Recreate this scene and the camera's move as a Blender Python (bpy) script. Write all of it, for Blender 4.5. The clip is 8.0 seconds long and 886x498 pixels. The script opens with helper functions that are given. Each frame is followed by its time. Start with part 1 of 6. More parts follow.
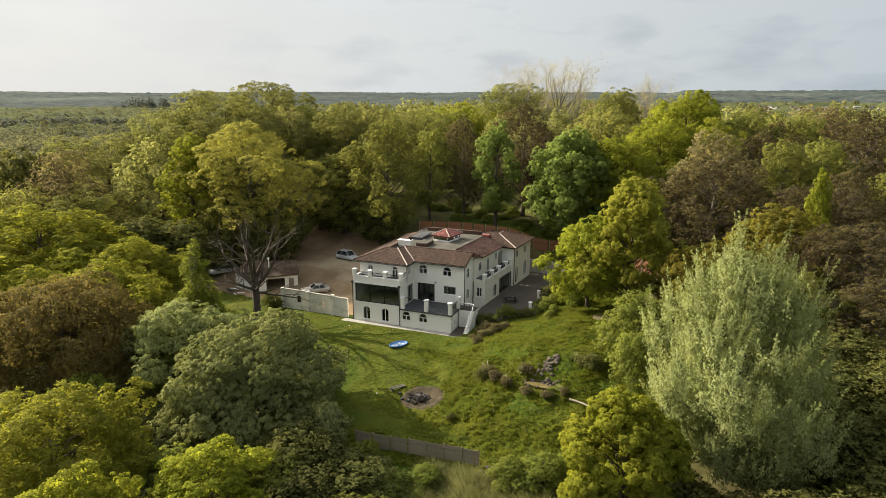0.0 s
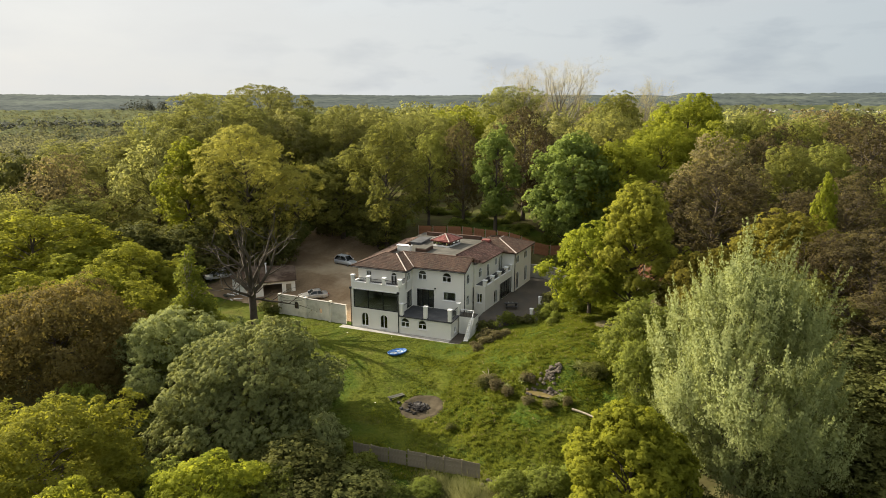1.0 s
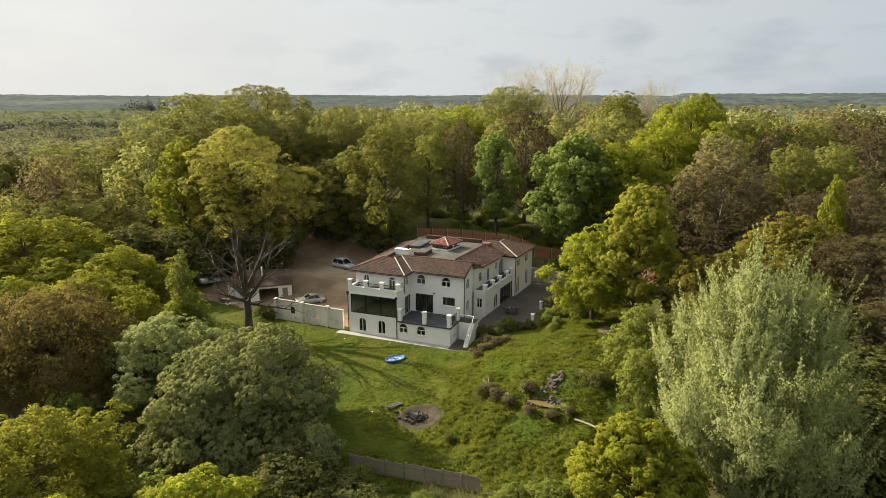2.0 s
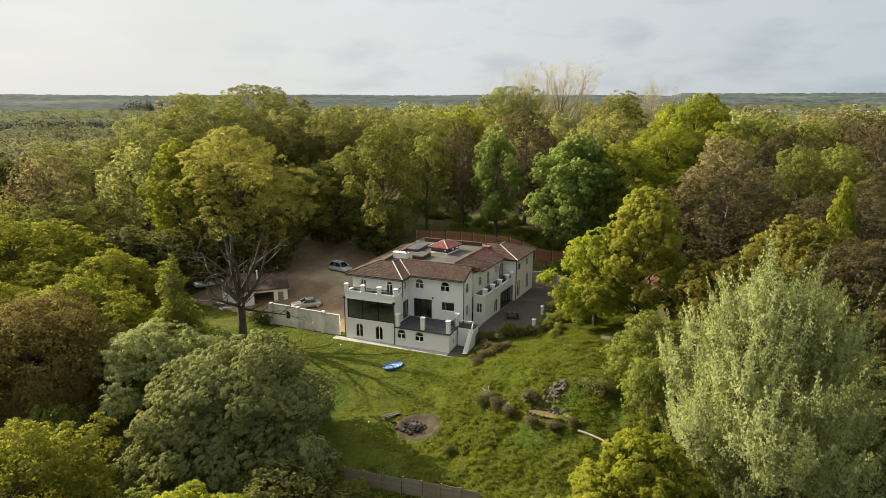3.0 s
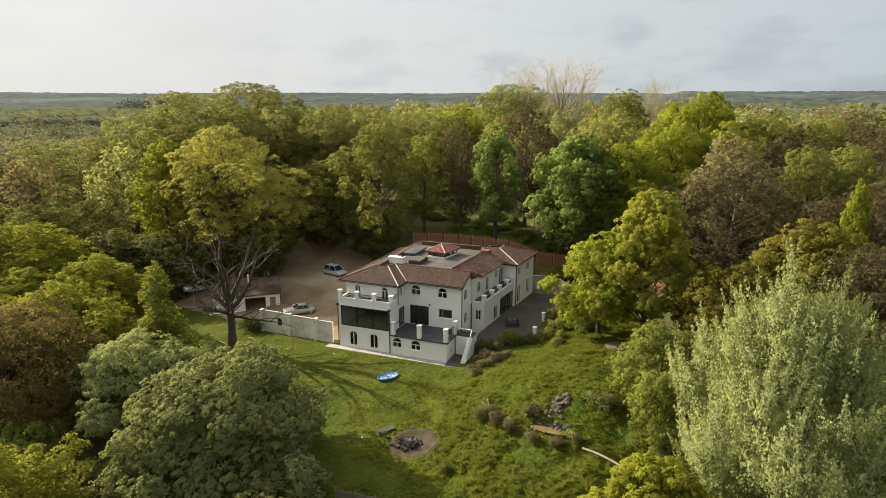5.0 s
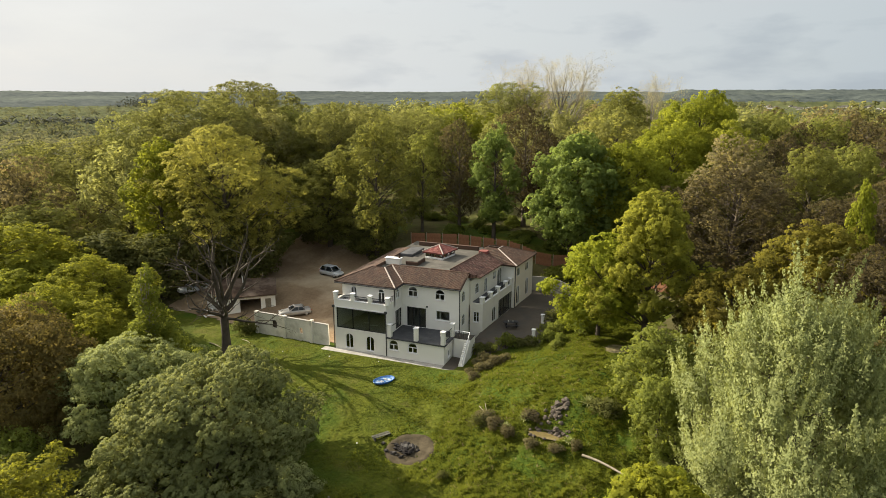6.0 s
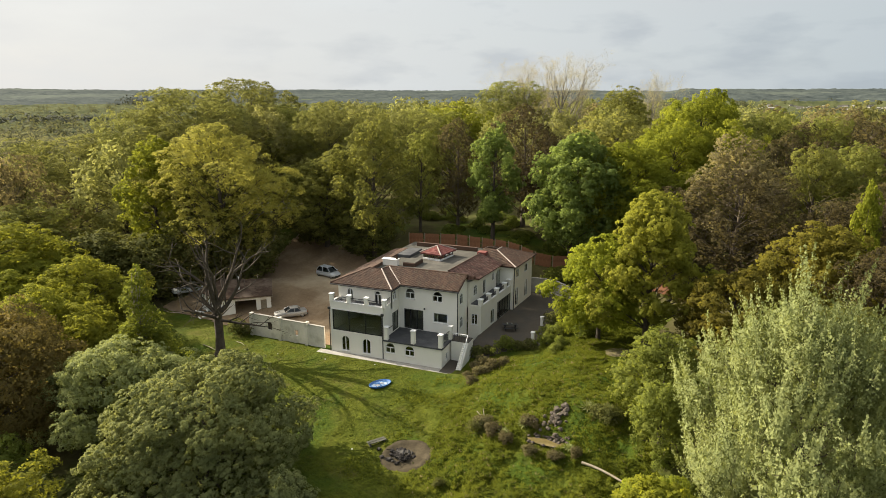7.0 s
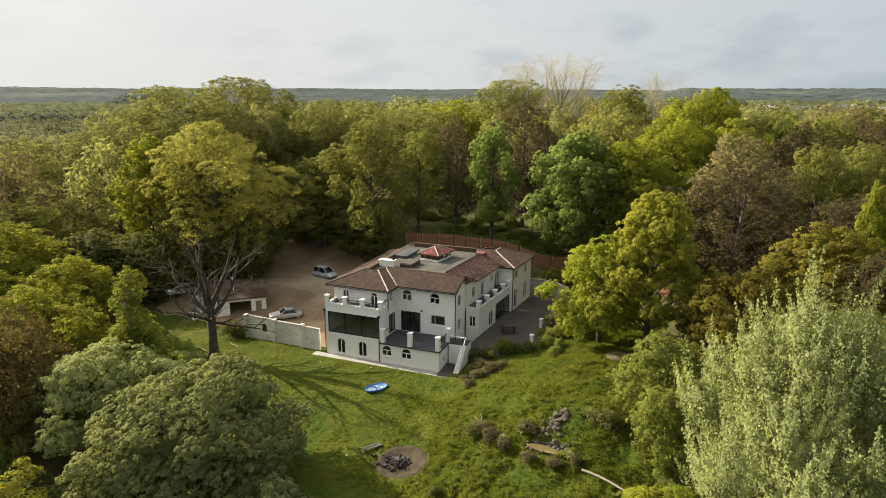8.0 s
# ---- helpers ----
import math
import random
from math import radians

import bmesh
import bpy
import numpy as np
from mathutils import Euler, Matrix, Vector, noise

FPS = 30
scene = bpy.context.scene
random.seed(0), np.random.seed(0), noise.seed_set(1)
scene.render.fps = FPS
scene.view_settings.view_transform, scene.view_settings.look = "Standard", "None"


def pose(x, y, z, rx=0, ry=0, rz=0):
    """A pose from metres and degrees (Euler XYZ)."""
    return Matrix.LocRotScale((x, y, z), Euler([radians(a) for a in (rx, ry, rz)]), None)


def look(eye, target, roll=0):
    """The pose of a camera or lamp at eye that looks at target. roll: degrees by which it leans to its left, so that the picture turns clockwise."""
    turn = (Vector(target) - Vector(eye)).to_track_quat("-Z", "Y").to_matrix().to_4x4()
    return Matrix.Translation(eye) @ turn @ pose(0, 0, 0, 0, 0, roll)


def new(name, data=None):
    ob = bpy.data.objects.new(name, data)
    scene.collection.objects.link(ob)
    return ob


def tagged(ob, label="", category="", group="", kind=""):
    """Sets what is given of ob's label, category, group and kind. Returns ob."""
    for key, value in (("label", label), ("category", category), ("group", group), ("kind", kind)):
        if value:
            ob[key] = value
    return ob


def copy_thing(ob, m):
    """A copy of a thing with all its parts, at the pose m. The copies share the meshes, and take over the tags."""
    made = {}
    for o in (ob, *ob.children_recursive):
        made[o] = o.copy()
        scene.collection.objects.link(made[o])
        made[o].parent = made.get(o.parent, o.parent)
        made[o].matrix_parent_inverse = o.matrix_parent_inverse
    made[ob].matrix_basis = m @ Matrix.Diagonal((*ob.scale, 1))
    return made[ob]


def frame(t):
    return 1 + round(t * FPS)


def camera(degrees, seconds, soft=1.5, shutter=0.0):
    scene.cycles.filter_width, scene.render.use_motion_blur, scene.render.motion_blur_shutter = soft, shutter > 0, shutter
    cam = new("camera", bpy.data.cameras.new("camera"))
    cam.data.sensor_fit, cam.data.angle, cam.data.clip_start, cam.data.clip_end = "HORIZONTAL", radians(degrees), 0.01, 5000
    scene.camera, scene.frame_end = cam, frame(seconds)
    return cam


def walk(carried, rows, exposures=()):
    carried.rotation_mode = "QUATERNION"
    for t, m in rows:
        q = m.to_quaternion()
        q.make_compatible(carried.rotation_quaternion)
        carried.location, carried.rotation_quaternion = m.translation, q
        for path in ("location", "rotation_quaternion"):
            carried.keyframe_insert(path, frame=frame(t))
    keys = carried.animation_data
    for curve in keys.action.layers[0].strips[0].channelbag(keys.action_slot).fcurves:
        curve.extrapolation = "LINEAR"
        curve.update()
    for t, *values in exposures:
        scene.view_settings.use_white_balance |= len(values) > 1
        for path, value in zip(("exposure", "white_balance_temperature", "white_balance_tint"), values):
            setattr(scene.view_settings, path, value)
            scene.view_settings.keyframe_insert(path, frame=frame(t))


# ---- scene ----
cam = camera(70.0, 8.0, soft=0.8)
PATH = [
    (0, (27.39, -71.735, 30.156), (26.673, -69.93, 29.677), 0.0),
    (0.5, (27.151, -71.237, 30.184), (26.435, -69.431, 29.71), 0.0),
    (1, (26.802, -70.461, 30.209), (26.087, -68.653, 29.738), 0.0),
    (1.5, (26.56, -69.63, 30.244), (25.844, -67.823, 29.774), -0.0),
    (3, (25.548, -66.721, 30.271), (24.834, -64.913, 29.8), -0.0),
    (3.5, (25.248, -65.892, 30.289), (24.535, -64.084, 29.818), -0.0),
    (4, (24.915, -65.077, 30.348), (24.204, -63.269, 29.874), -0.1),
    (4.5, (24.701, -64.388, 30.35), (23.991, -62.58, 29.875), -0.0),
    (6, (24.354, -62.329, 30.297), (23.644, -60.522, 29.816), 0.0),
    (6.5, (24.263, -61.704, 30.294), (23.553, -59.897, 29.812), 0.0),
    (7, (24.105, -61.034, 30.282), (23.396, -59.228, 29.797), 0.1),
    (7.5, (24.023, -60.356, 30.214), (23.314, -58.551, 29.728), 0.1),
    (8, (23.795, -59.741, 30.193), (23.089, -57.935, 29.705), 0.2),
]
walk(cam, [(t, look(eye, target, roll)) for t, eye, target, roll in PATH])

# ---- light: low hazy evening sun from the west, pale sky with soft cloud ----
SUN_ELEVATION, SUN_TURN = 30.0, -86.0     # turn: clockwise from +y, seen from above
sun_way = Vector((math.sin(radians(SUN_TURN)) * math.cos(radians(SUN_ELEVATION)), math.cos(radians(SUN_TURN)) * math.cos(radians(SUN_ELEVATION)), math.sin(radians(SUN_ELEVATION))))
sun_data = bpy.data.lights.new("sun", "SUN")
sun_data.energy, sun_data.angle, sun_data.color = 4.9, radians(0.6), (1.0, 0.90, 0.72)
sun = new("sun", sun_data)
sun.matrix_world = Matrix.Translation((0, 0, 60)) @ sun_way.to_track_quat("Z", "Y").to_matrix().to_4x4()

world = bpy.data.worlds.new("sky")
scene.world = world
world.use_nodes = True
wn, wl = world.node_tree.nodes, world.node_tree.links
wn.clear()
w_out, w_bg, w_sky = wn.new("ShaderNodeOutputWorld"), wn.new("ShaderNodeBackground"), wn.new("ShaderNodeTexSky")
w_sky.sky_type, w_sky.sun_disc = "NISHITA", False
w_sky.sun_elevation, w_sky.sun_rotation = radians(SUN_ELEVATION), radians(SUN_TURN)
w_sky.air_density, w_sky.dust_density, w_sky.ozone_density = 1.0, 2.0, 1.0
w_co, w_map, w_noise = wn.new("ShaderNodeTexCoord"), wn.new("ShaderNodeMapping"), wn.new("ShaderNodeTexNoise")
w_map.inputs["Scale"].default_value = (2.2, 2.2, 7.0)
w_noise.inputs["Scale"].default_value, w_noise.inputs["Detail"].default_value, w_noise.inputs["Roughness"].default_value = 1.6, 6.0, 0.55
w_ramp = wn.new("ShaderNodeValToRGB")
w_ramp.color_ramp.elements[0].position, w_ramp.color_ramp.elements[1].position = 0.30, 0.62
w_cloud = wn.new("ShaderNodeTexNoise")
w_cloud.inputs["Scale"].default_value, w_cloud.inputs["Detail"].default_value = 3.6, 6.0
w_tone = wn.new("ShaderNodeValToRGB")
w_tone.color_ramp.elements[0].position, w_tone.color_ramp.elements[0].color = 0.34, (3.16, 3.25, 3.34, 1)
w_tone.color_ramp.elements[1].position, w_tone.color_ramp.elements[1].color = 0.52, (3.78, 3.82, 3.80, 1)
w_mix = wn.new("ShaderNodeMix")
w_mix.data_type = "RGBA"
w_part = wn.new("ShaderNodeMath")
w_part.operation, w_part.inputs[1].default_value, w_part.inputs[2].default_value = "MULTIPLY_ADD", 0.08, 0.92
# the cloud is brighter towards the sun, cooler away from it
w_dot, w_side, w_tint = wn.new("ShaderNodeVectorMath"), wn.new("ShaderNodeMapRange"), wn.new("ShaderNodeMix")
w_dot.operation, w_dot.inputs[1].default_value = "DOT_PRODUCT", sun_way
w_side.inputs["From Min"].default_value, w_side.inputs["From Max"].default_value = -0.1, 0.75
w_tint.data_type, w_tint.blend_type = "RGBA", "MULTIPLY"
w_tint.inputs["Factor"].default_value = 1.0
w_shade = wn.new("ShaderNodeMix")
w_shade.data_type = "RGBA"
w_shade.inputs["A"].default_value, w_shade.inputs["B"].default_value = (0.72, 0.79, 0.84, 1), (1.08, 1.075, 1.06, 1)
wl.new(w_co.outputs["Generated"], w_dot.inputs[0])
wl.new(w_dot.outputs["Value"], w_side.inputs["Value"])
wl.new(w_side.outputs["Result"], w_shade.inputs["Factor"])
wl.new(w_shade.outputs["Result"], w_tint.inputs["B"])
# towards the sun the cloud melts into white haze
w_white, w_melt = wn.new("ShaderNodeMix"), wn.new("ShaderNodeMapRange")
w_white.data_type = "RGBA"
w_white.inputs["B"].default_value = (3.72, 3.74, 3.70, 1)
w_melt.inputs["From Min"].default_value, w_melt.inputs["From Max"].default_value = 0.42, 0.70
wl.new(w_dot.outputs["Value"], w_melt.inputs["Value"])
wl.new(w_melt.outputs["Result"], w_white.inputs["Factor"])
wl.new(w_tone.outputs["Color"], w_white.inputs["A"])
wl.new(w_white.outputs["Result"], w_tint.inputs["A"])
wl.new(w_co.outputs["Generated"], w_map.inputs["Vector"])
wl.new(w_map.outputs["Vector"], w_noise.inputs["Vector"])
wl.new(w_map.outputs["Vector"], w_cloud.inputs["Vector"])
wl.new(w_noise.outputs["Fac"], w_ramp.inputs["Fac"])
wl.new(w_cloud.outputs["Fac"], w_tone.inputs["Fac"])
wl.new(w_ramp.outputs["Color"], w_part.inputs[0])
wl.new(w_part.outputs[0], w_mix.inputs["Factor"])
wl.new(w_sky.outputs["Color"], w_mix.inputs["A"])
wl.new(w_tint.outputs["Result"], w_mix.inputs["B"])
wl.new(w_bg.outputs["Background"], w_out.inputs["Surface"])
w_bg.inputs["Strength"].default_value = 0.1
# the bright haze round the sun itself
w_glow, w_add = wn.new("ShaderNodeMapRange"), wn.new("ShaderNodeMix")
w_glow.interpolation_type = "SMOOTHSTEP"
w_glow.inputs["From Min"].default_value, w_glow.inputs["From Max"].default_value = 0.82, 1.0
w_add.data_type, w_add.blend_type = "RGBA", "ADD"
w_add.inputs["B"].default_value = (14.0, 12.6, 10.5, 1)
wl.new(w_dot.outputs["Value"], w_glow.inputs["Value"])
wl.new(w_glow.outputs["Result"], w_add.inputs["Factor"])
wl.new(w_mix.outputs["Result"], w_add.inputs["A"])
# a cloudy sky grows brighter towards the zenith
w_up, w_rise, w_lift = wn.new("ShaderNodeSeparateXYZ"), wn.new("ShaderNodeMapRange"), wn.new("ShaderNodeMix")
w_rise.inputs["From Min"].default_value, w_rise.inputs["From Max"].default_value = 0.12, 1.0
w_rise.inputs["To Min"].default_value, w_rise.inputs["To Max"].default_value = 1.0, 1.35
w_lift.data_type, w_lift.blend_type = "RGBA", "MULTIPLY"
w_lift.inputs["Factor"].default_value = 1.0
wl.new(w_co.outputs["Generated"], w_up.inputs["Vector"])
wl.new(w_up.outputs["Z"], w_rise.inputs["Value"])
wl.new(w_add.outputs["Result"], w_lift.inputs["A"])
wl.new(w_rise.outputs["Result"], w_lift.inputs["B"])
wl.new(w_lift.outputs["Result"], w_bg.inputs["Color"])
scene.view_settings.exposure = 1.0

# ---- materials ----
def material(name):
    m = bpy.data.materials.new(name)
    m.use_nodes = True
    nt = m.node_tree
    nt.nodes.clear()
    out, bsdf = nt.nodes.new("ShaderNodeOutputMaterial"), nt.nodes.new("ShaderNodeBsdfPrincipled")
    nt.links.new(bsdf.outputs["BSDF"], out.inputs["Surface"])
    return m, nt, bsdf, out


def noise_ramp(nt, scale, stops, detail=5.0, vector=None, rough=0.6, coords="Object"):
    """Noise through a colour ramp: (position, colour) stops. Returns the colour socket and the noise socket."""
    tex, ramp = nt.nodes.new("ShaderNodeTexNoise"), nt.nodes.new("ShaderNodeValToRGB")
    tex.inputs["Scale"].default_value, tex.inputs["Detail"].default_value, tex.inputs["Roughness"].default_value = scale, detail, rough
    if vector is None:
        vector = nt.nodes.new("ShaderNodeTexCoord").outputs[coords]
    nt.links.new(vector, tex.inputs["Vector"])
    while len(ramp.color_ramp.elements) < len(stops):
        ramp.color_ramp.elements.new(0.5)
    for e, (p, c) in zip(ramp.color_ramp.elements, stops):
        e.position, e.color = p, (*c, 1)
    nt.links.new(tex.outputs["Fac"], ramp.inputs["Fac"])
    return ramp.outputs["Color"], tex.outputs["Fac"]


def mixed(nt, factor, a, b, kind="MIX"):
    n = nt.nodes.new("ShaderNodeMix")
    n.data_type, n.blend_type = "RGBA", kind
    for key, value in (("Factor", factor), ("A", a), ("B", b)):
        if isinstance(value, bpy.types.NodeSocket):
            nt.links.new(value, n.inputs[key])
        else:
            n.inputs[key].default_value = value if key == "Factor" else (*value, 1)
    return n.outputs["Result"]


def bumped(nt, bsdf, height, strength, distance):
    b = nt.nodes.new("ShaderNodeBump")
    b.inputs["Strength"].default_value, b.inputs["Distance"].default_value = strength, distance
    nt.links.new(height, b.inputs["Height"])
    nt.links.new(b.outputs["Normal"], bsdf.inputs["Normal"])


def surface(name, dark, light, scale=1.0, rough=0.85, grain=12.0, bump=0.3, stain=None, stain_scale=0.25, metal=0.0, depth=0.02, speckle=0.16):
    """A two-scale material: broad tone from dark to light, fine grain, bump, and stains of their own shape."""
    m, nt, bsdf, _ = material(name)
    broad, _ = noise_ramp(nt, scale, [(0.3, dark), (0.7, light)])
    fine, fac = noise_ramp(nt, grain, [(0.25, (1 - speckle * 1.2,) * 3), (0.75, (1 + speckle * 0.75,) * 3)], 4.0)
    colour = mixed(nt, 1.0, broad, fine, "MULTIPLY")
    if stain:
        where, _ = noise_ramp(nt, stain_scale, [(0.5, (0, 0, 0)), (0.68, (1, 1, 1))], 8.0)
        colour = mixed(nt, where, colour, stain)
    nt.links.new(colour, bsdf.inputs["Base Color"])
    bsdf.inputs["Roughness"].default_value, bsdf.inputs["Metallic"].default_value = rough, metal
    bumped(nt, bsdf, fac, bump, depth)
    return m


FRESH_HAZED = (1.19, 1.10, 1.42)      # pale young leaf; the extra blue stands in for haze


def foliage(name, deep, mid, bright, through_light=0.6, spread=0.5):
    """Leaves: a tone per leaf, a tone per tree, light shining through."""
    m, nt, bsdf, out = material(name)
    geo, info = nt.nodes.new("ShaderNodeNewGeometry"), nt.nodes.new("ShaderNodeObjectInfo")
    ramp = nt.nodes.new("ShaderNodeValToRGB")
    ramp.color_ramp.elements.new(0.5)
    deep, bright = (tuple(0.35 * a + 0.65 * b for a, b in zip(c, mid)) for c in (deep, bright))
    deep, mid, bright = (tuple(a * b for a, b in zip(c, FRESH_HAZED)) for c in (deep, mid, bright))
    for e, (p, c) in zip(ramp.color_ramp.elements, ((0.0, deep), (0.5, mid), (1.0, bright))):
        e.position, e.color = p, (*c, 1)
    nt.links.new(geo.outputs["Random Per Island"], ramp.inputs["Fac"])
    patch, _ = noise_ramp(nt, 0.45, [(0.3, (0.62, 0.66, 0.60)), (0.7, (1.2, 1.16, 1.05))], 3.0)
    colour = mixed(nt, 0.7, ramp.outputs["Color"], patch, "MULTIPLY")
    hue = nt.nodes.new("ShaderNodeHueSaturation")
    tone, turn = nt.nodes.new("ShaderNodeMapRange"), nt.nodes.new("ShaderNodeMapRange")
    tone.inputs["To Min"].default_value, tone.inputs["To Max"].default_value = 1 - 0.30 * spread, 1 + 0.34 * spread
    turn.inputs["To Min"].default_value, turn.inputs["To Max"].default_value = 0.5 - 0.010 * spread, 0.5 + 0.016 * spread
    nt.links.new(info.outputs["Random"], tone.inputs["Value"])
    nt.links.new(info.outputs["Random"], turn.inputs["Value"])
    nt.links.new(tone.outputs["Result"], hue.inputs["Value"])
    nt.links.new(turn.outputs["Result"], hue.inputs["Hue"])
    nt.links.new(colour, hue.inputs["Color"])
    nt.links.new(hue.outputs["Color"], bsdf.inputs["Base Color"])
    bsdf.inputs["Roughness"].default_value = 0.8
    bsdf.inputs["Specular IOR Level"].default_value = 0.06
    trans, mix = nt.nodes.new("ShaderNodeBsdfTranslucent"), nt.nodes.new("ShaderNodeMixShader")
    warm = mixed(nt, 1.0, hue.outputs["Color"], (1.22, 1.18, 0.78), "MULTIPLY")
    nt.links.new(warm, trans.inputs["Color"])
    mix.inputs["Fac"].default_value = through_light
    nt.links.new(bsdf.outputs["BSDF"], mix.inputs[1])
    nt.links.new(trans.outputs["BSDF"], mix.inputs[2])
    nt.links.new(mix.outputs["Shader"], out.inputs["Surface"])
    return m


M_RENDER = surface("white_render", (0.74, 0.715, 0.65), (0.79, 0.765, 0.70), 0.35, 0.9, 14.0, 0.03, (0.75, 0.72, 0.645), 0.40, speckle=0.03)
M_DIRTY = surface("weathered_render", (0.58, 0.55, 0.47), (0.72, 0.68, 0.60), 0.5, 0.9, 8.0, 0.1, (0.46, 0.43, 0.36), 0.7, speckle=0.06)
# end block's render with the yellowish light on it put into the colour
M_WARMLIT = surface("warm_lit_render", (0.70, 0.63, 0.49), (0.77, 0.70, 0.56), 0.4, 0.9, 12.0, 0.03, speckle=0.03)
# wing render: creamier, and darkened to hold the shade on that side
M_WING = surface("creamy_shaded_render", (0.66, 0.625, 0.545), (0.72, 0.685, 0.60), 0.35, 0.9, 14.0, 0.03, (0.62, 0.58, 0.49), 0.40, speckle=0.03)
# yard wall's render, greyed to hold the shade that falls on it
M_SHADEWALL = surface("grey_shaded_render", (0.28, 0.265, 0.23), (0.40, 0.38, 0.33), 0.5, 0.9, 8.0, 0.1, (0.22, 0.205, 0.175), 0.7, speckle=0.06)
M_COPING = surface("white_coping", (0.74, 0.73, 0.71), (0.82, 0.81, 0.79), 1.5, 0.7, 14.0, 0.1)
M_FRAME = surface("white_window_frame", (0.74, 0.74, 0.73), (0.80, 0.80, 0.79), 2.0, 0.45, 20.0, 0.03)
M_DARKFRAME = surface("dark_metal_frame", (0.02, 0.02, 0.022), (0.035, 0.035, 0.037), 2.0, 0.4, 20.0, 0.03, metal=0.3)
M_PIPE = surface("black_pipe", (0.015, 0.015, 0.016), (0.03, 0.03, 0.03), 3.0, 0.5, 20.0, 0.05)
M_DECK = surface("dark_deck", (0.035, 0.036, 0.040), (0.065, 0.066, 0.072), 0.8, 0.75, 10.0, 0.2, (0.09, 0.09, 0.09), 0.6)
M_FLAT = surface("grey_roof_felt", (0.052, 0.048, 0.038), (0.088, 0.080, 0.064), 0.4, 0.9, 8.0, 0.2, (0.11, 0.10, 0.085), 0.5)
M_LEAD = surface("pale_ridge_mortar", (0.25, 0.205, 0.175), (0.36, 0.305, 0.265), 2.0, 0.8, 14.0, 0.2)
M_STONE = surface("grey_paving", (0.30, 0.28, 0.25), (0.42, 0.40, 0.36), 0.7, 0.9, 8.0, 0.25, (0.20, 0.19, 0.16), 0.6)
M_PATIO = surface("patio_paving", (0.054, 0.042, 0.030), (0.084, 0.067, 0.048), 0.5, 0.85, 7.0, 0.25, (0.05, 0.044, 0.036), 0.4)
M_DRIVE = surface("dirt_drive", (0.16, 0.112, 0.070), (0.27, 0.195, 0.125), 0.14, 0.95, 3.0, 0.35, (0.37, 0.30, 0.21), 0.09)
M_ROCK = surface("grey_rock", (0.050, 0.041, 0.033), (0.165, 0.140, 0.115), 1.6, 0.9, 6.0, 0.6)
M_ASH = surface("burnt_ash", (0.012, 0.011, 0.011), (0.05, 0.045, 0.042), 1.4, 0.95, 7.0, 0.8, (0.14, 0.13, 0.12), 1.0)
M_SOIL = surface("bare_soil", (0.050, 0.041, 0.027), (0.095, 0.078, 0.052), 0.9, 0.95, 6.0, 0.5)
M_BARK = surface("bark", (0.042, 0.033, 0.023), (0.098, 0.077, 0.056), 1.5, 0.95, 8.0, 0.8)
M_TWIG = surface("brown_twig_bark", (0.075, 0.058, 0.040), (0.14, 0.11, 0.078), 1.5, 0.95, 8.0, 0.6)
M_PALEBARK = surface("pale_bark", (0.20, 0.175, 0.135), (0.34, 0.305, 0.245), 1.5, 0.9, 8.0, 0.6)
M_FENCE = surface("weathered_fence_wood", (0.20, 0.168, 0.118), (0.31, 0.265, 0.195), 1.2, 0.9, 10.0, 0.4)
M_REDFENCE = surface("red_brown_fence_wood", (0.20, 0.085, 0.04), (0.31, 0.14, 0.07), 1.2, 0.9, 10.0, 0.4)
M_LOG = surface("grey_dead_wood", (0.22, 0.185, 0.13), (0.36, 0.31, 0.23), 1.2, 0.9, 9.0, 0.5)
M_TYRE = surface("tyre_rubber", (0.012, 0.012, 0.012), (0.025, 0.025, 0.025), 4.0, 0.8, 20.0, 0.2)
M_RIM = surface("alloy_rim", (0.42, 0.42, 0.43), (0.55, 0.55, 0.56), 3.0, 0.35, 20.0, 0.05, metal=0.8)
M_SILVER = surface("silver_car_paint", (0.50, 0.53, 0.57), (0.56, 0.59, 0.63), 1.0, 0.3, 30.0, 0.02, metal=0.35)
M_WHITECAR = surface("white_car_paint", (0.66, 0.67, 0.68), (0.74, 0.75, 0.76), 1.0, 0.35, 30.0, 0.02)
M_GREYCAR = surface("grey_car_paint", (0.26, 0.25, 0.235), (0.36, 0.35, 0.335), 1.0, 0.35, 30.0, 0.02, metal=0.3)
M_BLUE = surface("blue_plastic", (0.03, 0.10, 0.34), (0.07, 0.20, 0.50), 3.0, 0.4, 10.0, 0.1)
M_LIGHT = surface("clear_lamp_plastic", (0.6, 0.6, 0.6), (0.7, 0.7, 0.7), 3.0, 0.15, 20.0, 0.02)
M_REDLAMP = surface("red_lamp_plastic", (0.35, 0.02, 0.02), (0.45, 0.03, 0.03), 3.0, 0.2, 20.0, 0.02)
M_MUD = surface("muddy_water", (0.13, 0.100, 0.040), (0.19, 0.150, 0.065), 0.8, 0.12, 5.0, 0.05)
M_PALELEAF = surface("pale_shed_panel", (0.60, 0.60, 0.58), (0.70, 0.70, 0.68), 0.7, 0.7, 8.0, 0.1)
M_ROOM = surface("room_plaster", (0.50, 0.49, 0.46), (0.58, 0.57, 0.54), 0.8, 0.9, 9.0, 0.05)
M_SHEDROOF = surface("rusty_shed_roof", (0.050, 0.034, 0.026), (0.10, 0.070, 0.052), 0.8, 0.95, 7.0, 0.3, (0.15, 0.115, 0.09), 0.4)
M_EARTH = surface("trodden_earth", (0.15, 0.128, 0.07), (0.23, 0.195, 0.11), 0.8, 0.95, 6.0, 0.4)
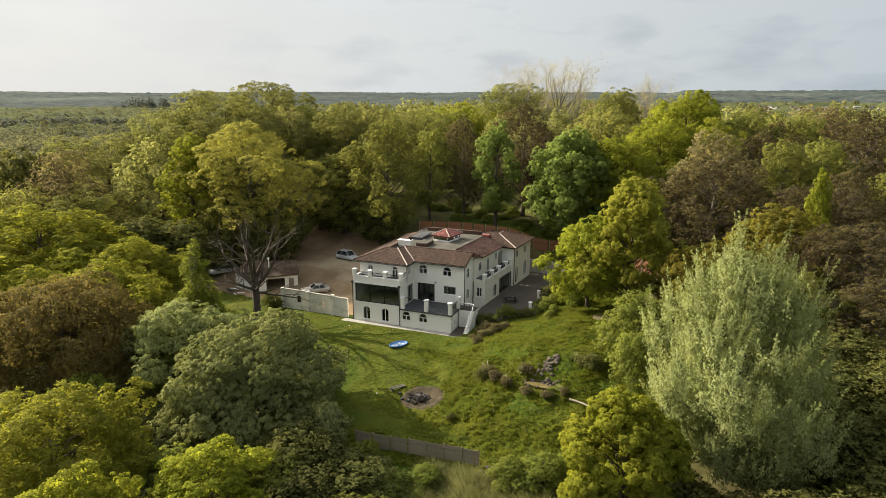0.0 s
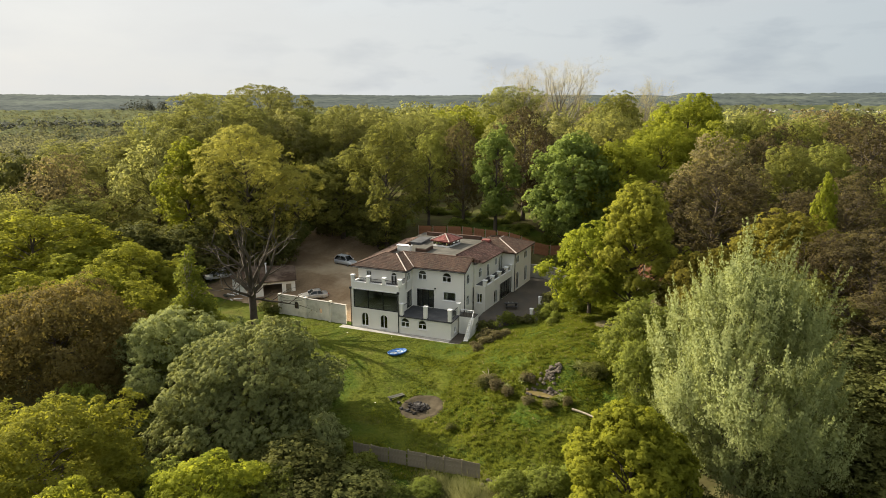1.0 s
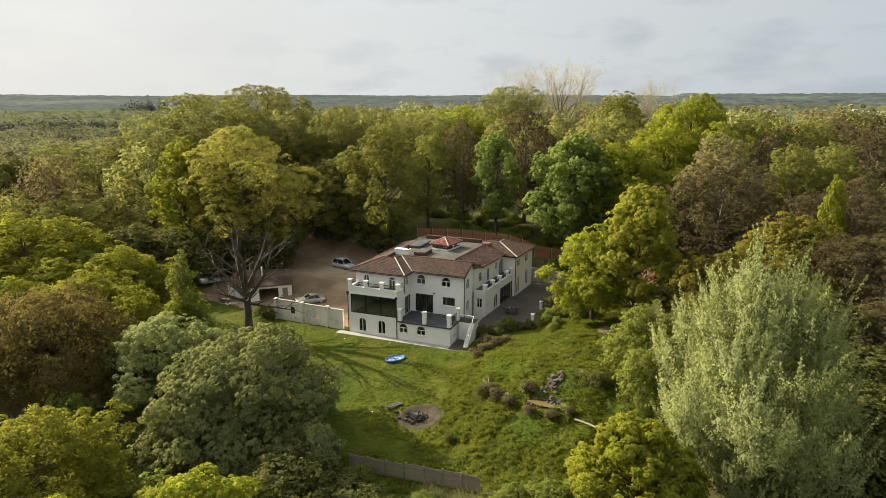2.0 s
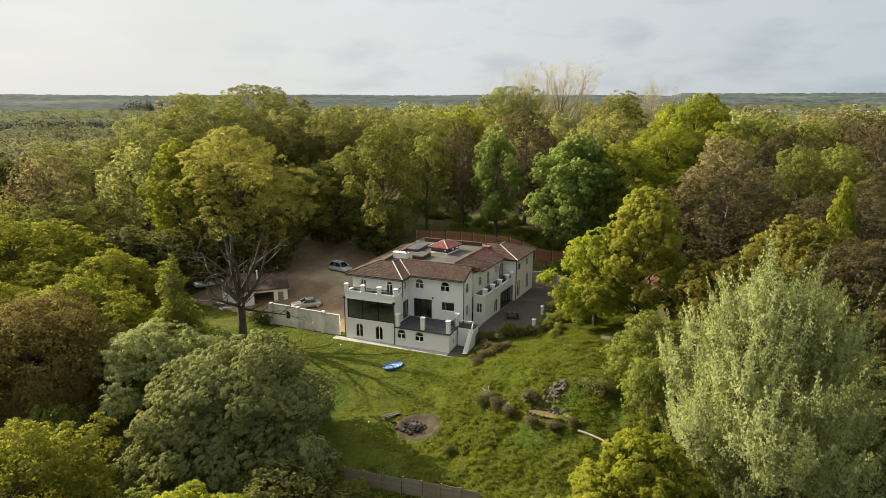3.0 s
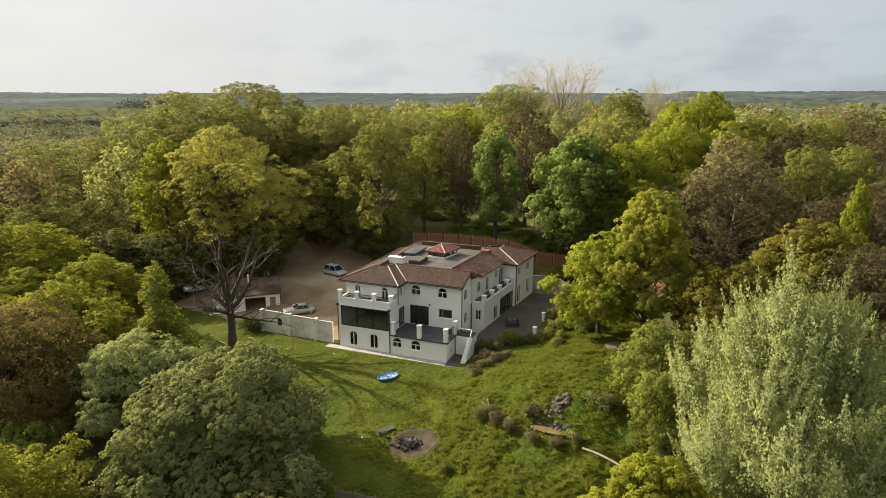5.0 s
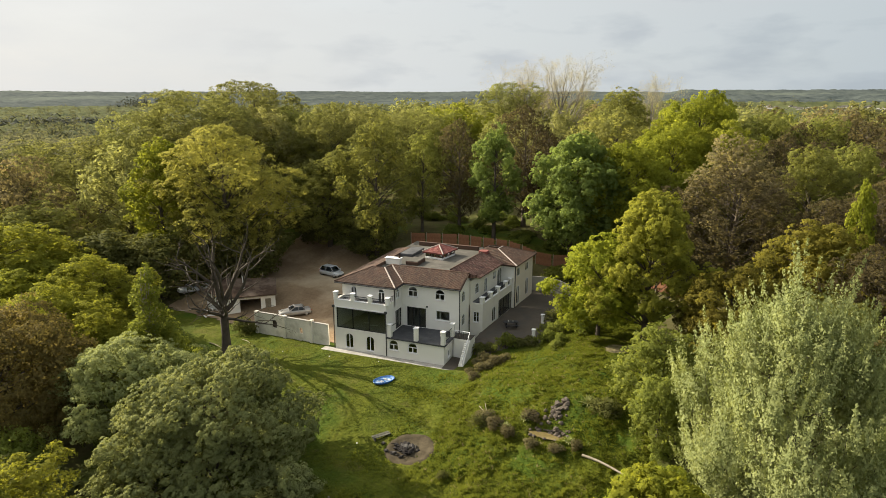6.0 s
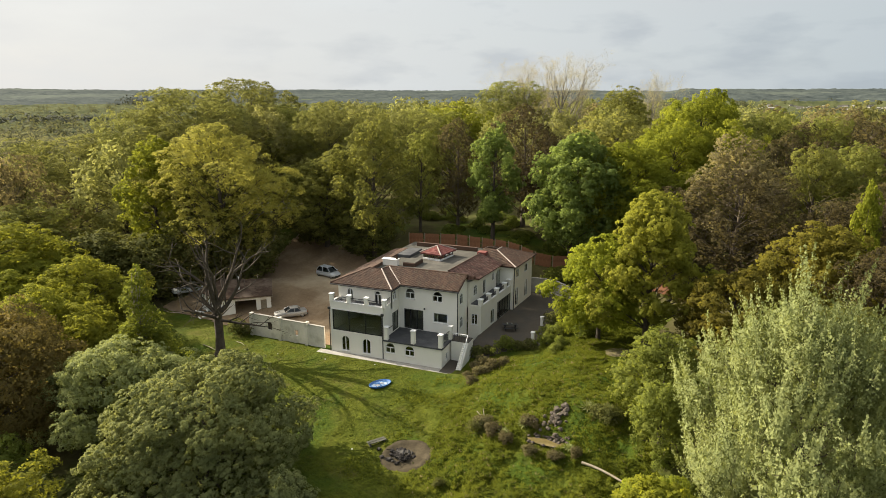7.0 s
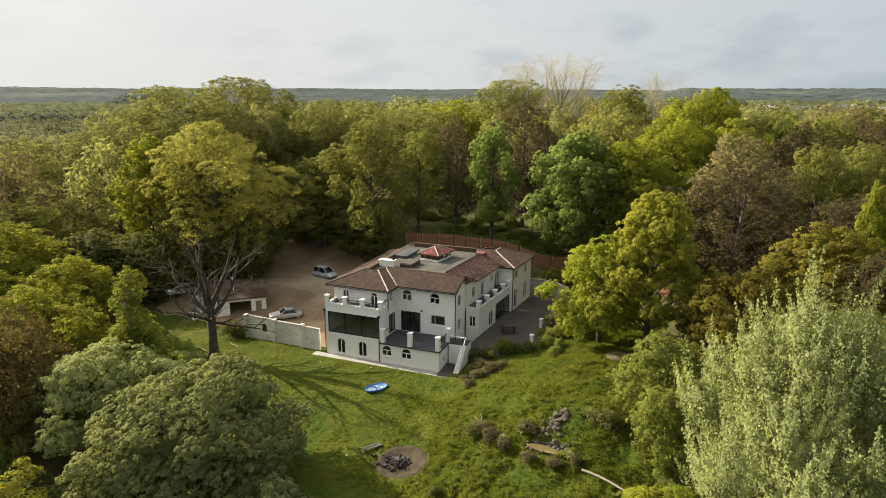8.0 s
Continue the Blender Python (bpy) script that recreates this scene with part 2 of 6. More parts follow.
M_BENCH = surface("green_grey_old_timber", (0.07, 0.07, 0.055), (0.135, 0.13, 0.105), 1.6, 0.95, 9.0, 0.4)


def tile_material(name, dark, mid, light):
    m, nt, bsdf, _ = material(name)
    geo = nt.nodes.new("ShaderNodeNewGeometry")
    ramp = nt.nodes.new("ShaderNodeValToRGB")
    ramp.color_ramp.elements.new(0.5)
    for e, (p, c) in zip(ramp.color_ramp.elements, ((0.0, dark), (0.5, mid), (1.0, light))):
        e.position, e.color = p, (*c, 1)
    nt.links.new(geo.outputs["Random Per Island"], ramp.inputs["Fac"])
    weather, _ = noise_ramp(nt, 0.8, [(0.35, (0.6, 0.6, 0.58)), (0.65, (1.1, 1.08, 1.05))], 6.0)
    colour = mixed(nt, 0.8, ramp.outputs["Color"], weather, "MULTIPLY")
    moss, fac = noise_ramp(nt, 1.7, [(0.56, (0, 0, 0)), (0.72, (0.7, 0.7, 0.7))], 8.0)
    colour = mixed(nt, moss, colour, (0.12, 0.10, 0.07))
    nt.links.new(colour, bsdf.inputs["Base Color"])
    bsdf.inputs["Roughness"].default_value = 0.85
    bumped(nt, bsdf, fac, 0.2, 0.02)
    return m


M_TILE = tile_material("clay_tile", (0.062, 0.033, 0.020), (0.078, 0.041, 0.025), (0.098, 0.054, 0.034))
M_TILE_RED = tile_material("red_clay_tile", (0.065, 0.030, 0.022), (0.105, 0.046, 0.034), (0.20, 0.115, 0.09))
M_TILE_CUP = tile_material("new_red_tile", (0.17, 0.045, 0.040), (0.23, 0.066, 0.056), (0.30, 0.12, 0.10))


def glass(name, tint, rough=0.02):
    m, nt, bsdf, _ = material(name)
    bsdf.inputs["Base Color"].default_value = (*tint, 1)
    bsdf.inputs["Roughness"].default_value = rough
    bsdf.inputs["Transmission Weight"].default_value = 1.0
    bsdf.inputs["IOR"].default_value = 1.45
    return m


M_GLASS = glass("window_glass", (0.66, 0.70, 0.64))
M_CARGLASS = glass("tinted_car_glass", (0.12, 0.14, 0.15))


def grass_material():
    m, nt, bsdf, _ = material("meadow_ground")
    base, _ = noise_ramp(nt, 0.22, [(0.28, (0.052, 0.073, 0.009)), (0.5, (0.086, 0.104, 0.012)), (0.75, (0.130, 0.140, 0.021))], 6.0)
    fine, fac = noise_ramp(nt, 2.6, [(0.3, (0.6, 0.62, 0.55)), (0.7, (1.3, 1.25, 1.15))], 7.0, rough=0.7)
    colour = mixed(nt, 1.0, base, fine, "MULTIPLY")
    dry, _ = noise_ramp(nt, 0.35, [(0.55, (0, 0, 0)), (0.75, (0.75, 0.75, 0.75))], 8.0)
    colour = mixed(nt, dry, colour, (0.15, 0.132, 0.036))
    lush, _ = noise_ramp(nt, 0.16, [(0.50, (0, 0, 0)), (0.64, (0.7, 0.7, 0.7))], 3.0, rough=0.5)
    colour = mixed(nt, lush, colour, (0.048, 0.088, 0.010))
    worn, _ = noise_ramp(nt, 0.62, [(0.60, (0, 0, 0)), (0.74, (0.65, 0.65, 0.65))], 5.0)
    colour = mixed(nt, worn, colour, (0.090, 0.072, 0.028))
    nt.links.new(colour, bsdf.inputs["Base Color"])
    bsdf.inputs["Roughness"].default_value = 0.95
    bsdf.inputs["Specular IOR Level"].default_value = 0.1
    bumped(nt, bsdf, fac, 1.0, 0.38)
    return m


M_GRASS = grass_material()
M_WOODFLOOR = surface("woodland_floor", (0.070, 0.062, 0.028), (0.115, 0.106, 0.044), 0.3, 0.95, 2.5, 0.6, (0.085, 0.12, 0.018), 0.12)
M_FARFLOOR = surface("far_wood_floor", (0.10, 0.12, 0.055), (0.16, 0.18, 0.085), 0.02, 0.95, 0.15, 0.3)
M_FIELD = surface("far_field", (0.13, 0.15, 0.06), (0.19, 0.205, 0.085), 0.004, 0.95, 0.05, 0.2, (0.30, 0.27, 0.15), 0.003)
# far canopies with haze put into the colour, bluest at the horizon
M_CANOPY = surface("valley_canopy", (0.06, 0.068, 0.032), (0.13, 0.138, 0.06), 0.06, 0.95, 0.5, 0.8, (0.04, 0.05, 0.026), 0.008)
M_CANOPY_HAZED = surface("hazed_horizon_canopy", (0.040, 0.050, 0.050), (0.085, 0.098, 0.090), 0.02, 0.95, 0.12, 0.6, (0.105, 0.12, 0.10), 0.002)
for dull in (M_WOODFLOOR, M_FARFLOOR, M_FIELD, M_CANOPY, M_CANOPY_HAZED, M_DRIVE, M_SOIL, M_ASH, M_ROCK, M_FENCE, M_BENCH, M_SHEDROOF, M_EARTH):
    for node in dull.node_tree.nodes:
        if node.type == "BSDF_PRINCIPLED":
            node.inputs["Specular IOR Level"].default_value = 0.02
M_BLADES = foliage("grass_blades", (0.088, 0.112, 0.010), (0.118, 0.145, 0.013), (0.160, 0.178, 0.019), 0.45, 0.0)
M_REED = foliage("feathery_grass", (0.115, 0.128, 0.034), (0.155, 0.168, 0.048), (0.21, 0.215, 0.075), 0.4, 0.0)
M_STRAW = foliage("dry_grass", (0.14, 0.12, 0.05), (0.22, 0.19, 0.08), (0.32, 0.28, 0.13), 0.3, 0.0)
LEAVES = {
    "oak": foliage("oak_leaves", (0.132, 0.152, 0.019), (0.221, 0.245, 0.029), (0.306, 0.332, 0.047)),
    "amber": foliage("amber_leaves", (0.112, 0.108, 0.018), (0.178, 0.172, 0.028), (0.240, 0.232, 0.040)),
    "maple": foliage("maple_leaves", (0.114, 0.138, 0.016), (0.198, 0.229, 0.024), (0.283, 0.313, 0.041)),
    "chestnut": foliage("chestnut_leaves", (0.100, 0.150, 0.034), (0.182, 0.252, 0.058), (0.32, 0.39, 0.11)),
    "ash": foliage("ash_leaves", (0.121, 0.139, 0.031), (0.192, 0.214, 0.048), (0.258, 0.282, 0.072)),
    "willow": foliage("willow_leaves", (0.124, 0.137, 0.040), (0.191, 0.209, 0.059), (0.253, 0.273, 0.085)),
    "yellow": foliage("yellow_leaves", (0.164, 0.162, 0.034), (0.247, 0.245, 0.053), (0.319, 0.318, 0.081)),
    "bare": foliage("brown_buds", (0.054, 0.048, 0.021), (0.088, 0.078, 0.032), (0.125, 0.111, 0.046)),
    "bare_pale": foliage("pale_buds", (0.265, 0.250, 0.128), (0.361, 0.340, 0.175), (0.446, 0.415, 0.222)),
    "copper": foliage("copper_leaves", (0.085, 0.074, 0.022), (0.136, 0.115, 0.034), (0.188, 0.168, 0.046), 0.5),
    "grey_willow": foliage("grey_willow_leaves", (0.152, 0.185, 0.061), (0.248, 0.291, 0.094), (0.368, 0.416, 0.150), 0.40),
    "white_poplar": foliage("silver_poplar_leaves", (0.151, 0.186, 0.058), (0.237, 0.278, 0.092), (0.348, 0.392, 0.145), 0.35),
    # hazy and conifer leaves carry distance haze in their colour
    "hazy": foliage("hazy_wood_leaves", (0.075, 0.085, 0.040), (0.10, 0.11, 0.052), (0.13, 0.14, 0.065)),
    "conifer": foliage("conifer_needles", (0.045, 0.055, 0.035), (0.06, 0.07, 0.045), (0.075, 0.085, 0.055), 0.2),
    "garden_oak": foliage("garden_oak_leaves", (0.130, 0.140, 0.020), (0.214, 0.226, 0.032), (0.292, 0.306, 0.053)),
    "lime": foliage("lime_leaves", (0.140, 0.166, 0.016), (0.227, 0.261, 0.027), (0.315, 0.347, 0.043)),
    "birch": foliage("birch_leaves", (0.108, 0.140, 0.020), (0.169, 0.209, 0.030), (0.230, 0.268, 0.047)),
    "heath": foliage("heath_leaves", (0.085, 0.078, 0.030), (0.130, 0.120, 0.048), (0.18, 0.165, 0.07), 0.4),
    "yew": foliage("yew_leaves", (0.072, 0.082, 0.022), (0.107, 0.120, 0.030), (0.155, 0.164, 0.042), 0.4),
    # woodland leaves paled and greyed in place of haze
    "wood_oak": foliage("hazed_oak_leaves", (0.143, 0.160, 0.038), (0.221, 0.242, 0.060), (0.298, 0.320, 0.086)),
    "wood_ash": foliage("hazed_ash_leaves", (0.166, 0.176, 0.057), (0.242, 0.259, 0.085), (0.320, 0.338, 0.112)),
    "wood_bare": foliage("hazed_buds", (0.120, 0.108, 0.048), (0.180, 0.162, 0.072), (0.240, 0.216, 0.096)),
    # far woods: distance haze put into the leaf colour
    "far": foliage("far_hazed_leaves", (0.087, 0.094, 0.048), (0.123, 0.130, 0.067), (0.159, 0.167, 0.087)),
    "shrub": foliage("shrub_leaves", (0.119, 0.150, 0.028), (0.186, 0.228, 0.043), (0.261, 0.311, 0.065)),
}

# ---- mesh helpers ----
def mesh_from(name, verts, faces, mat=None, smooth=False):
    """A mesh from arrays of vertices (n, 3) and of faces (m, k) with one k."""
    verts, faces = np.asarray(verts, np.float32), np.asarray(faces, np.int32)
    me = bpy.data.meshes.new(name)
    k = faces.shape[1]
    me.vertices.add(len(verts))
    me.vertices.foreach_set("co", verts.ravel())
    me.loops.add(faces.size)
    me.loops.foreach_set("vertex_index", faces.ravel())
    me.polygons.add(len(faces))
    me.polygons.foreach_set("loop_start", np.arange(0, faces.size, k, dtype=np.int32))
    me.update(calc_edges=True)
    if smooth:
        me.polygons.foreach_set("use_smooth", np.ones(len(faces), bool))
    if mat:
        me.materials.append(mat)
    return me


def part(name, shape, mat, parent=None, label="", smooth=False):
    """One mesh object from a bmesh or a mesh, under its thing."""
    if isinstance(shape, bmesh.types.BMesh):
        me = bpy.data.meshes.new(name)
        bmesh.ops.recalc_face_normals(shape, faces=shape.faces[:])
        shape.to_mesh(me)
        shape.free()
    else:
        me = shape
    if mat and not me.materials:
        me.materials.append(mat)
    if smooth:
        me.polygons.foreach_set("use_smooth", np.ones(len(me.polygons), bool))
    ob = new(name, me)
    if parent:
        ob.parent = parent
    return tagged(ob, label) if label else ob


def thing(name, label, category, group="", kind="", m=None):
    ob = new(name)
    ob.empty_display_size = 0.2
    if m is not None:
        ob.matrix_basis = m
    return tagged(ob, label, category, group, kind)


def box(bm, x0, x1, y0, y1, z0, z1, m=None, bevel=0.0):
    got = bmesh.ops.create_cube(bm, size=1.0)["verts"]
    t = Matrix.Translation(((x0 + x1) / 2, (y0 + y1) / 2, (z0 + z1) / 2)) @ Matrix.Diagonal((x1 - x0, y1 - y0, z1 - z0, 1))
    bmesh.ops.transform(bm, matrix=(m @ t) if m is not None else t, verts=got)
    if bevel:
        edges = list({e for v in got for e in v.link_edges})
        bmesh.ops.bevel(bm, geom=edges, offset=bevel, segments=1, affect="EDGES")
    return bm


def boxed(*args, **kw):
    return box(bmesh.new(), *args, **kw)


def tube(points, radii, sides=6):
    """Vertices and quads of a tapered tube along points."""
    pts, n = [Vector(p) for p in points], len(points)
    verts, faces = [], []
    for i, p in enumerate(pts):
        way = (pts[min(i + 1, n - 1)] - pts[max(i - 1, 0)]).normalized()
        side = way.cross(Vector((0.31, 0.95, 0.11))).normalized()
        over = way.cross(side)
        for k in range(sides):
            a = math.tau * k / sides
            verts.append(p + (side * math.cos(a) + over * math.sin(a)) * radii[i])
    for i in range(n - 1):
        for k in range(sides):
            a, b = i * sides + k, i * sides + (k + 1) % sides
            faces.append((a, b, b + sides, a + sides))
    return verts, faces


def tubes(list_of_tubes):
    verts, faces = [], []
    for v, f in list_of_tubes:
        k = len(verts)
        verts += [tuple(p) for p in v]
        faces += [tuple(i + k for i in q) for q in f]
    return verts, faces


# ---- the ground ----
def soft_step(t):
    t = min(1.0, max(0.0, t))
    return t * t * (3 - 2 * t)


def ground_plain(x, y):
    """The lie of the land: lawn falling away from the house, a bank beside it, woods rising behind, a valley to the west."""
    z = -1.5 * soft_step((-y - 5) / 14) - 1.5 * soft_step((-y - 20) / 25)
    z += 3.4 * soft_step(x / 17) * soft_step((y + 24) / 20) * (1 - soft_step((y - 25) / 10))
    z += 1.9 * soft_step((y - 2) / 16) * (1 - soft_step((x + 2) / 8))
    z += 4.5 * soft_step((y - 24) / 14) * (1 - soft_step((y - 120) / 120))
    z -= 14 * soft_step((-x - 45) / 90)
    z -= 10 * soft_step((y - 180) / 200)
    far = math.hypot(x, y)
    z += 42 * soft_step((far - 1300) / 3000)
    # the level yard beside the wing, and the level bed under the house
    yard = soft_step((x - 0.6) / 1.6) * (1 - soft_step((x - 7.5) / 3.5)) * soft_step((y - 2.6) / 3.2) * (1 - soft_step((y - 27.0) / 2.0))
    z += (1.66 - z) * yard
    bed = soft_step((x + 15.2) / 1.0) * (1 - soft_step((x - 0.9) / 1.0)) * soft_step((y + 1.2) / 1.0) * (1 - soft_step((y - 27) / 2))
    z += (min(z, 0.0) - z) * bed * (1 - yard)
    return z


def ground_z(x, y):
    z = ground_plain(x, y)
    near = 1 - soft_step((math.hypot(x, y) - 60) / 60)
    if near > 0:
        rough = 0.42 + 0.58 * soft_step((x - 1) / 6) * soft_step((y + 26) / 5) * (1 - soft_step((y - 3) / 4))
        bed = soft_step((x + 16.4) / 0.6) * (1 - soft_step((x - 2.6) / 0.6)) * soft_step((y + 1.6) / 0.6)
        drive = soft_step((y - 1) / 1.0)
        tussock = 0.26 * abs(noise.noise((x * 0.9, y * 0.9, 5))) + 0.20 * abs(noise.noise((x * 2.1, y * 2.1, 13)))
        z += near * rough * (1 - max(bed, drive)) * (0.30 * noise.noise((x * 0.45, y * 0.45, 3)) + 0.14 * noise.noise((x * 1.3, y * 1.3, 9)) + tussock - 0.10)
    # the sunken fire pit and the garden pond
    pit = math.hypot(x - 2.7, y + 15.6)
    z -= 0.18 * (1 - soft_step((pit - 1.2) / 1.2))
    pond = math.hypot((x - 14.6) / 1.8, (y + 12.25) / 0.8)
    z -= 0.75 * (1 - soft_step((pond - 0.75) / 0.5))
    return z


def spread_axis(spans, out):
    """Grid lines along one axis: (from, to, step) spans, then growing steps out to the horizon."""
    a = [p for lo, hi, step in spans for p in np.arange(lo, hi - step * 0.4, step)] + [spans[-1][1]]
    left, right, d, e = [a[0]], [a[-1]], spans[0][2], spans[-1][2]
    while right[-1] < out:
        e *= 1.16
        right.append(right[-1] + e)
    while left[-1] > -out:
        d *= 1.16
        left.append(left[-1] - d)
    return left[:0:-1] + a + right[1:]


def sheet(xs, ys, raise_by=0.0, keep=None):
    verts = [(x, y, ground_z(x, y) + raise_by) for y in ys for x in xs]
    nx = len(xs)
    faces = [(j * nx + i, j * nx + i + 1, (j + 1) * nx + i + 1, (j + 1) * nx + i) for j in range(len(ys) - 1) for i in range(nx - 1)
             if keep is None or keep((xs[i] + xs[i + 1]) / 2, (ys[j] + ys[j + 1]) / 2)]
    return verts, faces


gx, gy = spread_axis([(-50, -31, 0.6), (-31, 27, 0.27), (27, 34, 0.6)], 4700), spread_axis([(-30, 12, 0.27), (12, 46, 0.6)], 4700)
v, f = sheet(gx, gy)
ground = new("ground", mesh_from("ground", v, f, M_GRASS, True))
tagged(ground, "rough green meadow and lawn with patchy dry grass", "grass ground", kind="structure")
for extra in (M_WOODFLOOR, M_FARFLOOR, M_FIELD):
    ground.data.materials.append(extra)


def in_wood(x, y):
    n = 4.0 * noise.noise((x * 0.08, y * 0.08, 1))
    lawn = (-38 if y > -13 + n else -24) + n < x < 24 + n and -28 < y < 3
    yard = -46 < x < 12 + n and 0 <= y < (20 if x < -14 else 27) + n and x > -46 + 0.4 * y
    bank = 0 < x < 22 + n and -28 < y < 17 + n
    glade = math.hypot((x + 105) / 26, (y - 12) / 20) < 1 or (x > 70 and math.hypot(x, y) > 500 and noise.noise((x * 0.004, y * 0.004, 5)) > 0.25)
    field = x > 60 and math.hypot(x, y) > 700 and noise.noise((x * 0.0016, y * 0.003, 7)) > 0.36
    town = x > 60 and 1250 < math.hypot(x - 27, y + 72) < 1950 and 0.06 < math.atan2(x - 27, y + 72) < 0.24
    behind = -15 < x < 6 + n and 36 < y < 44 + n
    return not (lawn or yard or bank or glade or field or behind or town)


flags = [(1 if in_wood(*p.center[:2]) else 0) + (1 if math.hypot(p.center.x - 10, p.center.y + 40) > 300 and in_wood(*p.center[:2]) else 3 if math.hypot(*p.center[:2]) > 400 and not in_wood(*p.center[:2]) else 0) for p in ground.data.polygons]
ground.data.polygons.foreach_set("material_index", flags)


def drive_keep(x, y):
    edge = 1.2 * noise.noise((x * 0.25, y * 0.25, 2))
    return y > 1.2 + 0.3 * edge + 0.15 * max(0, -x - 26) and x > -45 + edge + 0.12 * y and y < 27 + 2 * edge + 0.9 * max(0, -x - 22) * 0.5 and x < -14.6


v, f = sheet(list(np.arange(-50, -14.4, 0.4)), list(np.arange(0.8, 44, 0.4)), 0.07, drive_keep)
tagged(new("driveway", mesh_from("driveway", v, f, M_DRIVE, True)), "brown compacted dirt and gravel driveway", "driveway", kind="structure")


def patio_keep(x, y):
    return y > 3.4 + max(0, x - 4.5) * 0.55 and x > 0.35 and y < 27.2 and x < 9.4 + 0.5 * noise.noise((x * 0.4, y * 0.4, 4)) and not (x < 2.4 and y < 4.4)


v, f = sheet(list(np.arange(0.3, 10.6, 0.3)), list(np.arange(3.0, 27.4, 0.3)), 0.03, patio_keep)
tagged(new("patio", mesh_from("patio", v, f, M_PATIO, True)), "dark grey paved yard beside the house", "patio", kind="structure")

# ---- the house ----
house = thing("house", "large white rendered house with brown clay tile roofs and arched windows", "house")


def outline(u0, u1, z0, z1, rise=0.0, inset=0.0):
    """An opening's outline: upright rectangle, or with a round head that rises above z1."""
    u0, u1, z0 = u0 + inset, u1 - inset, z0 + inset
    if not rise:
        return [(u0, z0), (u1, z0), (u1, z1 - inset), (u0, z1 - inset)]
    c, r = (u0 + u1) / 2, (u1 - u0) / 2
    head = [(c + r * math.cos(a), z1 + (rise - inset) * math.sin(a)) for a in np.linspace(0, math.pi, 11)]
    return [(u0, z0), (u1, z0)] + head


def panel(outer, holes, depth0, depth1, m):
    """A slab with through holes: outlines in (u, z), extruded from depth0 to depth1, laid by m."""
    bm = bmesh.new()
    edges = []
    for loop in [outer] + holes:
        vs = [bm.verts.new((u, depth0, z)) for u, z in loop]
        edges += [bm.edges.new((vs[i], vs[(i + 1) % len(vs)])) for i in range(len(vs))]
    bmesh.ops.triangle_fill(bm, use_beauty=True, use_dissolve=False, edges=edges, normal=(0, -1, 0))
    got = bmesh.ops.extrude_face_region(bm, geom=bm.faces[:])["geom"]
    bmesh.ops.translate(bm, vec=(0, depth1 - depth0, 0), verts=[g for g in got if isinstance(g, bmesh.types.BMVert)])
    bmesh.ops.transform(bm, matrix=m, verts=bm.verts[:])
    return bm


def facing(x, y, ux, uy):
    """A wall's matrix: u along (ux, uy) from (x, y), depth to the left of u, z up."""
    u = Vector((ux, uy, 0)).normalized()
    return Matrix(((u.x, -u.y, 0, x), (u.y, u.x, 0, y), (0, 0, 1, 0), (0, 0, 0, 1)))


def window(parent, m, u0, u1, z0, z1, rise=0.0, ups=1, transom=True, mat=M_FRAME, width=0.10, name="window", label="", deep=0.05, sill=True):
    """A framed window: ring, upright bars between the lights, a transom, panes, and a sill."""
    shape = outline(u0 + 0.004, u1 - 0.004, z0 + 0.004, z1 - (0 if rise else 0.004), max(0, rise - 0.004) if rise else 0)
    ob = part(name, panel(shape, [outline(u0, u1, z0, z1, rise, width)], deep, deep + 0.08, m), mat, parent, label)
    top = z1 + rise
    for k in range(1, ups + 1):
        u = u0 + (u1 - u0) * k / (ups + 1)
        part("mullion", boxed(u - width * 0.6, u + width * 0.6, deep + 0.01, deep + 0.07, z0 + width, z1 - width / 2 if transom and rise else top - width * 0.9, m=m), mat, ob)
    if transom and rise:
        part("transom", boxed(u0 + width, u1 - width, deep + 0.015, deep + 0.065, z1 - width / 2, z1 + width / 2, m=m), mat, ob)
    pane = part("pane", panel(outline(u0, u1, z0, z1, rise, width * 0.8), [], deep + 0.035, deep + 0.043, m), M_GLASS, ob)
    pane.visible_shadow = False
    if sill:
        part("sill", boxed(u0 - 0.08, u1 + 0.08, -0.07, deep, z0 - 0.06, z0 - 0.004, m=m), M_COPING, ob)
    return ob


def wall(m, length, z0, z1, openings=(), mat=M_RENDER, thick=0.3, outer=None, name="wall"):
    """A wall with its openings and their windows: (u0, u1, z0, z1, rise, window options)."""
    ob = part(name, panel(outer or [(0, z0), (length, z0), (length, z1), (0, z1)], [outline(*o[:5]) for o in openings], 0, thick, m), mat, house)
    for o in openings:
        window(house, m, *o[:5], **o[5])
    return ob


SLIM = dict(ups=1, transom=False, width=0.08)
ARCH = dict(ups=1, width=0.09)
FLUSH = dict(ups=1, transom=False, width=0.055, deep=0.0, sill=False)
FLUSH_ARCH = dict(ups=1, width=0.055, deep=0.0, sill=False)
DARK = dict(mat=M_DARKFRAME, sill=False, name="sliding_door", label="dark framed sliding glass door")

# glazed front block
F1 = facing(-14.2, 0, 1, 0)
wall(F1, 7.0, -0.6, 6.25, [
    (1.42, 2.50, 0.30, 1.72, 0.46, SLIM), (4.20, 5.30, 0.30, 1.72, 0.46, SLIM),
    (0.30, 6.82, 2.75, 5.30, 0, dict(ups=2, mat=M_DARKFRAME, width=0.10, sill=False, name="glazing", label="wide dark framed glazing of three panes", deep=0.06))])
wall(facing(-14.2, 2.1, 0, -1), 2.1 - 0.302, -0.6, 6.25)
wall(facing(-7.2, 0.302, 0, 1), 1.8, -0.6, 6.25)
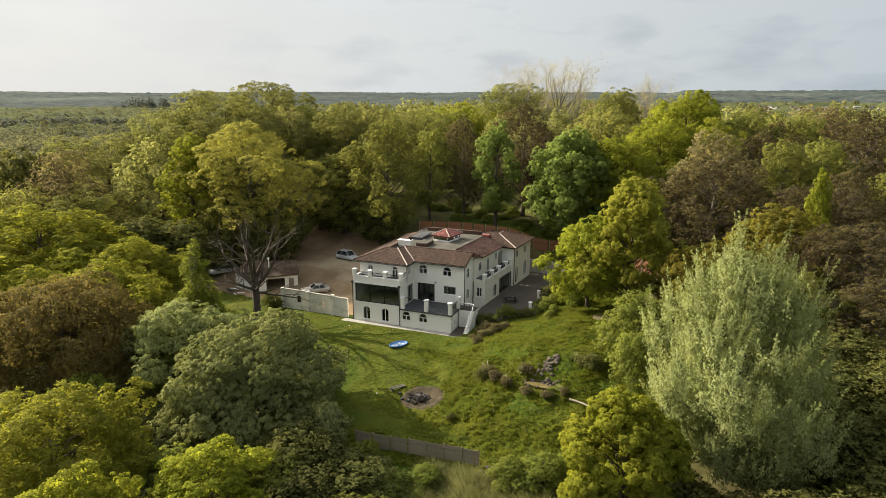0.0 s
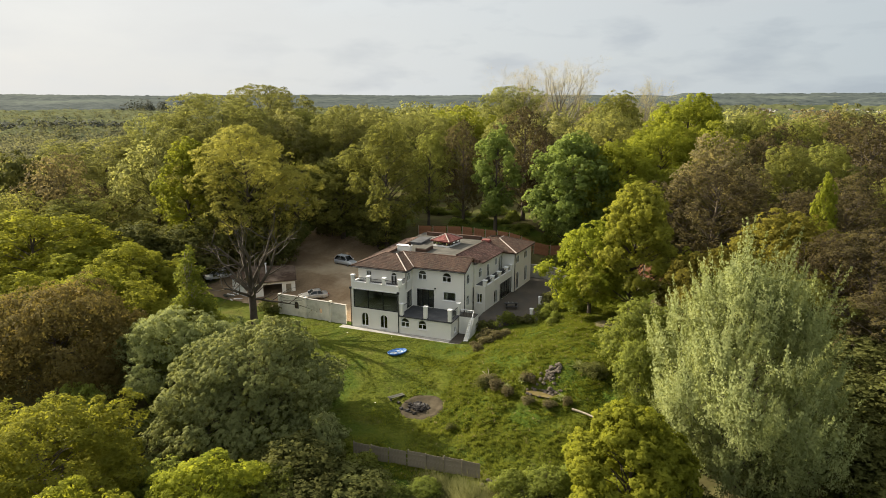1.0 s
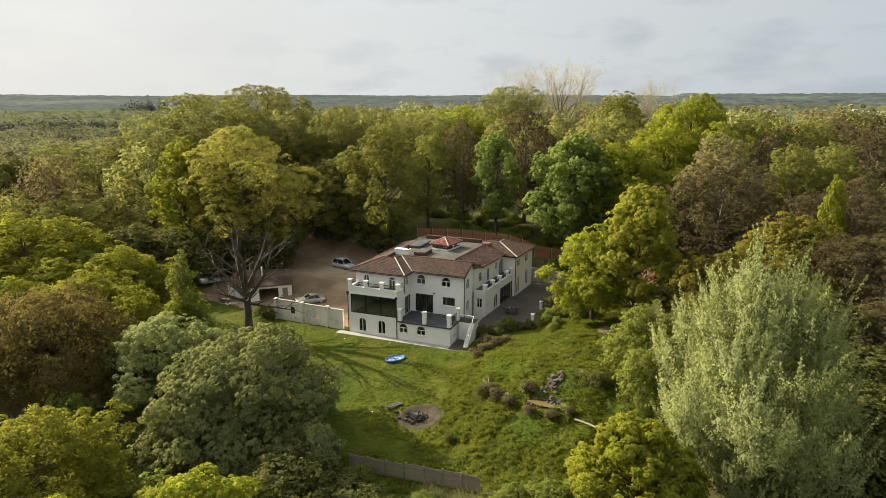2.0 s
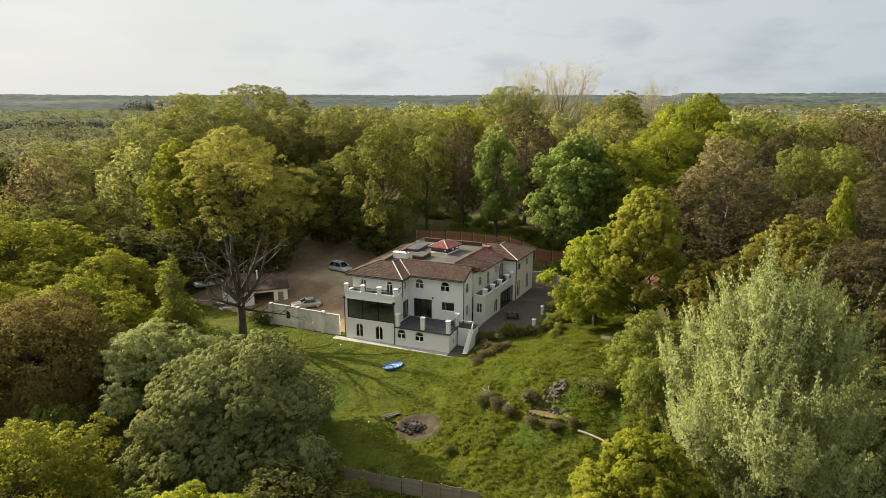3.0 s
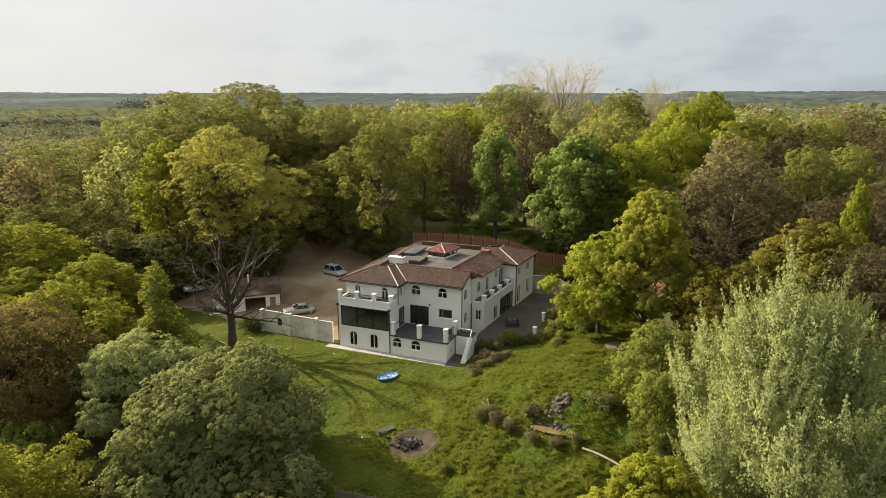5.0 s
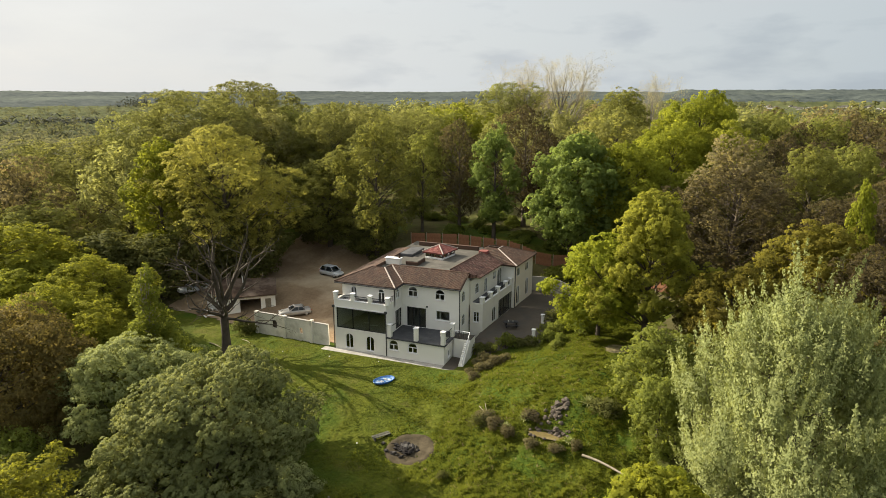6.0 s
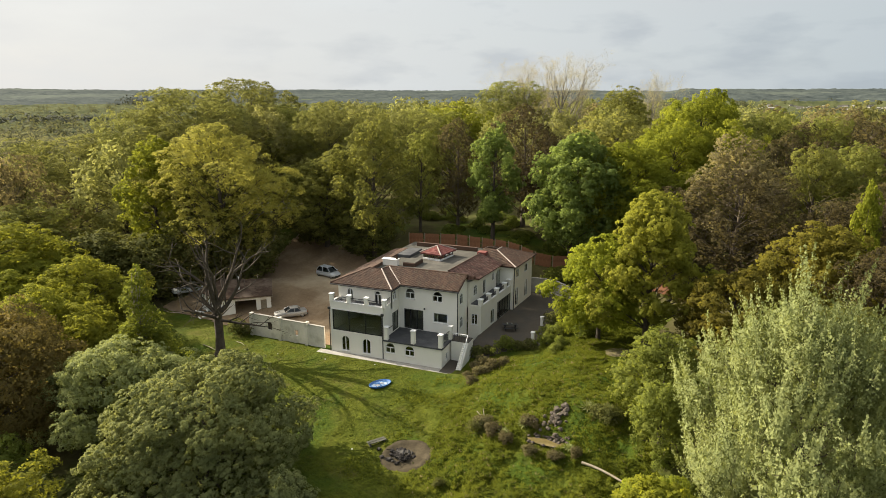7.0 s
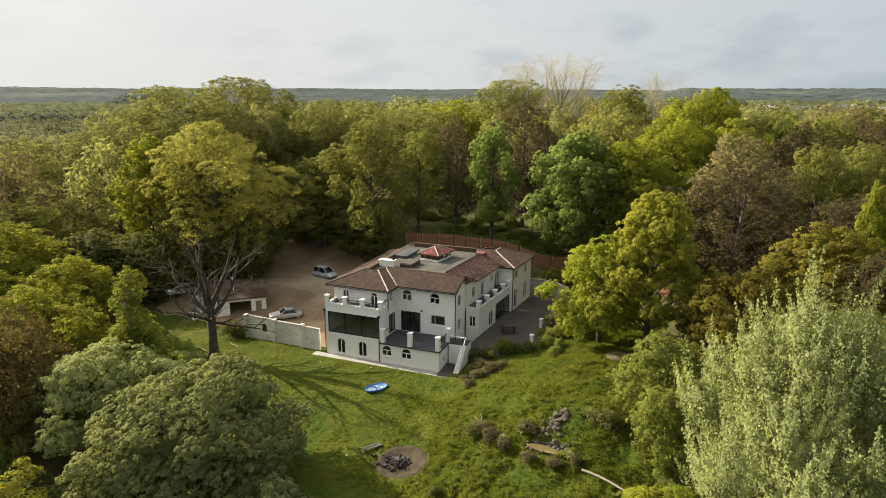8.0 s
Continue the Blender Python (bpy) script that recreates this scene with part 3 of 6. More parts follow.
part("balcony_floor", boxed(-13.88, -7.52, 0.31, 2.09, 5.38, 5.95), M_DECK, house)
part("floor_band", boxed(-14.26, -7.16, -0.05, 0.0, 5.34, 5.46), M_COPING, house)
UP = facing(-14.2, 2.1, 1, 0)
wall(UP, 7.0, 5.4, 7.95, [(1.15, 2.0, 5.62, 7.05, 0.42, dict(ups=1, transom=False, name="balcony_door")), (4.82, 5.76, 5.62, 7.05, 0.44, dict(ups=1, name="balcony_door"))])
wall(facing(-7.2, 2.104, 0, 1), 2.19, -0.6, 7.95, [(0.30, 1.95, 2.50, 4.85, 0, dict(ups=1, **DARK)), (0.62, 1.56, 6.28, 7.0, 0.45, ARCH)])
for x in (-13.98, -11.66, -9.37, -7.1):
    part("pier", boxed(x - 0.22, x + 0.22, -0.05, 0.39, 6.252, 7.10, bevel=0.02), M_RENDER, house)
    part("pier_cap", boxed(x - 0.28, x + 0.28, -0.11, 0.45, 7.102, 7.24, bevel=0.03), M_COPING, house)
for a, b in ((-13.76, -11.88), (-11.44, -9.59), (-9.15, -7.32)):
    part("coping", boxed(a, b, -0.03, 0.34, 6.252, 6.33), M_COPING, house)
    part("rail", boxed(a, b, 0.12, 0.17, 6.86, 6.92), M_DARKFRAME, house)
    for x in np.linspace(a + 0.1, b - 0.1, 12):
        part("baluster", boxed(x - 0.012, x + 0.012, 0.133, 0.157, 6.33, 6.86), M_DARKFRAME, house)
part("rail", boxed(-7.32, -7.27, 0.47, 2.09, 6.86, 6.92), M_DARKFRAME, house)
for y in np.linspace(0.6, 2.0, 10):
    part("baluster", boxed(-7.307, -7.283, y - 0.012, y + 0.012, 6.252, 6.86), M_DARKFRAME, house)

# main block behind the terrace
MAIN = facing(-7.2, 4.3, 1, 0)
wall(MAIN, 7.45, -0.6, 7.95, [
    (0.65, 3.15, 2.47, 4.93, 0, dict(ups=2, **DARK)), (4.42, 6.28, 3.68, 4.92, 0, dict(ups=0, width=0.10)),
    (0.82, 2.08, 6.24, 6.98, 0.60, ARCH), (4.33, 5.60, 6.22, 6.96, 0.60, ARCH)])
part("mullion", boxed(-2.30, -2.20, 4.41, 4.49, 3.78, 4.82), M_FRAME, house)
SIDE = facing(0.25, 4.602, 0, 1)
wall(SIDE, 3.1, 0.4, 7.95, [(0.55, 1.65, 5.9, 6.75, 0.5, FLUSH_ARCH), (0.55, 1.65, 2.95, 3.85, 0.5, FLUSH_ARCH)],
     outer=[(0, 0.4), (3.1, 0.4), (3.1, 8.6), (2.15, 9.05), (0, 7.98)])

# terrace over the garden rooms
T1 = facing(-7.2, 0, 1, 0)
wall(T1, 7.2, -0.8, 2.28, [(0.22, 1.46, 0.90, 1.58, 0.60, ARCH), (2.65, 3.88, 0.89, 1.57, 0.60, ARCH)])
wall(facing(0, 0.302, 0, 1), 4.0, -0.8, 2.28, [(1.0, 1.55, 0.5, 1.35, 0, dict(ups=0))])
part("terrace_deck", boxed(-7.18, 0.14, -0.14, 4.30, 2.284, 2.45), M_DECK, house, "dark grey terrace deck with a dark edge")
for x, y in ((-6.86, 0.12), (-3.5, 0.12), (-0.16, 0.12), (-0.1, 3.0)):
    part("pier", boxed(x - 0.23, x + 0.23, y - 0.23, y + 0.23, 2.454, 3.95, bevel=0.02), M_RENDER, house)
    part("pier_cap", boxed(x - 0.29, x + 0.29, y - 0.29, y + 0.29, 3.952, 4.08, bevel=0.03), M_COPING, house)
part("glass_rail", boxed(-0.13, -0.11, 0.42, 2.7, 2.6, 3.5), M_GLASS, house)
part("rail", boxed(-0.15, -0.09, 0.41, 2.71, 3.5, 3.56), M_DARKFRAME, house)
part("rail", boxed(-7.08, -7.02, 0.46, 2.05, 3.42, 3.48), M_DARKFRAME, house)

# the way down from the terrace
for k in range(13):
    z = 2.25 - 0.175 * k
    part("step", boxed(1.62, 2.12, 2.60 - 0.19 * (k + 1), 2.60 - 0.19 * k, z - 0.4, z), M_RENDER, house)
part("stair_landing", boxed(0.16, 2.24, 2.604, 4.29, -0.4, 2.40), M_RENDER, house)
part("foot_paving", boxed(0.02, 1.60, -0.9, 2.60, -0.5, 0.06), M_PATIO, house)
part("landing_paving", boxed(0.16, 2.24, 2.604, 4.29, 2.404, 2.44), M_PATIO, house)
part("stair_wall", panel([(0, -0.6), (2.5, -0.6), (2.5, 2.42), (0, 0.10)], [], 0, 0.10, facing(2.22, 0.1, 0, 1)), M_RENDER, house)
for k in range(12):
    y = 0.15 + 0.2 * k
    part("baluster", boxed(2.15, 2.18, y, y + 0.03, 0.05 + 0.19 * k, 0.98 + 0.19 * k), M_FRAME, house)
for k in range(9):
    x = 0.3 + 0.21 * k
    part("baluster", boxed(x, x + 0.03, 2.66, 2.69, 2.44, 3.34), M_DARKFRAME, house)
v, f = tubes([tube([(2.165, 0.1, 0.95), (2.165, 2.5, 3.28), (2.165, 2.67, 3.36), (0.25, 2.67, 3.36)], [0.04] * 4, 6)])
part("handrail", mesh_from("handrail", v, f, M_FRAME), None, house, "white handrail")

# wing with its own long balcony
W = Vector((0.10, 0.995, 0)).normalized()
N1 = facing(0.40, 7.7, 1, 0)
wall(N1, 1.65, 0.6, 5.15, [(0.44, 1.2, 2.75, 4.1, 0, dict(ups=1, transom=False, width=0.07))], M_WING)
part("glazing_bar", boxed(0.97, 1.45, 7.82, 7.86, 3.40, 3.45), M_FRAME, house)
L1 = facing(2.05, 7.704, W.x, W.y)
wall(L1, 9.9, 0.6, 5.15, [(3.0, 4.2, 1.85, 3.3, 0.5, FLUSH), (5.15, 9.75, 1.72, 4.12, 0, dict(ups=4, mat=M_DARKFRAME, sill=False, deep=0.0, name="folding_door", label="dark framed folding glass doors"))], M_WING)
part("balcony_floor", panel([(0.32, 0), (9.9, 0), (9.9, 0.2), (0.32, 0.2)], [], 0.345, 1.50, L1 @ Matrix.Translation((0, 0, 5.0))), M_DECK, house)
part("coping", boxed(0.0, 9.9, -0.04, 0.34, 5.153, 5.22, m=L1), M_COPING, house)
for u in (0.27, 2.75, 5.25, 7.95, 9.6):
    part("pier", boxed(u - 0.25, u + 0.25, -0.06, 0.44, 5.224, 5.88, m=L1, bevel=0.02), M_RENDER, house)
    part("pier_cap", boxed(u - 0.32, u + 0.32, -0.13, 0.51, 5.882, 6.0, m=L1, bevel=0.03), M_COPING, house)
for a, b in ((0.52, 2.50), (3.0, 5.0), (5.5, 7.7), (8.2, 9.35)):
    part("rail", boxed(a, b, 0.16, 0.20, 5.66, 5.70, m=L1), M_DARKFRAME, house)
    for u in np.linspace(a + 0.06, b - 0.06, int((b - a) / 0.12)):
        part("baluster", boxed(u - 0.014, u + 0.014, 0.166, 0.194, 5.22, 5.66, m=L1), M_DARKFRAME, house)
L2 = facing(0.55, 7.70, W.x, W.y)
wall(L2, 10.2, 4.9, 8.0, [(1.2, 2.3, 5.9, 6.75, 0.5, FLUSH_ARCH), (4.0, 4.9, 5.35, 7.2, 0, FLUSH), (6.9, 7.8, 6.3, 7.35, 0, FLUSH),
     (8.3, 9.95, 5.05, 6.6, 0.80, dict(name="balcony_door", **FLUSH))], M_WING)
L3 = facing(3.35, 17.5, W.x, W.y)
wall(L3, 7.3, 0.6, 7.7, [(0.8, 2.0, 5.9, 7.0, 0, FLUSH), (4.2, 5.4, 5.9, 7.0, 0, FLUSH), (0.8, 2.0, 1.9, 4.0, 0.5, FLUSH), (4.4, 5.6, 2.3, 4.2, 0.5, FLUSH)], M_WARMLIT)
wall(facing(0.6, 17.5, 1, 0), 2.73, 0.6, 7.7)
part("floor_slab", boxed(-13.85, -0.4, 4.65, 18.5, 2.1, 2.28), M_ROOM, house)
part("floor_slab", boxed(-13.85, -0.4, 4.65, 18.5, 5.1, 5.35), M_ROOM, house)
part("floor_slab", boxed(-13.85, -7.55, 2.45, 4.64, 5.1, 5.35), M_ROOM, house)
part("floor_slab", boxed(-13.85, -7.55, 0.35, 4.64, 2.1, 2.6), M_ROOM, house)
part("inner_wall", boxed(-13.88, -7.6, 6.2, 6.35, 2.62, 5.09), M_ROOM, house)
part("inner_wall", boxed(-7.1, -0.2, 8.2, 8.35, 2.29, 5.09), M_ROOM, house)
for x in (-12.9, -9.6, -8.3):
    part("ceiling_lamp", boxed(x - 0.5, x + 0.5, 3.4, 3.5, 5.0, 5.06), M_LIGHT, house)
wall(facing(-14.2, 18.9, 0, -1), 16.79, -0.6, 7.95, mat=M_RENDER)
wall(facing(0.5, 24.72, -1, 0), 14.7, -0.6, 7.7)
wall(facing(-14.2, 24.72, 0, -1), 5.8, -0.6, 7.7)
wall(facing(4.05, 24.76, -1, 0), 3.55, 0.6, 7.7, mat=M_WARMLIT)

# rainwater pipes
for x, y, z0, z1 in ((-14.27, -0.06, -0.1, 5.3), (-7.28, -0.06, -0.1, 5.3), (0.31, 4.24, 0.7, 7.8)):
    v, f = tubes([tube([(x, y, z0), (x, y, z1)], [0.055, 0.055], 8)])
    pipe = part("rain_pipe", mesh_from("rain_pipe", v, f, M_PIPE), None, house, "black rainwater pipe")
    if z1 < 6:
        part("hopper", boxed(x - 0.16, x + 0.16, y - 0.14, y + 0.1, z1 - 0.02, z1 + 0.26, bevel=0.03), M_PIPE, pipe)
p0 = L3 @ Vector((0.1, -0.08, 0))
v, f = tubes([tube([(p0.x, p0.y, 1.6), (p0.x, p0.y, 7.6)], [0.055, 0.055], 8)])
part("rain_pipe", mesh_from("rain_pipe", v, f, M_PIPE), None, house, "black rainwater pipe")
part("wall_lamp", boxed(-3.95, -3.78, 4.12, 4.29, 5.12, 5.32, bevel=0.03), M_PIPE, house, "small black wall lamp")


# ---- roofs ----
def slope(e0, e1, t0, t1, mat, name="roof_slope", tile=0.16, course=0.34):
    """A tiled slope from an eave (e0 to e1) to a top edge (t0 to t1): a board below and rounded tiles on it, course by course."""
    e0, e1, t0, t1 = Vector(e0), Vector(e1), Vector(t0), Vector(t1)
    u = (e1 - e0).normalized()
    up = (t0 - e0) - u * (t0 - e0).dot(u)
    rise, up = up.length, up.normalized()
    n = u.cross(up)
    bm = bmesh.new()
    low = [bm.verts.new(p - n * 0.16) for p in (e0, e1, t1, t0)]
    high = [bm.verts.new(p - n * 0.02) for p in (e0, e1, t1, t0)]
    bm.faces.new(high)
    bm.faces.new(low[::-1])
    for i in range(4):
        bm.faces.new((low[i], low[(i + 1) % 4], high[(i + 1) % 4], high[i]))
    ob = part(name, bm, mat, house)
    la, lb = (t0 - e0).dot(u), (t1 - e0).dot(u)
    wide = (e1 - e0).length
    verts, faces = [], []
    rows = int(rise / course) + 1
    for r in range(rows):
        v0, v1 = r * course, min(rise, (r + 1) * course + 0.06)
        f = min(1, (v0 + 0.5 * course) / rise)
        a, b = la * f, wide + (lb - wide) * f
        k0, k1 = math.ceil((a + tile * 0.3) / tile), math.floor((b - tile * 0.3) / tile)
        for k in range(k0, k1 + 1):
            c = k * tile
            j = random.uniform(-0.012, 0.012)
            base = len(verts)
            for vv, lift in ((v0 + j, 0.022), (v1, 0.0)):
                for s in range(5):
                    ang = math.pi * s / 4
                    p = e0 + u * (c - math.cos(ang) * tile * 0.49) + up * vv + n * (0.012 + lift + 0.055 * math.sin(ang))
                    verts.append(p)
            for s in range(4):
                faces.append((base + s, base + s + 1, base + s + 6, base + s + 5))
    tiles = part("roof_tiles", mesh_from("roof_tiles", [tuple(p) for p in verts], faces, mat), None, ob)
    tagged(tiles, kind="stuff")
    return ob


def ridge(points, mat=M_LEAD, r=0.105):
    v, f = tubes([tube(points, [r] * len(points), 8)])
    part("ridge_tiles", mesh_from("ridge_tiles", v, f, mat, True), None, house, "pale mortared ridge tiles")


E, R = 7.95, 9.2
slope((-15.0, 1.6, E), (-6.8, 1.6, E), (-11.6, 5.3, R), (-9.95, 5.3, R), M_TILE)
slope((-6.8, 1.6, E), (-6.8, 3.9, E), (-9.95, 5.3, R), (-9.7, 6.85, R), M_TILE)
slope((-6.8, 3.9, E), (0.55, 3.9, E), (-9.7, 6.85, R), (0.60, 6.75, R), M_TILE)
slope((-15.0, 19.5, E), (-15.0, 1.6, E), (-11.6, 15.9, R), (-11.6, 5.3, R), M_TILE)
slope((0.60, 8.1, 8.65), (-9.2, 8.1, 8.65), (0.60, 6.75, R), (-9.7, 6.85, R), M_TILE)
ridge([(-6.8, 1.6, E + 0.05), (-9.95, 5.3, R + 0.03)])
ridge([(-6.85, 3.95, E + 0.02), (-9.7, 6.85, R + 0.02)], r=0.10)
ridge([(-15.0, 1.6, E + 0.05), (-11.6, 5.3, R + 0.03)], M_TILE)
ridge([(-9.7, 6.85, R + 0.03), (0.62, 6.75, R + 0.03)], M_TILE)
ridge([(-11.6, 5.3, R), (-9.95, 5.3, R), (-9.7, 6.85, R)], M_TILE)
# wing slope and the hipped end block
a, b = L2 @ Vector((1.9, -0.40, E)), L2 @ Vector((9.6, -0.40, E))
top_a = Vector((a.x - 3.1, a.y - 2.4, R + 0.1))
slope(a, b, top_a, (b.x - 2.9, b.y + 0.2, R + 0.1), M_TILE_RED)
ridge([top_a + Vector((0, 0, 0.02)), (b.x - 2.9, b.y + 0.2, R + 0.12)], M_TILE)
slope((0.62, 7.0, 8.55), a, (0.60, 6.75, R), top_a, M_TILE_RED)
a, b = L3 @ Vector((-0.45, -0.5, 7.75)), L3 @ Vector((7.6, -0.5, 7.75))
c, d = Vector((0.2, 20.2, 9.1)), Vector((0.4, 21.9, 9.1))
slope(a, b, c, d, M_TILE)
slope((-3.6, a.y, 7.75), a, (-1.6, 20.2, 9.1), c, M_TILE)
slope(b, (-3.6, b.y, 7.75), d, (-1.6, 21.9, 9.1), M_TILE)
ridge([a + Vector((0, 0, 0.05)), c + Vector((0, 0, 0.03))])
ridge([c, d])
ridge([(-1.6, 20.2, 9.1), c], M_TILE)
ridge([b, d], M_TILE)
for y, z0 in ((17.1, 9.2),):
    part("skylight", boxed(-1.5, -0.3, y - 0.5, y + 0.5, 9.05, 9.5, bevel=0.04), M_TILE_CUP, house, "small red roof box")
# flat roof within the slopes
part("flat_roof", boxed(-11.7, -0.9, 8.0, 19.4, 8.5, 8.86), M_FLAT, house, "pale grey felt flat roof")
part("flat_roof", boxed(-11.55, -9.75, 5.35, 8.0, 8.5, 8.86), M_FLAT, house)
part("flat_roof", boxed(-14.2, -2.5, 19.4, 24.7, 7.7, 8.0), M_FLAT, house)
part("roof_kerb", boxed(-11.6, -11.35, 5.4, 16.0, 8.86, 9.25), M_TILE, house)
chimney = part("chimney", boxed(-11.3, -9.3, 8.2, 8.85, 8.864, 9.62, bevel=0.02), M_RENDER, house, "long white rendered chimney stack")
part("chimney_cap", boxed(-11.4, -9.2, 8.1, 8.95, 9.624, 9.72, bevel=0.03), M_COPING, chimney)
v, f = tubes([tube([(-9.45, 8.5, 9.72), (-9.45, 8.5, 10.15)], [0.15, 0.12], 10)])
part("chimney_pot", mesh_from("chimney_pot", v, f, M_SHEDROOF), None, chimney)
part("roof_light_box", boxed(-8.7, -7.0, 8.7, 11.2, 8.864, 9.3, bevel=0.03), M_TILE, house, "brown upstand round a roof light")
part("roof_light_top", boxed(-8.6, -7.1, 8.8, 11.1, 9.304, 9.36), M_FLAT, house)
part("plant_room", boxed(-11.3, -9.4, 12.5, 16.5, 8.864, 9.25, bevel=0.03), M_DECK, house)
part("roof_kerb", boxed(-11.3, -2.3, 19.0, 19.38, 8.864, 9.42, bevel=0.02), M_TILE, house)
# roof lantern
lantern_m = pose(-6.15, 14.3, 8.864, 0, 0, -10) @ Matrix.Diagonal((0.84, 0.84, 1.0, 1.0))
lantern = part("roof_lantern", boxed(-1.62, 1.62, -1.97, 1.97, 0.0, 0.22, m=lantern_m), M_COPING, house, "square roof lantern with a red tiled cap")
for sx in (-1.5, -0.5, 0.5, 1.5):
    for sy in (-1.85, -0.62, 0.62, 1.85):
        if abs(sx) > 1 or abs(sy) > 1.5:
            part("lantern_post", boxed(sx - 0.06, sx + 0.06, sy - 0.06, sy + 0.06, 0.21, 0.8, m=lantern_m), M_DARKFRAME, lantern)
pane = part("pane", boxed(-1.5, 1.5, -1.85, 1.85, 0.22, 0.78, m=lantern_m), M_GLASS, lantern)
pane.visible_shadow = False
corners = [lantern_m @ Vector(p) for p in ((-1.95, -2.3, 0.84), (1.95, -2.3, 0.84), (1.95, 2.3, 0.84), (-1.95, 2.3, 0.84))]
top0, top1 = lantern_m @ Vector((0, -0.35, 1.62)), lantern_m @ Vector((0, 0.35, 1.62))
slope(corners[0], corners[1], top0, top0 + Vector((0.001, 0, 0)), M_TILE_CUP, "lantern_roof")
slope(corners[1], corners[2], top0, top1, M_TILE_CUP, "lantern_roof")
slope(corners[2], corners[3], top1, top1 - Vector((0.001, 0, 0)), M_TILE_CUP, "lantern_roof")
slope(corners[3], corners[0], top1, top0, M_TILE_CUP, "lantern_roof")
for c0, t0 in ((corners[0], top0), (corners[1], top0), (corners[2], top1)):
    ridge([c0 + Vector((0, 0, 0.06)), t0 + Vector((0, 0, 0.03))], r=0.10)
# gutters and fascias under the eaves
for x0, x1, y0, y1, z in ((-15.05, -6.75, 1.50, 1.62, 7.78), (-6.80, -6.68, 1.52, 3.82, 7.78), (-6.70, 0.6, 3.78, 3.90, 7.78)):
    part("gutter", boxed(x0, x1, y0, y1, z, z + 0.13, bevel=0.03), M_PIPE, house)
part("soffit", boxed(-14.9, -6.82, 1.62, 2.1, 7.80, 7.86), M_SHEDROOF, house)
part("soffit", boxed(-6.8, 0.5, 3.9, 4.3, 7.80, 7.86), M_SHEDROOF, house)
tagged(part("house_path", boxed(-15.7, 2.2, -1.0, 0.0, -0.45, 0.03, bevel=0.02), M_STONE), "pale concrete path along the foot of the house", "path", kind="structure")

# ---- trees ----
rng = np.random.default_rng(7)


def leaf_mesh(name, centres, normals, size, mat, ratio=0.6, round_by=None, grow=None, own=0.30):
    """One small pointed leaf or spray of leaves at each centre; round_by: the way the crown's surface faces there, by which it is shaded softly."""
    n = len(centres)
    normals = normals / np.linalg.norm(normals, axis=1, keepdims=True)
    if round_by is not None:
        normals *= np.where((normals * round_by).sum(1) < 0, -1, 1)[:, None]
    along = np.cross(normals, rng.normal(size=(n, 3))) if grow is None else grow + rng.normal(size=(n, 3)) * 0.6
    along /= np.linalg.norm(along, axis=1, keepdims=True) + 1e-9
    across = np.cross(normals, along)
    s = (np.asarray(size) * rng.uniform(0.6, 1.4, n))[:, None]
    verts = np.stack([centres + along * s * 1.1, centres - along * s * 0.7 + across * s * ratio, centres - along * s * 0.7 - across * s * ratio], 1).reshape(-1, 3)
    me = mesh_from(name, verts, np.arange(3 * n).reshape(-1, 3), mat, round_by is not None)
    if round_by is not None:
        soft = round_by * 1.0 + normals * own + np.array((0, 0, 0.18))
        soft /= np.linalg.norm(soft, axis=1, keepdims=True)
        me.normals_split_custom_set_from_vertices(np.repeat(soft, 3, 0).tolist())
    return me


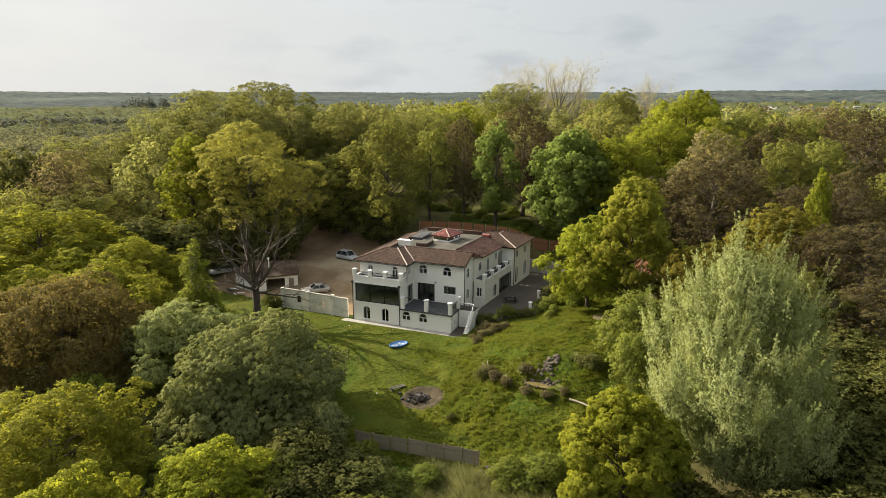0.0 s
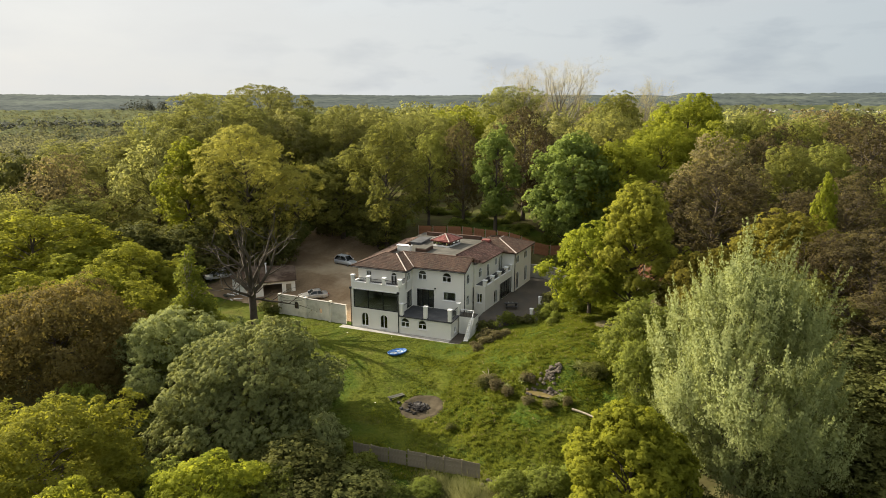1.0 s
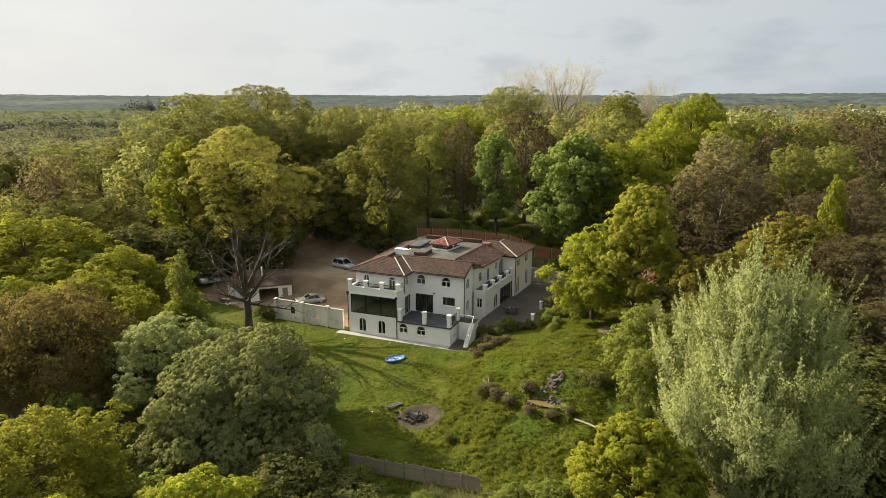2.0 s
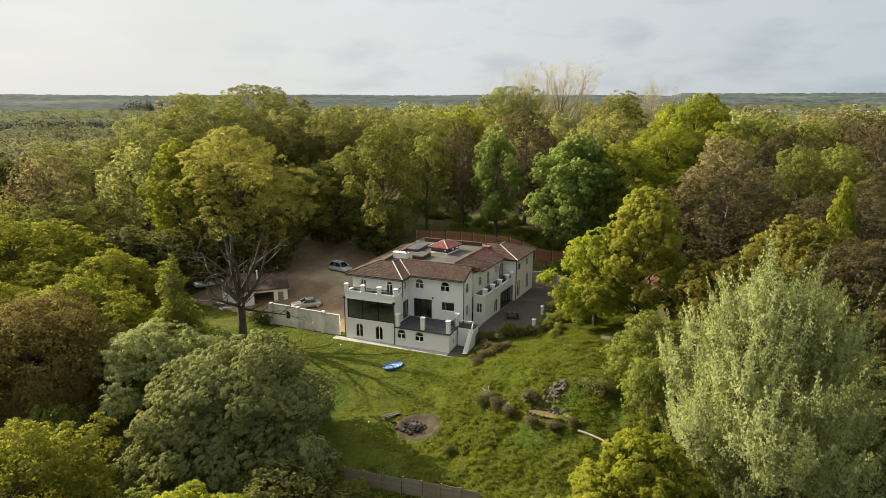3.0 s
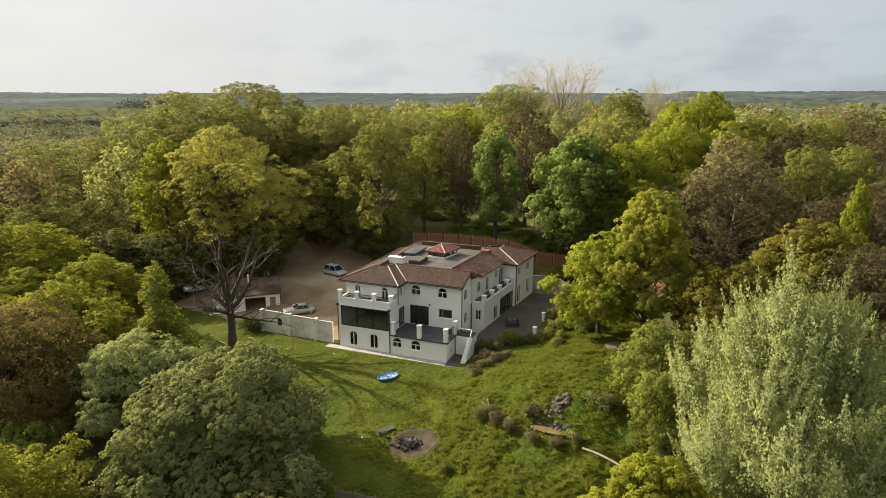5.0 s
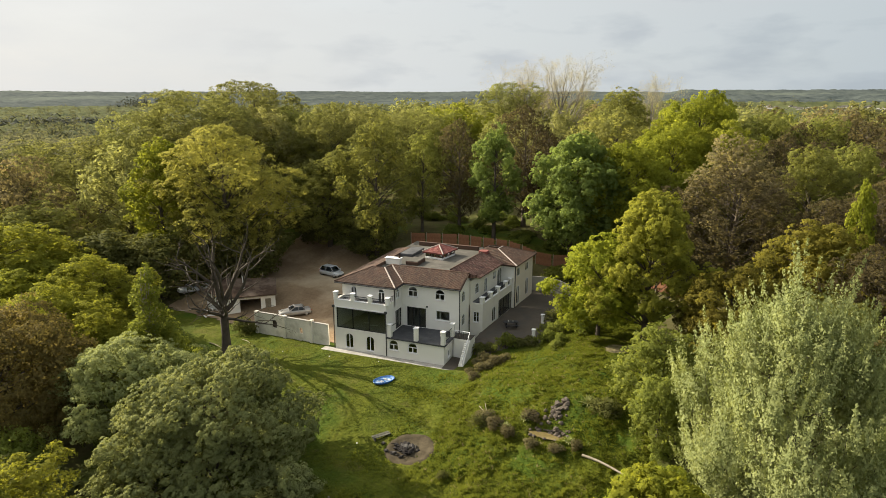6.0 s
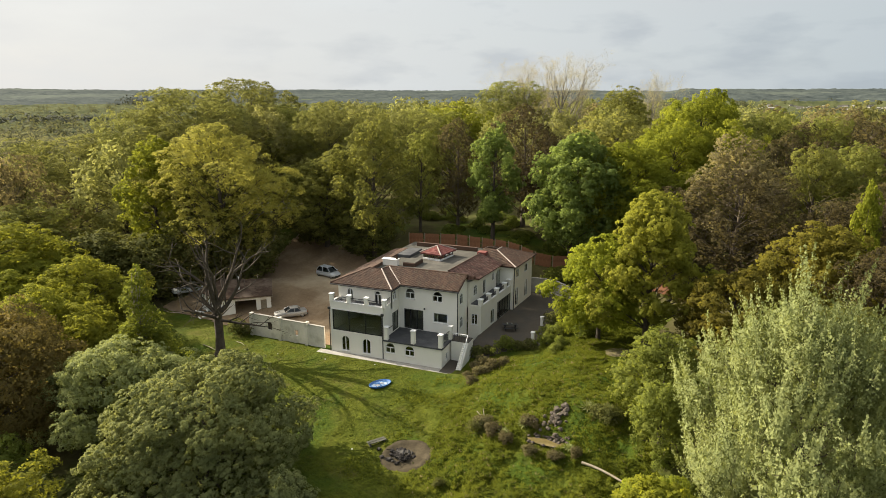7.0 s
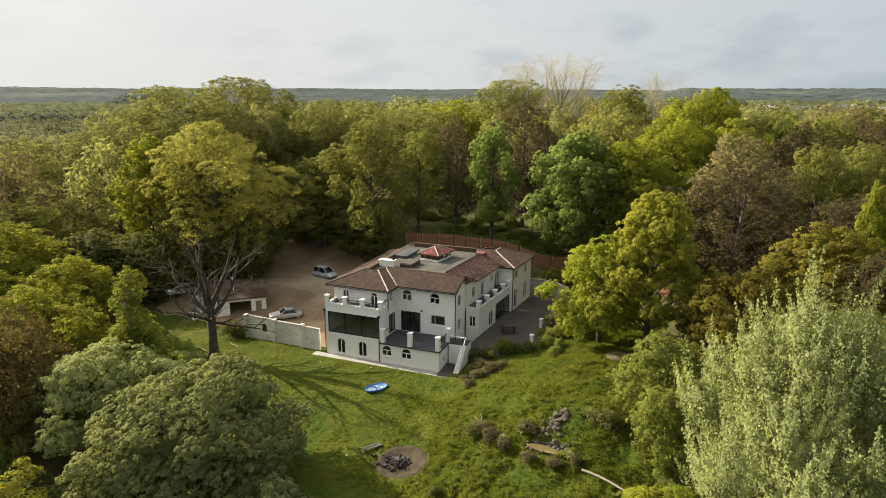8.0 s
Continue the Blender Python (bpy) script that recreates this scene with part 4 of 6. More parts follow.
def lobes_of(shape, height, radius, count, bulk=1.0, inner=0.22, wild=1.0):
    """Leafy lobes of a crown: centre and radii. The shapes are envelopes over the bole, pulled out of round by wild."""
    lobes = []
    two, three, tilt = rng.uniform(0, 6.28, 3)
    for k in range(count):
        h = (k + 0.5) / count
        ang = 2.39996 * k + rng.uniform(-0.5, 0.5)
        if shape == "round":
            env = math.sqrt(max(0.0, 1 - (2 * h - 1) ** 2)) if h > 0.35 else 0.80 + 0.4 * h
            low, top, size = 0.22, 0.90, 0.34
        elif shape == "tall":
            env = (0.55 + 0.6 * math.sin(math.pi * min(1, h * 1.05))) * (1 if h < 0.8 else 1 - (h - 0.8) * 3.2)
            low, top, size = 0.22, 0.95, 0.33
        elif shape == "vase":
            env = (0.30 + 0.85 * math.sin(math.pi * min(1, 0.08 + h * 0.78))) * (1 if h < 0.85 else 1 - (h - 0.85) * 3.0)
            low, top, size = 0.22, 0.96, 0.27
        elif shape == "cone":
            env, low, top, size = 1.0 - 0.92 * h, 0.06, 0.98, 0.30
        elif shape == "egg":
            env, low, top, size = math.sin(math.pi * (0.20 + 0.74 * h)), 0.10, 0.90, 0.36
        elif shape == "dome":
            env, low, top, size = math.sqrt(max(0.0, 1 - (0.94 * h) ** 2)), 0.14, 0.90, 0.42
        elif shape == "oval":
            env, low, top, size = math.sin(math.pi * (0.24 + 0.68 * h)) ** 0.7 * (1.05 - 0.35 * h), 0.27, 0.95, 0.25
        else:  # a low mound
            env, low, top, size = math.cos(h * 1.35), 0.16, 0.84, 0.42
        env *= 1 + wild * (0.13 * math.sin(2 * ang + two) + 0.11 * math.sin(3 * ang + three + 4 * h) + 0.08 * math.sin(7 * h + tilt))
        r = radius * env * rng.uniform(0.80, 1.12) * math.sqrt(rng.uniform(inner, 1.0)) * 0.84
        rad = radius * size * bulk * rng.uniform(0.58, 1.3) * (1 if shape != "cone" else 0.20 + 0.85 * (1 - h))
        z = height * (low + (top - low) * (h + wild * 0.05 * math.sin(ang + tilt)))
        z = min(z, height - rad * 0.7)
        lobes.append((np.array((r * math.cos(ang), r * math.sin(ang), z)), np.array((rad, rad, rad * (0.74 if shape not in ("cone", "tall") else 0.95)))))
    return lobes


def within(points, lob, own=None):
    """How deep each point lies in the lobes: the least share of a lobe's radius, its own lobe left out."""
    best = np.full(len(points), 9.0)
    for k, (c, r) in enumerate(lob):
        d = np.linalg.norm((points - c) / r, axis=1)
        if own is not None:
            d = np.where(own == k, 9.0, d)
        best = np.minimum(best, d)
    return best


def make_tree(kind, leaf, shape, height, radius, lobes, leaves, size, bark=M_BARK, twigs=0, upright=0.0, trunk_r=None, label="", category="tree", ratio=0.6, fill=0.10, shoots=0, puff=0.27, bulk=1.0, inner=0.22, gaps=0.0, wild=1.0, clumps=40, soft=0.48, shoot_long=0.08):
    """A tree at the origin: a tapered bole with limbs to its lobes, and a crown of clumps of single leaf sprays on the outside of the lobes."""
    tree = thing(kind, label, category)
    trunk_r = trunk_r or 0.018 * height + 0.05
    lob = lobes_of(shape, height, radius, lobes, bulk, inner, wild)
    lean = rng.uniform(-0.03, 0.03, 2) * height
    bole = [(lean[0] * t * t, lean[1] * t * t, -0.6 + (height * 0.86 + 0.6) * t) for t in (0, 0.06, 0.25, 0.5, 0.75, 1.0)]
    parts_ = [tube(bole, [trunk_r * k for k in (1.5, 1.1, 0.85, 0.6, 0.35, 0.08)], 8)]
    for c, r in lob:
        z0 = max(height * 0.12, min(height * 0.7, c[2] - (0.35 + 0.5 * upright) * math.hypot(c[0], c[1]) - 0.08 * height))
        t = z0 / (height * 0.86)
        start = Vector((lean[0] * t * t, lean[1] * t * t, z0))
        end = Vector(c)
        mid = start.lerp(end, 0.5) + Vector((rng.uniform(-0.4, 0.4), rng.uniform(-0.4, 0.4), 0.08 * height * (0.3 - upright)))
        thick = trunk_r * (0.27 if shape != "vase" else 0.17) * (1 - 0.5 * t)
        parts_.append(tube([start, mid, end], [thick, thick * 0.6, thick * 0.28], 5))
        for _ in range(twigs):
            d = Vector(rng.normal(size=3) * (1, 1, 0.6) + np.array((0, 0, 0.55 + upright))).normalized()
            out = end + Vector(d[i] * r[i] * 1.12 for i in range(3))
            parts_.append(tube([end.lerp(start, 0.1), end.lerp(out, 0.55) + Vector(rng.normal(size=3)) * 0.12, out], [thick * 0.30, thick * 0.18, 0.012], 3))
    v, f = tubes(parts_)
    part("trunk", mesh_from("trunk", v, f, bark, True), None, tree)
    # clumps stand on the outside of the lobes; those buried in a neighbouring lobe are left out
    centre, radii = np.array([l[0] for l in lob]), np.array([l[1] for l in lob])
    own = np.repeat(np.arange(len(lob)), clumps)
    out = rng.normal(size=(len(own), 3)) + np.array((0, 0, 0.30))
    out += np.column_stack([centre[own, :2] / (np.linalg.norm(centre[own, :2], axis=1, keepdims=True) + 0.3 * radius), np.zeros(len(own))]) * 0.6
    out /= np.linalg.norm(out, axis=1, keepdims=True)
    spot = centre[own] + radii[own] * out * rng.uniform(0.55, 1.18, (len(own), 1))
    keep = (within(spot, lob, own) > 0.70) & (rng.random(len(own)) >= gaps) & (spot[:, 2] > 0.2)
    own, out, spot = own[keep], out[keep], spot[keep]
    wide = puff * radii[own, 0] * rng.uniform(0.6, 1.35, len(own))
    inside = int(leaves * fill)
    pick = rng.choice(len(own), leaves - inside, p=wide ** 2 / (wide ** 2).sum())
    n = len(pick)
    ball = rng.normal(size=(n, 3))
    ball /= np.linalg.norm(ball, axis=1, keepdims=True)
    ball += out[pick] * 0.75 + np.array((0, 0, 0.35))
    ball /= np.linalg.norm(ball, axis=1, keepdims=True)
    deep = np.clip(1 - np.abs(rng.normal(0, 0.22, n)), 0.2, 1.0)
    pos = spot[pick] + ball * (wide[pick] * deep)[:, None] * np.array((1, 1, 0.82))
    ways = ball * 0.75 + out[pick] * 0.45
    ways /= np.linalg.norm(ways, axis=1, keepdims=True) + 1e-9
    if shoots:
        # upright leafy shoots that stand off the crown
        base = rng.integers(0, len(own), shoots)
        lead = out[base] * np.array((0.45, 0.45, 0.2)) + np.array((0, 0, 1.0)) + rng.normal(size=(shoots, 3)) * 0.10
        long = height * shoot_long * rng.uniform(0.5, 1.3, shoots)
        k = rng.integers(0, shoots, n)
        along = rng.random(n)
        spray = spot[base][k] + lead[k] * (long[k] * along)[:, None] + rng.normal(size=(n, 3)) * (height * 0.0095 * (1.2 - along))[:, None]
        use = rng.random(n) < 0.72
        pos = np.where(use[:, None], spray, pos)
        ways = np.where(use[:, None], out[base][k] * 0.9 + ball * 0.35, ways)
        ways /= np.linalg.norm(ways, axis=1, keepdims=True) + 1e-9
    # coarser sprays within the lobes close the crown
    core = rng.choice(len(lob), inside, p=radii[:, 0] ** 3 / (radii[:, 0] ** 3).sum())
    way = rng.normal(size=(inside, 3))
    way /= np.linalg.norm(way, axis=1, keepdims=True)
    pos = np.concatenate([pos, centre[core] + radii[core] * way * rng.uniform(0.25, 0.72, (inside, 1))])
    ways = np.concatenate([ways, way])
    sizes = np.concatenate([np.full(n, size), np.full(inside, size * 2.0)])
    pos[:, 2] = np.maximum(pos[:, 2], 0.15)
    normals = ways * 0.62 + rng.normal(size=pos.shape) * 0.7 + np.array((0, 0, 0.25))
    middle = np.array((0, 0, height * 0.45))
    round_ways = ways * 0.95 + (pos - middle) / np.linalg.norm(pos - middle, axis=1, keepdims=True) * 0.20
    part("crown", leaf_mesh("crown", pos, normals, sizes, LEAVES[leaf], ratio, round_ways, np.array((0, 0, 1.0)) if shoots else None, soft), None, tree)
    return tree


def bough(limbs, start, way, length, thick, level, lift, last=3, stray=0.55):
    """Adds a crooked bough with its own side boughs to limbs; lift bends it up or down on its way."""
    p, pts = Vector(start), [Vector(start)]
    d = Vector(way).normalized()
    for _ in range(5):
        d = (d + Vector(rng.normal(size=3)) * 0.13 + Vector((0, 0, lift))).normalized()
        p = p + d * (length / 5)
        pts.append(p.copy())
    limbs.append(tube(pts, [thick * k for k in (1.25, 1.12, 0.98, 0.8, 0.56, 0.22)], 6 if level < 2 else 4 if level < 3 else 3))
    if level < last:
        for k in (1, 2, 3, 4, 5) if level < 2 else (2, 3, 5):
            side = (d + Vector(rng.normal(size=3)) * stray + Vector((0, 0, 0.15))).normalized()
            bough(limbs, pts[k], side, length * rng.uniform(0.36, 0.6) * (1 if k < 5 else 0.7), thick * rng.uniform(0.42, 0.55) * (1.1 - 0.1 * k), level + 1, 0.03, last, stray)


def budding_tree(kind, leaf, height, bark, label):
    """A tall tree of upright fine branching, with only buds on its tips."""
    tree = thing(kind, label, "tree")
    limbs = [tube([(0, 0, -0.6), (0.1, 0, height * 0.2), (0, 0.15, height * 0.45), (0.1, 0, height * 0.75)], [0.55, 0.42, 0.32, 0.12], 8)]
    for k in range(15):
        a, z = 2.39996 * k, height * (0.16 + 0.036 * k)
        bough(limbs, (0.05, 0.05, z), (math.cos(a), math.sin(a), 1.3 + 0.10 * k), (height - z) * rng.uniform(0.62, 0.82), 0.15 - 0.004 * k, 1, 0.10, 4, 0.42)
    v, f = tubes(limbs)
    part("trunk", mesh_from("trunk", v, f, bark, True), None, tree)
    tips = np.array([t[0][-1] for t in limbs[1:]])
    pos = np.repeat(tips, 14, 0) + rng.normal(size=(len(tips) * 14, 3)) * 0.45
    part("crown", leaf_mesh("crown", pos, rng.normal(size=pos.shape), 0.075, LEAVES[leaf]), None, tree)
    return tree


def at(x, y, scale=(1, 1, 1), turn=0.0, sink=0.1):
    return Matrix.Translation((x, y, ground_plain(x, y) - sink)) @ Matrix.Rotation(turn, 4, "Z") @ Matrix.Diagonal((*scale, 1))


def plant(ob, m):
    """Stands the first of a kind at m, and copies of it after that."""
    if ob.name in planted:
        return copy_thing(ob, m @ Matrix.Diagonal((*(1 / k for k in ob.scale), 1)))
    planted.add(ob.name)
    ob.matrix_basis = m
    return ob


planted = set()
# the great trees round the garden, one by one
poplar = make_tree("white_poplar", "white_poplar", "egg", 19.5, 8.2, 84, 210000, 0.092, M_BARK, 2, 0.8, label="silvery white poplar with upright pale leafy shoots", shoots=1500, ratio=0.62, fill=0.06, puff=0.24, bulk=0.62, inner=0.3, wild=0.7, shoot_long=0.13)
poplar.matrix_basis = at(32.2, -19.6, (0.93, 0.93, 1.0))
willow = make_tree("grey_willow", "grey_willow", "dome", 10.8, 9.6, 170, 210000, 0.088, M_BARK, 1, 0.2, label="broad grey-green sallow willow with a domed crown", fill=0.05, puff=0.165, bulk=0.36, inner=0.50, wild=1.2, clumps=60, soft=0.65)
willow.matrix_basis = at(-11.4, -25.2, (0.80, 1.18, 0.97))
sallow = make_tree("grey_willow", "grey_willow", "dome", 10.2, 7.6, 74, 86000, 0.095, M_BARK, 1, 0.2, label="smaller grey-green sallow willow with a domed crown", fill=0.05, puff=0.26, bulk=0.44, inner=0.50, wild=1.2, clumps=44, soft=0.65)
sallow.matrix_basis = at(-20.8, -23.0)
lime = make_tree("field_maple", "lime", "round", 11.6, 4.6, 44, 50000, 0.115, bulk=0.72, inner=0.4, label="field maple in fresh yellow-green leaf")
lime.matrix_basis = at(24.4, -29.3, (1.06, 1.0, 1.02))
copper = make_tree("copper_oak", "copper", "round", 12.6, 9.6, 84, 66000, 0.13, M_BARK, 1, bulk=0.62, inner=0.4, label="young oak with rusty brown spring leaves", puff=0.34, gaps=0.1)
copper.matrix_basis = at(-34.8, -27.3)
birch = make_tree("silver_birch", "birch", "cone", 15.8, 4.4, 70, 34000, 0.115, M_PALEBARK, 1, label="slender birch with a pointed light green crown", ratio=0.45, inner=0.1, puff=0.42, wild=0.5)
oak_g = make_tree("garden_oak", "garden_oak", "oval", 16.6, 7.8, 110, 96000, 0.098, M_BARK, 2, 0.15, trunk_r=0.36, label="tall spreading oak in fresh yellow-green leaf by the yard", bulk=0.62, inner=0.16, gaps=0.34, wild=1.5)
oak_g.matrix_basis = at(21.0, 6.9, (0.94, 0.88, 1.0))
maple_g = make_tree("great_maple", "maple", "round", 19, 8.4, 64, 52000, 0.15, M_BARK, 1, label="great maple in bright yellow-green leaf behind the fence", bulk=0.68, inner=0.35, gaps=0.1)
maple_g.matrix_basis = at(15.5, 37.3)
chestnut_g = make_tree("horse_chestnut", "chestnut", "tall", 20.1, 6.4, 56, 44000, 0.155, label="horse chestnut in full deep green leaf", ratio=0.75, bulk=0.8, inner=0.4)
chestnut_g.matrix_basis = at(7.7, 34.1)
birch.matrix_basis = at(-24.0, -18.1, (1.2, 1.2, 1.0))

# the kinds of the wood, each built once and then repeated
KINDS = {
    "oak": make_tree("oak", "oak", "round", 16, 7.4, 50, 52000, 0.122, twigs=1, bulk=0.74, inner=0.35, gaps=0.08, label="oak in fresh yellow-green spring leaf"),
    "amber": make_tree("amber_oak", "amber", "round", 10.6, 5.2, 40, 28000, 0.118, twigs=2, bulk=0.72, inner=0.3, gaps=0.12, label="oak with amber yellow young leaves"),
    "maple": make_tree("maple", "maple", "round", 19, 8, 54, 56000, 0.13, bulk=0.70, inner=0.35, gaps=0.08, label="large maple in bright green leaf"),
    "chestnut": make_tree("horse_chestnut", "chestnut", "tall", 21, 6.2, 44, 26000, 0.165, label="horse chestnut in full deep green leaf", ratio=0.75),
    "ash": make_tree("ash", "ash", "tall", 20, 7.5, 46, 44000, 0.112, twigs=3, bulk=0.72, gaps=0.30, wild=1.4, label="olive green woodland tree in thin spring leaf"),
    "willow": make_tree("crack_willow", "willow", "vase", 27, 10.5, 84, 90000, 0.108, M_BARK, 2, 0.45, bulk=0.72, gaps=0.22, wild=1.5, inner=0.15, label="tall airy willow in pale olive leaf", fill=0.05),
    "yellow": make_tree("yellow_willow", "yellow", "tall", 22.5, 9, 96, 96000, 0.094, M_BARK, 2, 0.5, bulk=0.66, gaps=0.32, wild=1.3, inner=0.12, label="tall ragged tree in bright yellow-green young leaf", fill=0.05),
    "lime_column": make_tree("narrow_maple", "maple", "tall", 20, 4.6, 34, 24000, 0.15, gaps=0.12, label="narrow lime green tree with leaf to the ground"),
    "column": make_tree("hornbeam", "chestnut", "tall", 20, 4.6, 34, 22000, 0.16, gaps=0.10, label="narrow green tree with leaf to the ground"),
    "bare": make_tree("budding_tree", "bare", "tall", 19, 8, 54, 20000, 0.125, M_TWIG, 9, 0.5, bulk=0.62, gaps=0.35, wild=1.3, label="brown twiggy tree still mostly in bud", fill=0.05),
    "bare_pale": budding_tree("pale_budding_tree", "bare_pale", 27, M_PALEBARK, "tall pale twiggy tree in bud"),
    "bush": make_tree("bush", "shrub", "mound", 1.4, 1.1, 14, 2200, 0.07, label="small straggly green garden bush", category="bush", twigs=2, wild=1.5),
    "dark_bush": make_tree("dark_bush", "yew", "mound", 1.4, 1.1, 14, 1800, 0.07, label="small dark green garden bush", category="bush", wild=1.5),
    "brown_bush": make_tree("brown_bush", "heath", "mound", 1.4, 1.1, 14, 2000, 0.07, M_TWIG, 6, label="small straggly grey-brown garden bush", category="bush", wild=1.5, gaps=0.15),
    "yew": make_tree("yew", "yew", "egg", 16, 6.5, 36, 9000, 0.27, label="dark evergreen yew tree, some set in place of shade", wild=1.4),
    "shrub": make_tree("shrub", "shrub", "mound", 5.2, 3.2, 30, 10000, 0.10, bulk=0.7, label="loose green garden shrub", category="shrub", twigs=2, gaps=0.15, wild=1.5),
    "thorn": make_tree("blossoming_thorn", "white_poplar", "mound", 5.2, 3.0, 34, 16000, 0.085, M_BARK, 2, label="thorn bush in pale silvery blossom and leaf", category="shrub", gaps=0.2, wild=1.5, bulk=0.6),
    "maple_y": make_tree("young_maple", "lime", "round", 11, 5.2, 52, 40000, 0.105, bulk=0.64, inner=0.35, gaps=0.14, wild=1.4, label="young maple in yellow-green leaf"),
}
DIM = {"oak": (16, 7.4), "amber": (10.6, 5.2), "maple": (19, 8), "chestnut": (21, 6.2), "ash": (20, 7.5), "willow": (27, 10.5), "yellow": (22.5, 9),
       "column": (20, 4.6), "lime_column": (20, 4.6), "bare": (19, 8), "bare_pale": (27, 8.5), "yew": (16, 6.5), "shrub": (5.2, 3.2), "maple_y": (11, 5.2), "bush": (1.4, 1.1), "thorn": (5.2, 3.0), "dark_bush": (1.4, 1.1), "brown_bush": (1.4, 1.1)}
NEAR = [
    ("maple_y", 24.0, -24.2, 8.4, 3.2), ("oak", -16.0, -42.2, 11.2, 6.0), ("maple_y", -3.7, -40.2, 7.9, 4.2), ("maple_y", -7.8, -47.9, 9.6, 3.8), ("thorn", -2.6, -26.0, 4.4, 2.6), ("thorn", -0.9, -28.6, 5.6, 1.9), ("yew", -1.5, -31.5, 5.0, 3.4), ("shrub", 2.6, -28.2, 2.6, 2.2), ("yew", 3.6, -31.5, 3.2, 3.0), ("shrub", 8.6, -28.6, 1.8, 1.8), ("yew", 0.5, -35.0, 4.0, 3.6),
    ("yew", -38.5, 17.5, 9.0, 3.8), ("ash", -47.0, 18.5, 14.0, 4.4),
    ("shrub", 23.6, -5.3, 6.7, 4.2), ("shrub", 23.6, -11.0, 6.0, 3.2), ("shrub", 15.2, -26.0, 2.4, 1.8), ("amber", 29.2, 3.4, 10.6, 4.9),
    ("shrub", 6.0, -30.5, 2.0, 2.6), ("shrub", 1.0, -32.5, 3.0, 3.0), ("shrub", -1.5, -35.5, 5.0, 3.6), ("shrub", 6.0, -36.0, 3.6, 3.4),
    ("shrub", 15.0, -36.5, 4.4, 3.4), ("yew", -21.5, -36.5, 6.0, 4.2), ("shrub", -10.5, -37.5, 5.0, 4.0), ("shrub", -25.5, -33.0, 6.5, 3.8), ("yew", -9.0, -43.0, 4.5, 4.0),
    ("maple_y", 16.0, 7.2, 11.6, 4.4), ("shrub", 2.0, -41.0, 4.0, 4.0), ("shrub", -30.0, -40.0, 7.0, 4.5),
    ("shrub", 18.0, -25.5, 3.0, 2.4), ("shrub", 20.0, -23.0, 2.2, 1.8),
    # yews round the poplar are dark fillers for the shade it casts
    ("yew", 28.0, -24.5, 2.6, 3.0), ("yew", 31.0, -28.0, 2.8, 3.4), ("yew", 36.5, -27.5, 5.0, 3.6), ("yew", 40.5, -31.0, 8.0, 4.4), ("yew", 39.5, -17.0, 6.0, 3.4), ("yew", 45.0, -25.5, 7.0, 4.2),
    # the last three ash stand out of view, added to cast shade
    ("yew", 35.5, -33.5, 6.0, 3.8), ("yew", 46.0, -34.0, 7.5, 4.4), ("yew", 50.5, -28.0, 8.5, 4.6), ("yew", 41.5, -37.5, 5.0, 3.8), ("yew", 56.0, -31.0, 8.0, 4.6), ("yew", 57.0, -19.0, 9.0, 4.8), ("ash", 30.0, -41.0, 8.5, 4.5), ("ash", 36.5, -39.5, 7.0, 4.0), ("ash", 23.0, -42.0, 8.0, 4.5),
]
LEFT = [
    ("oak", -58.0, -11.6, 16.1, 10.5), ("oak", -51.0, -12.2, 11.7, 7.6), ("oak", -40.3, -18.0, 11.3, 6.3), ("oak", -34.0, -16.9, 9.9, 4.5),
    ("willow", -86.6, 26.3, 26.2, 15.1), ("yew", -87.7, 8.7, 25.6, 7.1), ("yew", -54.8, 3.0, 11.0, 6.0), ("oak", -46.7, -23.3, 11.3, 6.5),
    ("ash", -65.8, 1.3, 15.6, 8.7), ("shrub", -20.6, -23.9, 8.0, 3.4), ("oak", -44.0, -8.0, 11.0, 5.5), ("yew", -47.5, 6.0, 10.0, 4.5),
    ("yew", -43.0, 14.0, 11.0, 4.5), ("ash", -50.0, 22.0, 18.0, 7.0), ("shrub", -31.0, -10.5, 5.0, 3.4),
    ("yew", -25.5, 29.6, 6.5, 3.8), ("yew", -36.0, 31.5, 7.0, 4.0), ("yew", -46.5, 26.5, 7.0, 4.0), 
]
BACK = [
    ("willow", -60.6, 30.9, 27.6, 12.6), ("willow", -62.0, 48.9, 27.4, 11.6), ("willow", -72.6, 29.5, 26.6, 7.8), ("lime_column", -52.6, 12.7, 22.1, 4.2),
    ("yellow", -42.8, 15.8, 22.9, 9.2), ("ash", -47.7, 46.5, 20.3, 10.3), ("ash", -23.8, 29.9, 21.7, 6.4), ("willow", -33.7, 65.2, 20.0, 8.2),
    ("oak", -32.1, 87.4, 21.0, 9.3), ("column", -5.6, 37.1, 18.9, 3.3), ("bare", -3.6, 49.1, 21.2, 7.4), ("willow", -22.9, 106.1, 26.5, 10.2),
    ("bare_pale", -10.2, 114.3, 31.5, 10.4), ("bare_pale", -19.5, 112.0, 30.0, 8.5), ("ash", -33.5, 31.0, 15.0, 6.5), ("willow", -38.0, 40.0, 22.0, 7.0), ("bare", -13.5, 42.0, 19.0, 5.0), ("bare", 1.5, 44.0, 18.0, 5.0), ("ash", -19.0, 38.0, 17.0, 4.0),
]
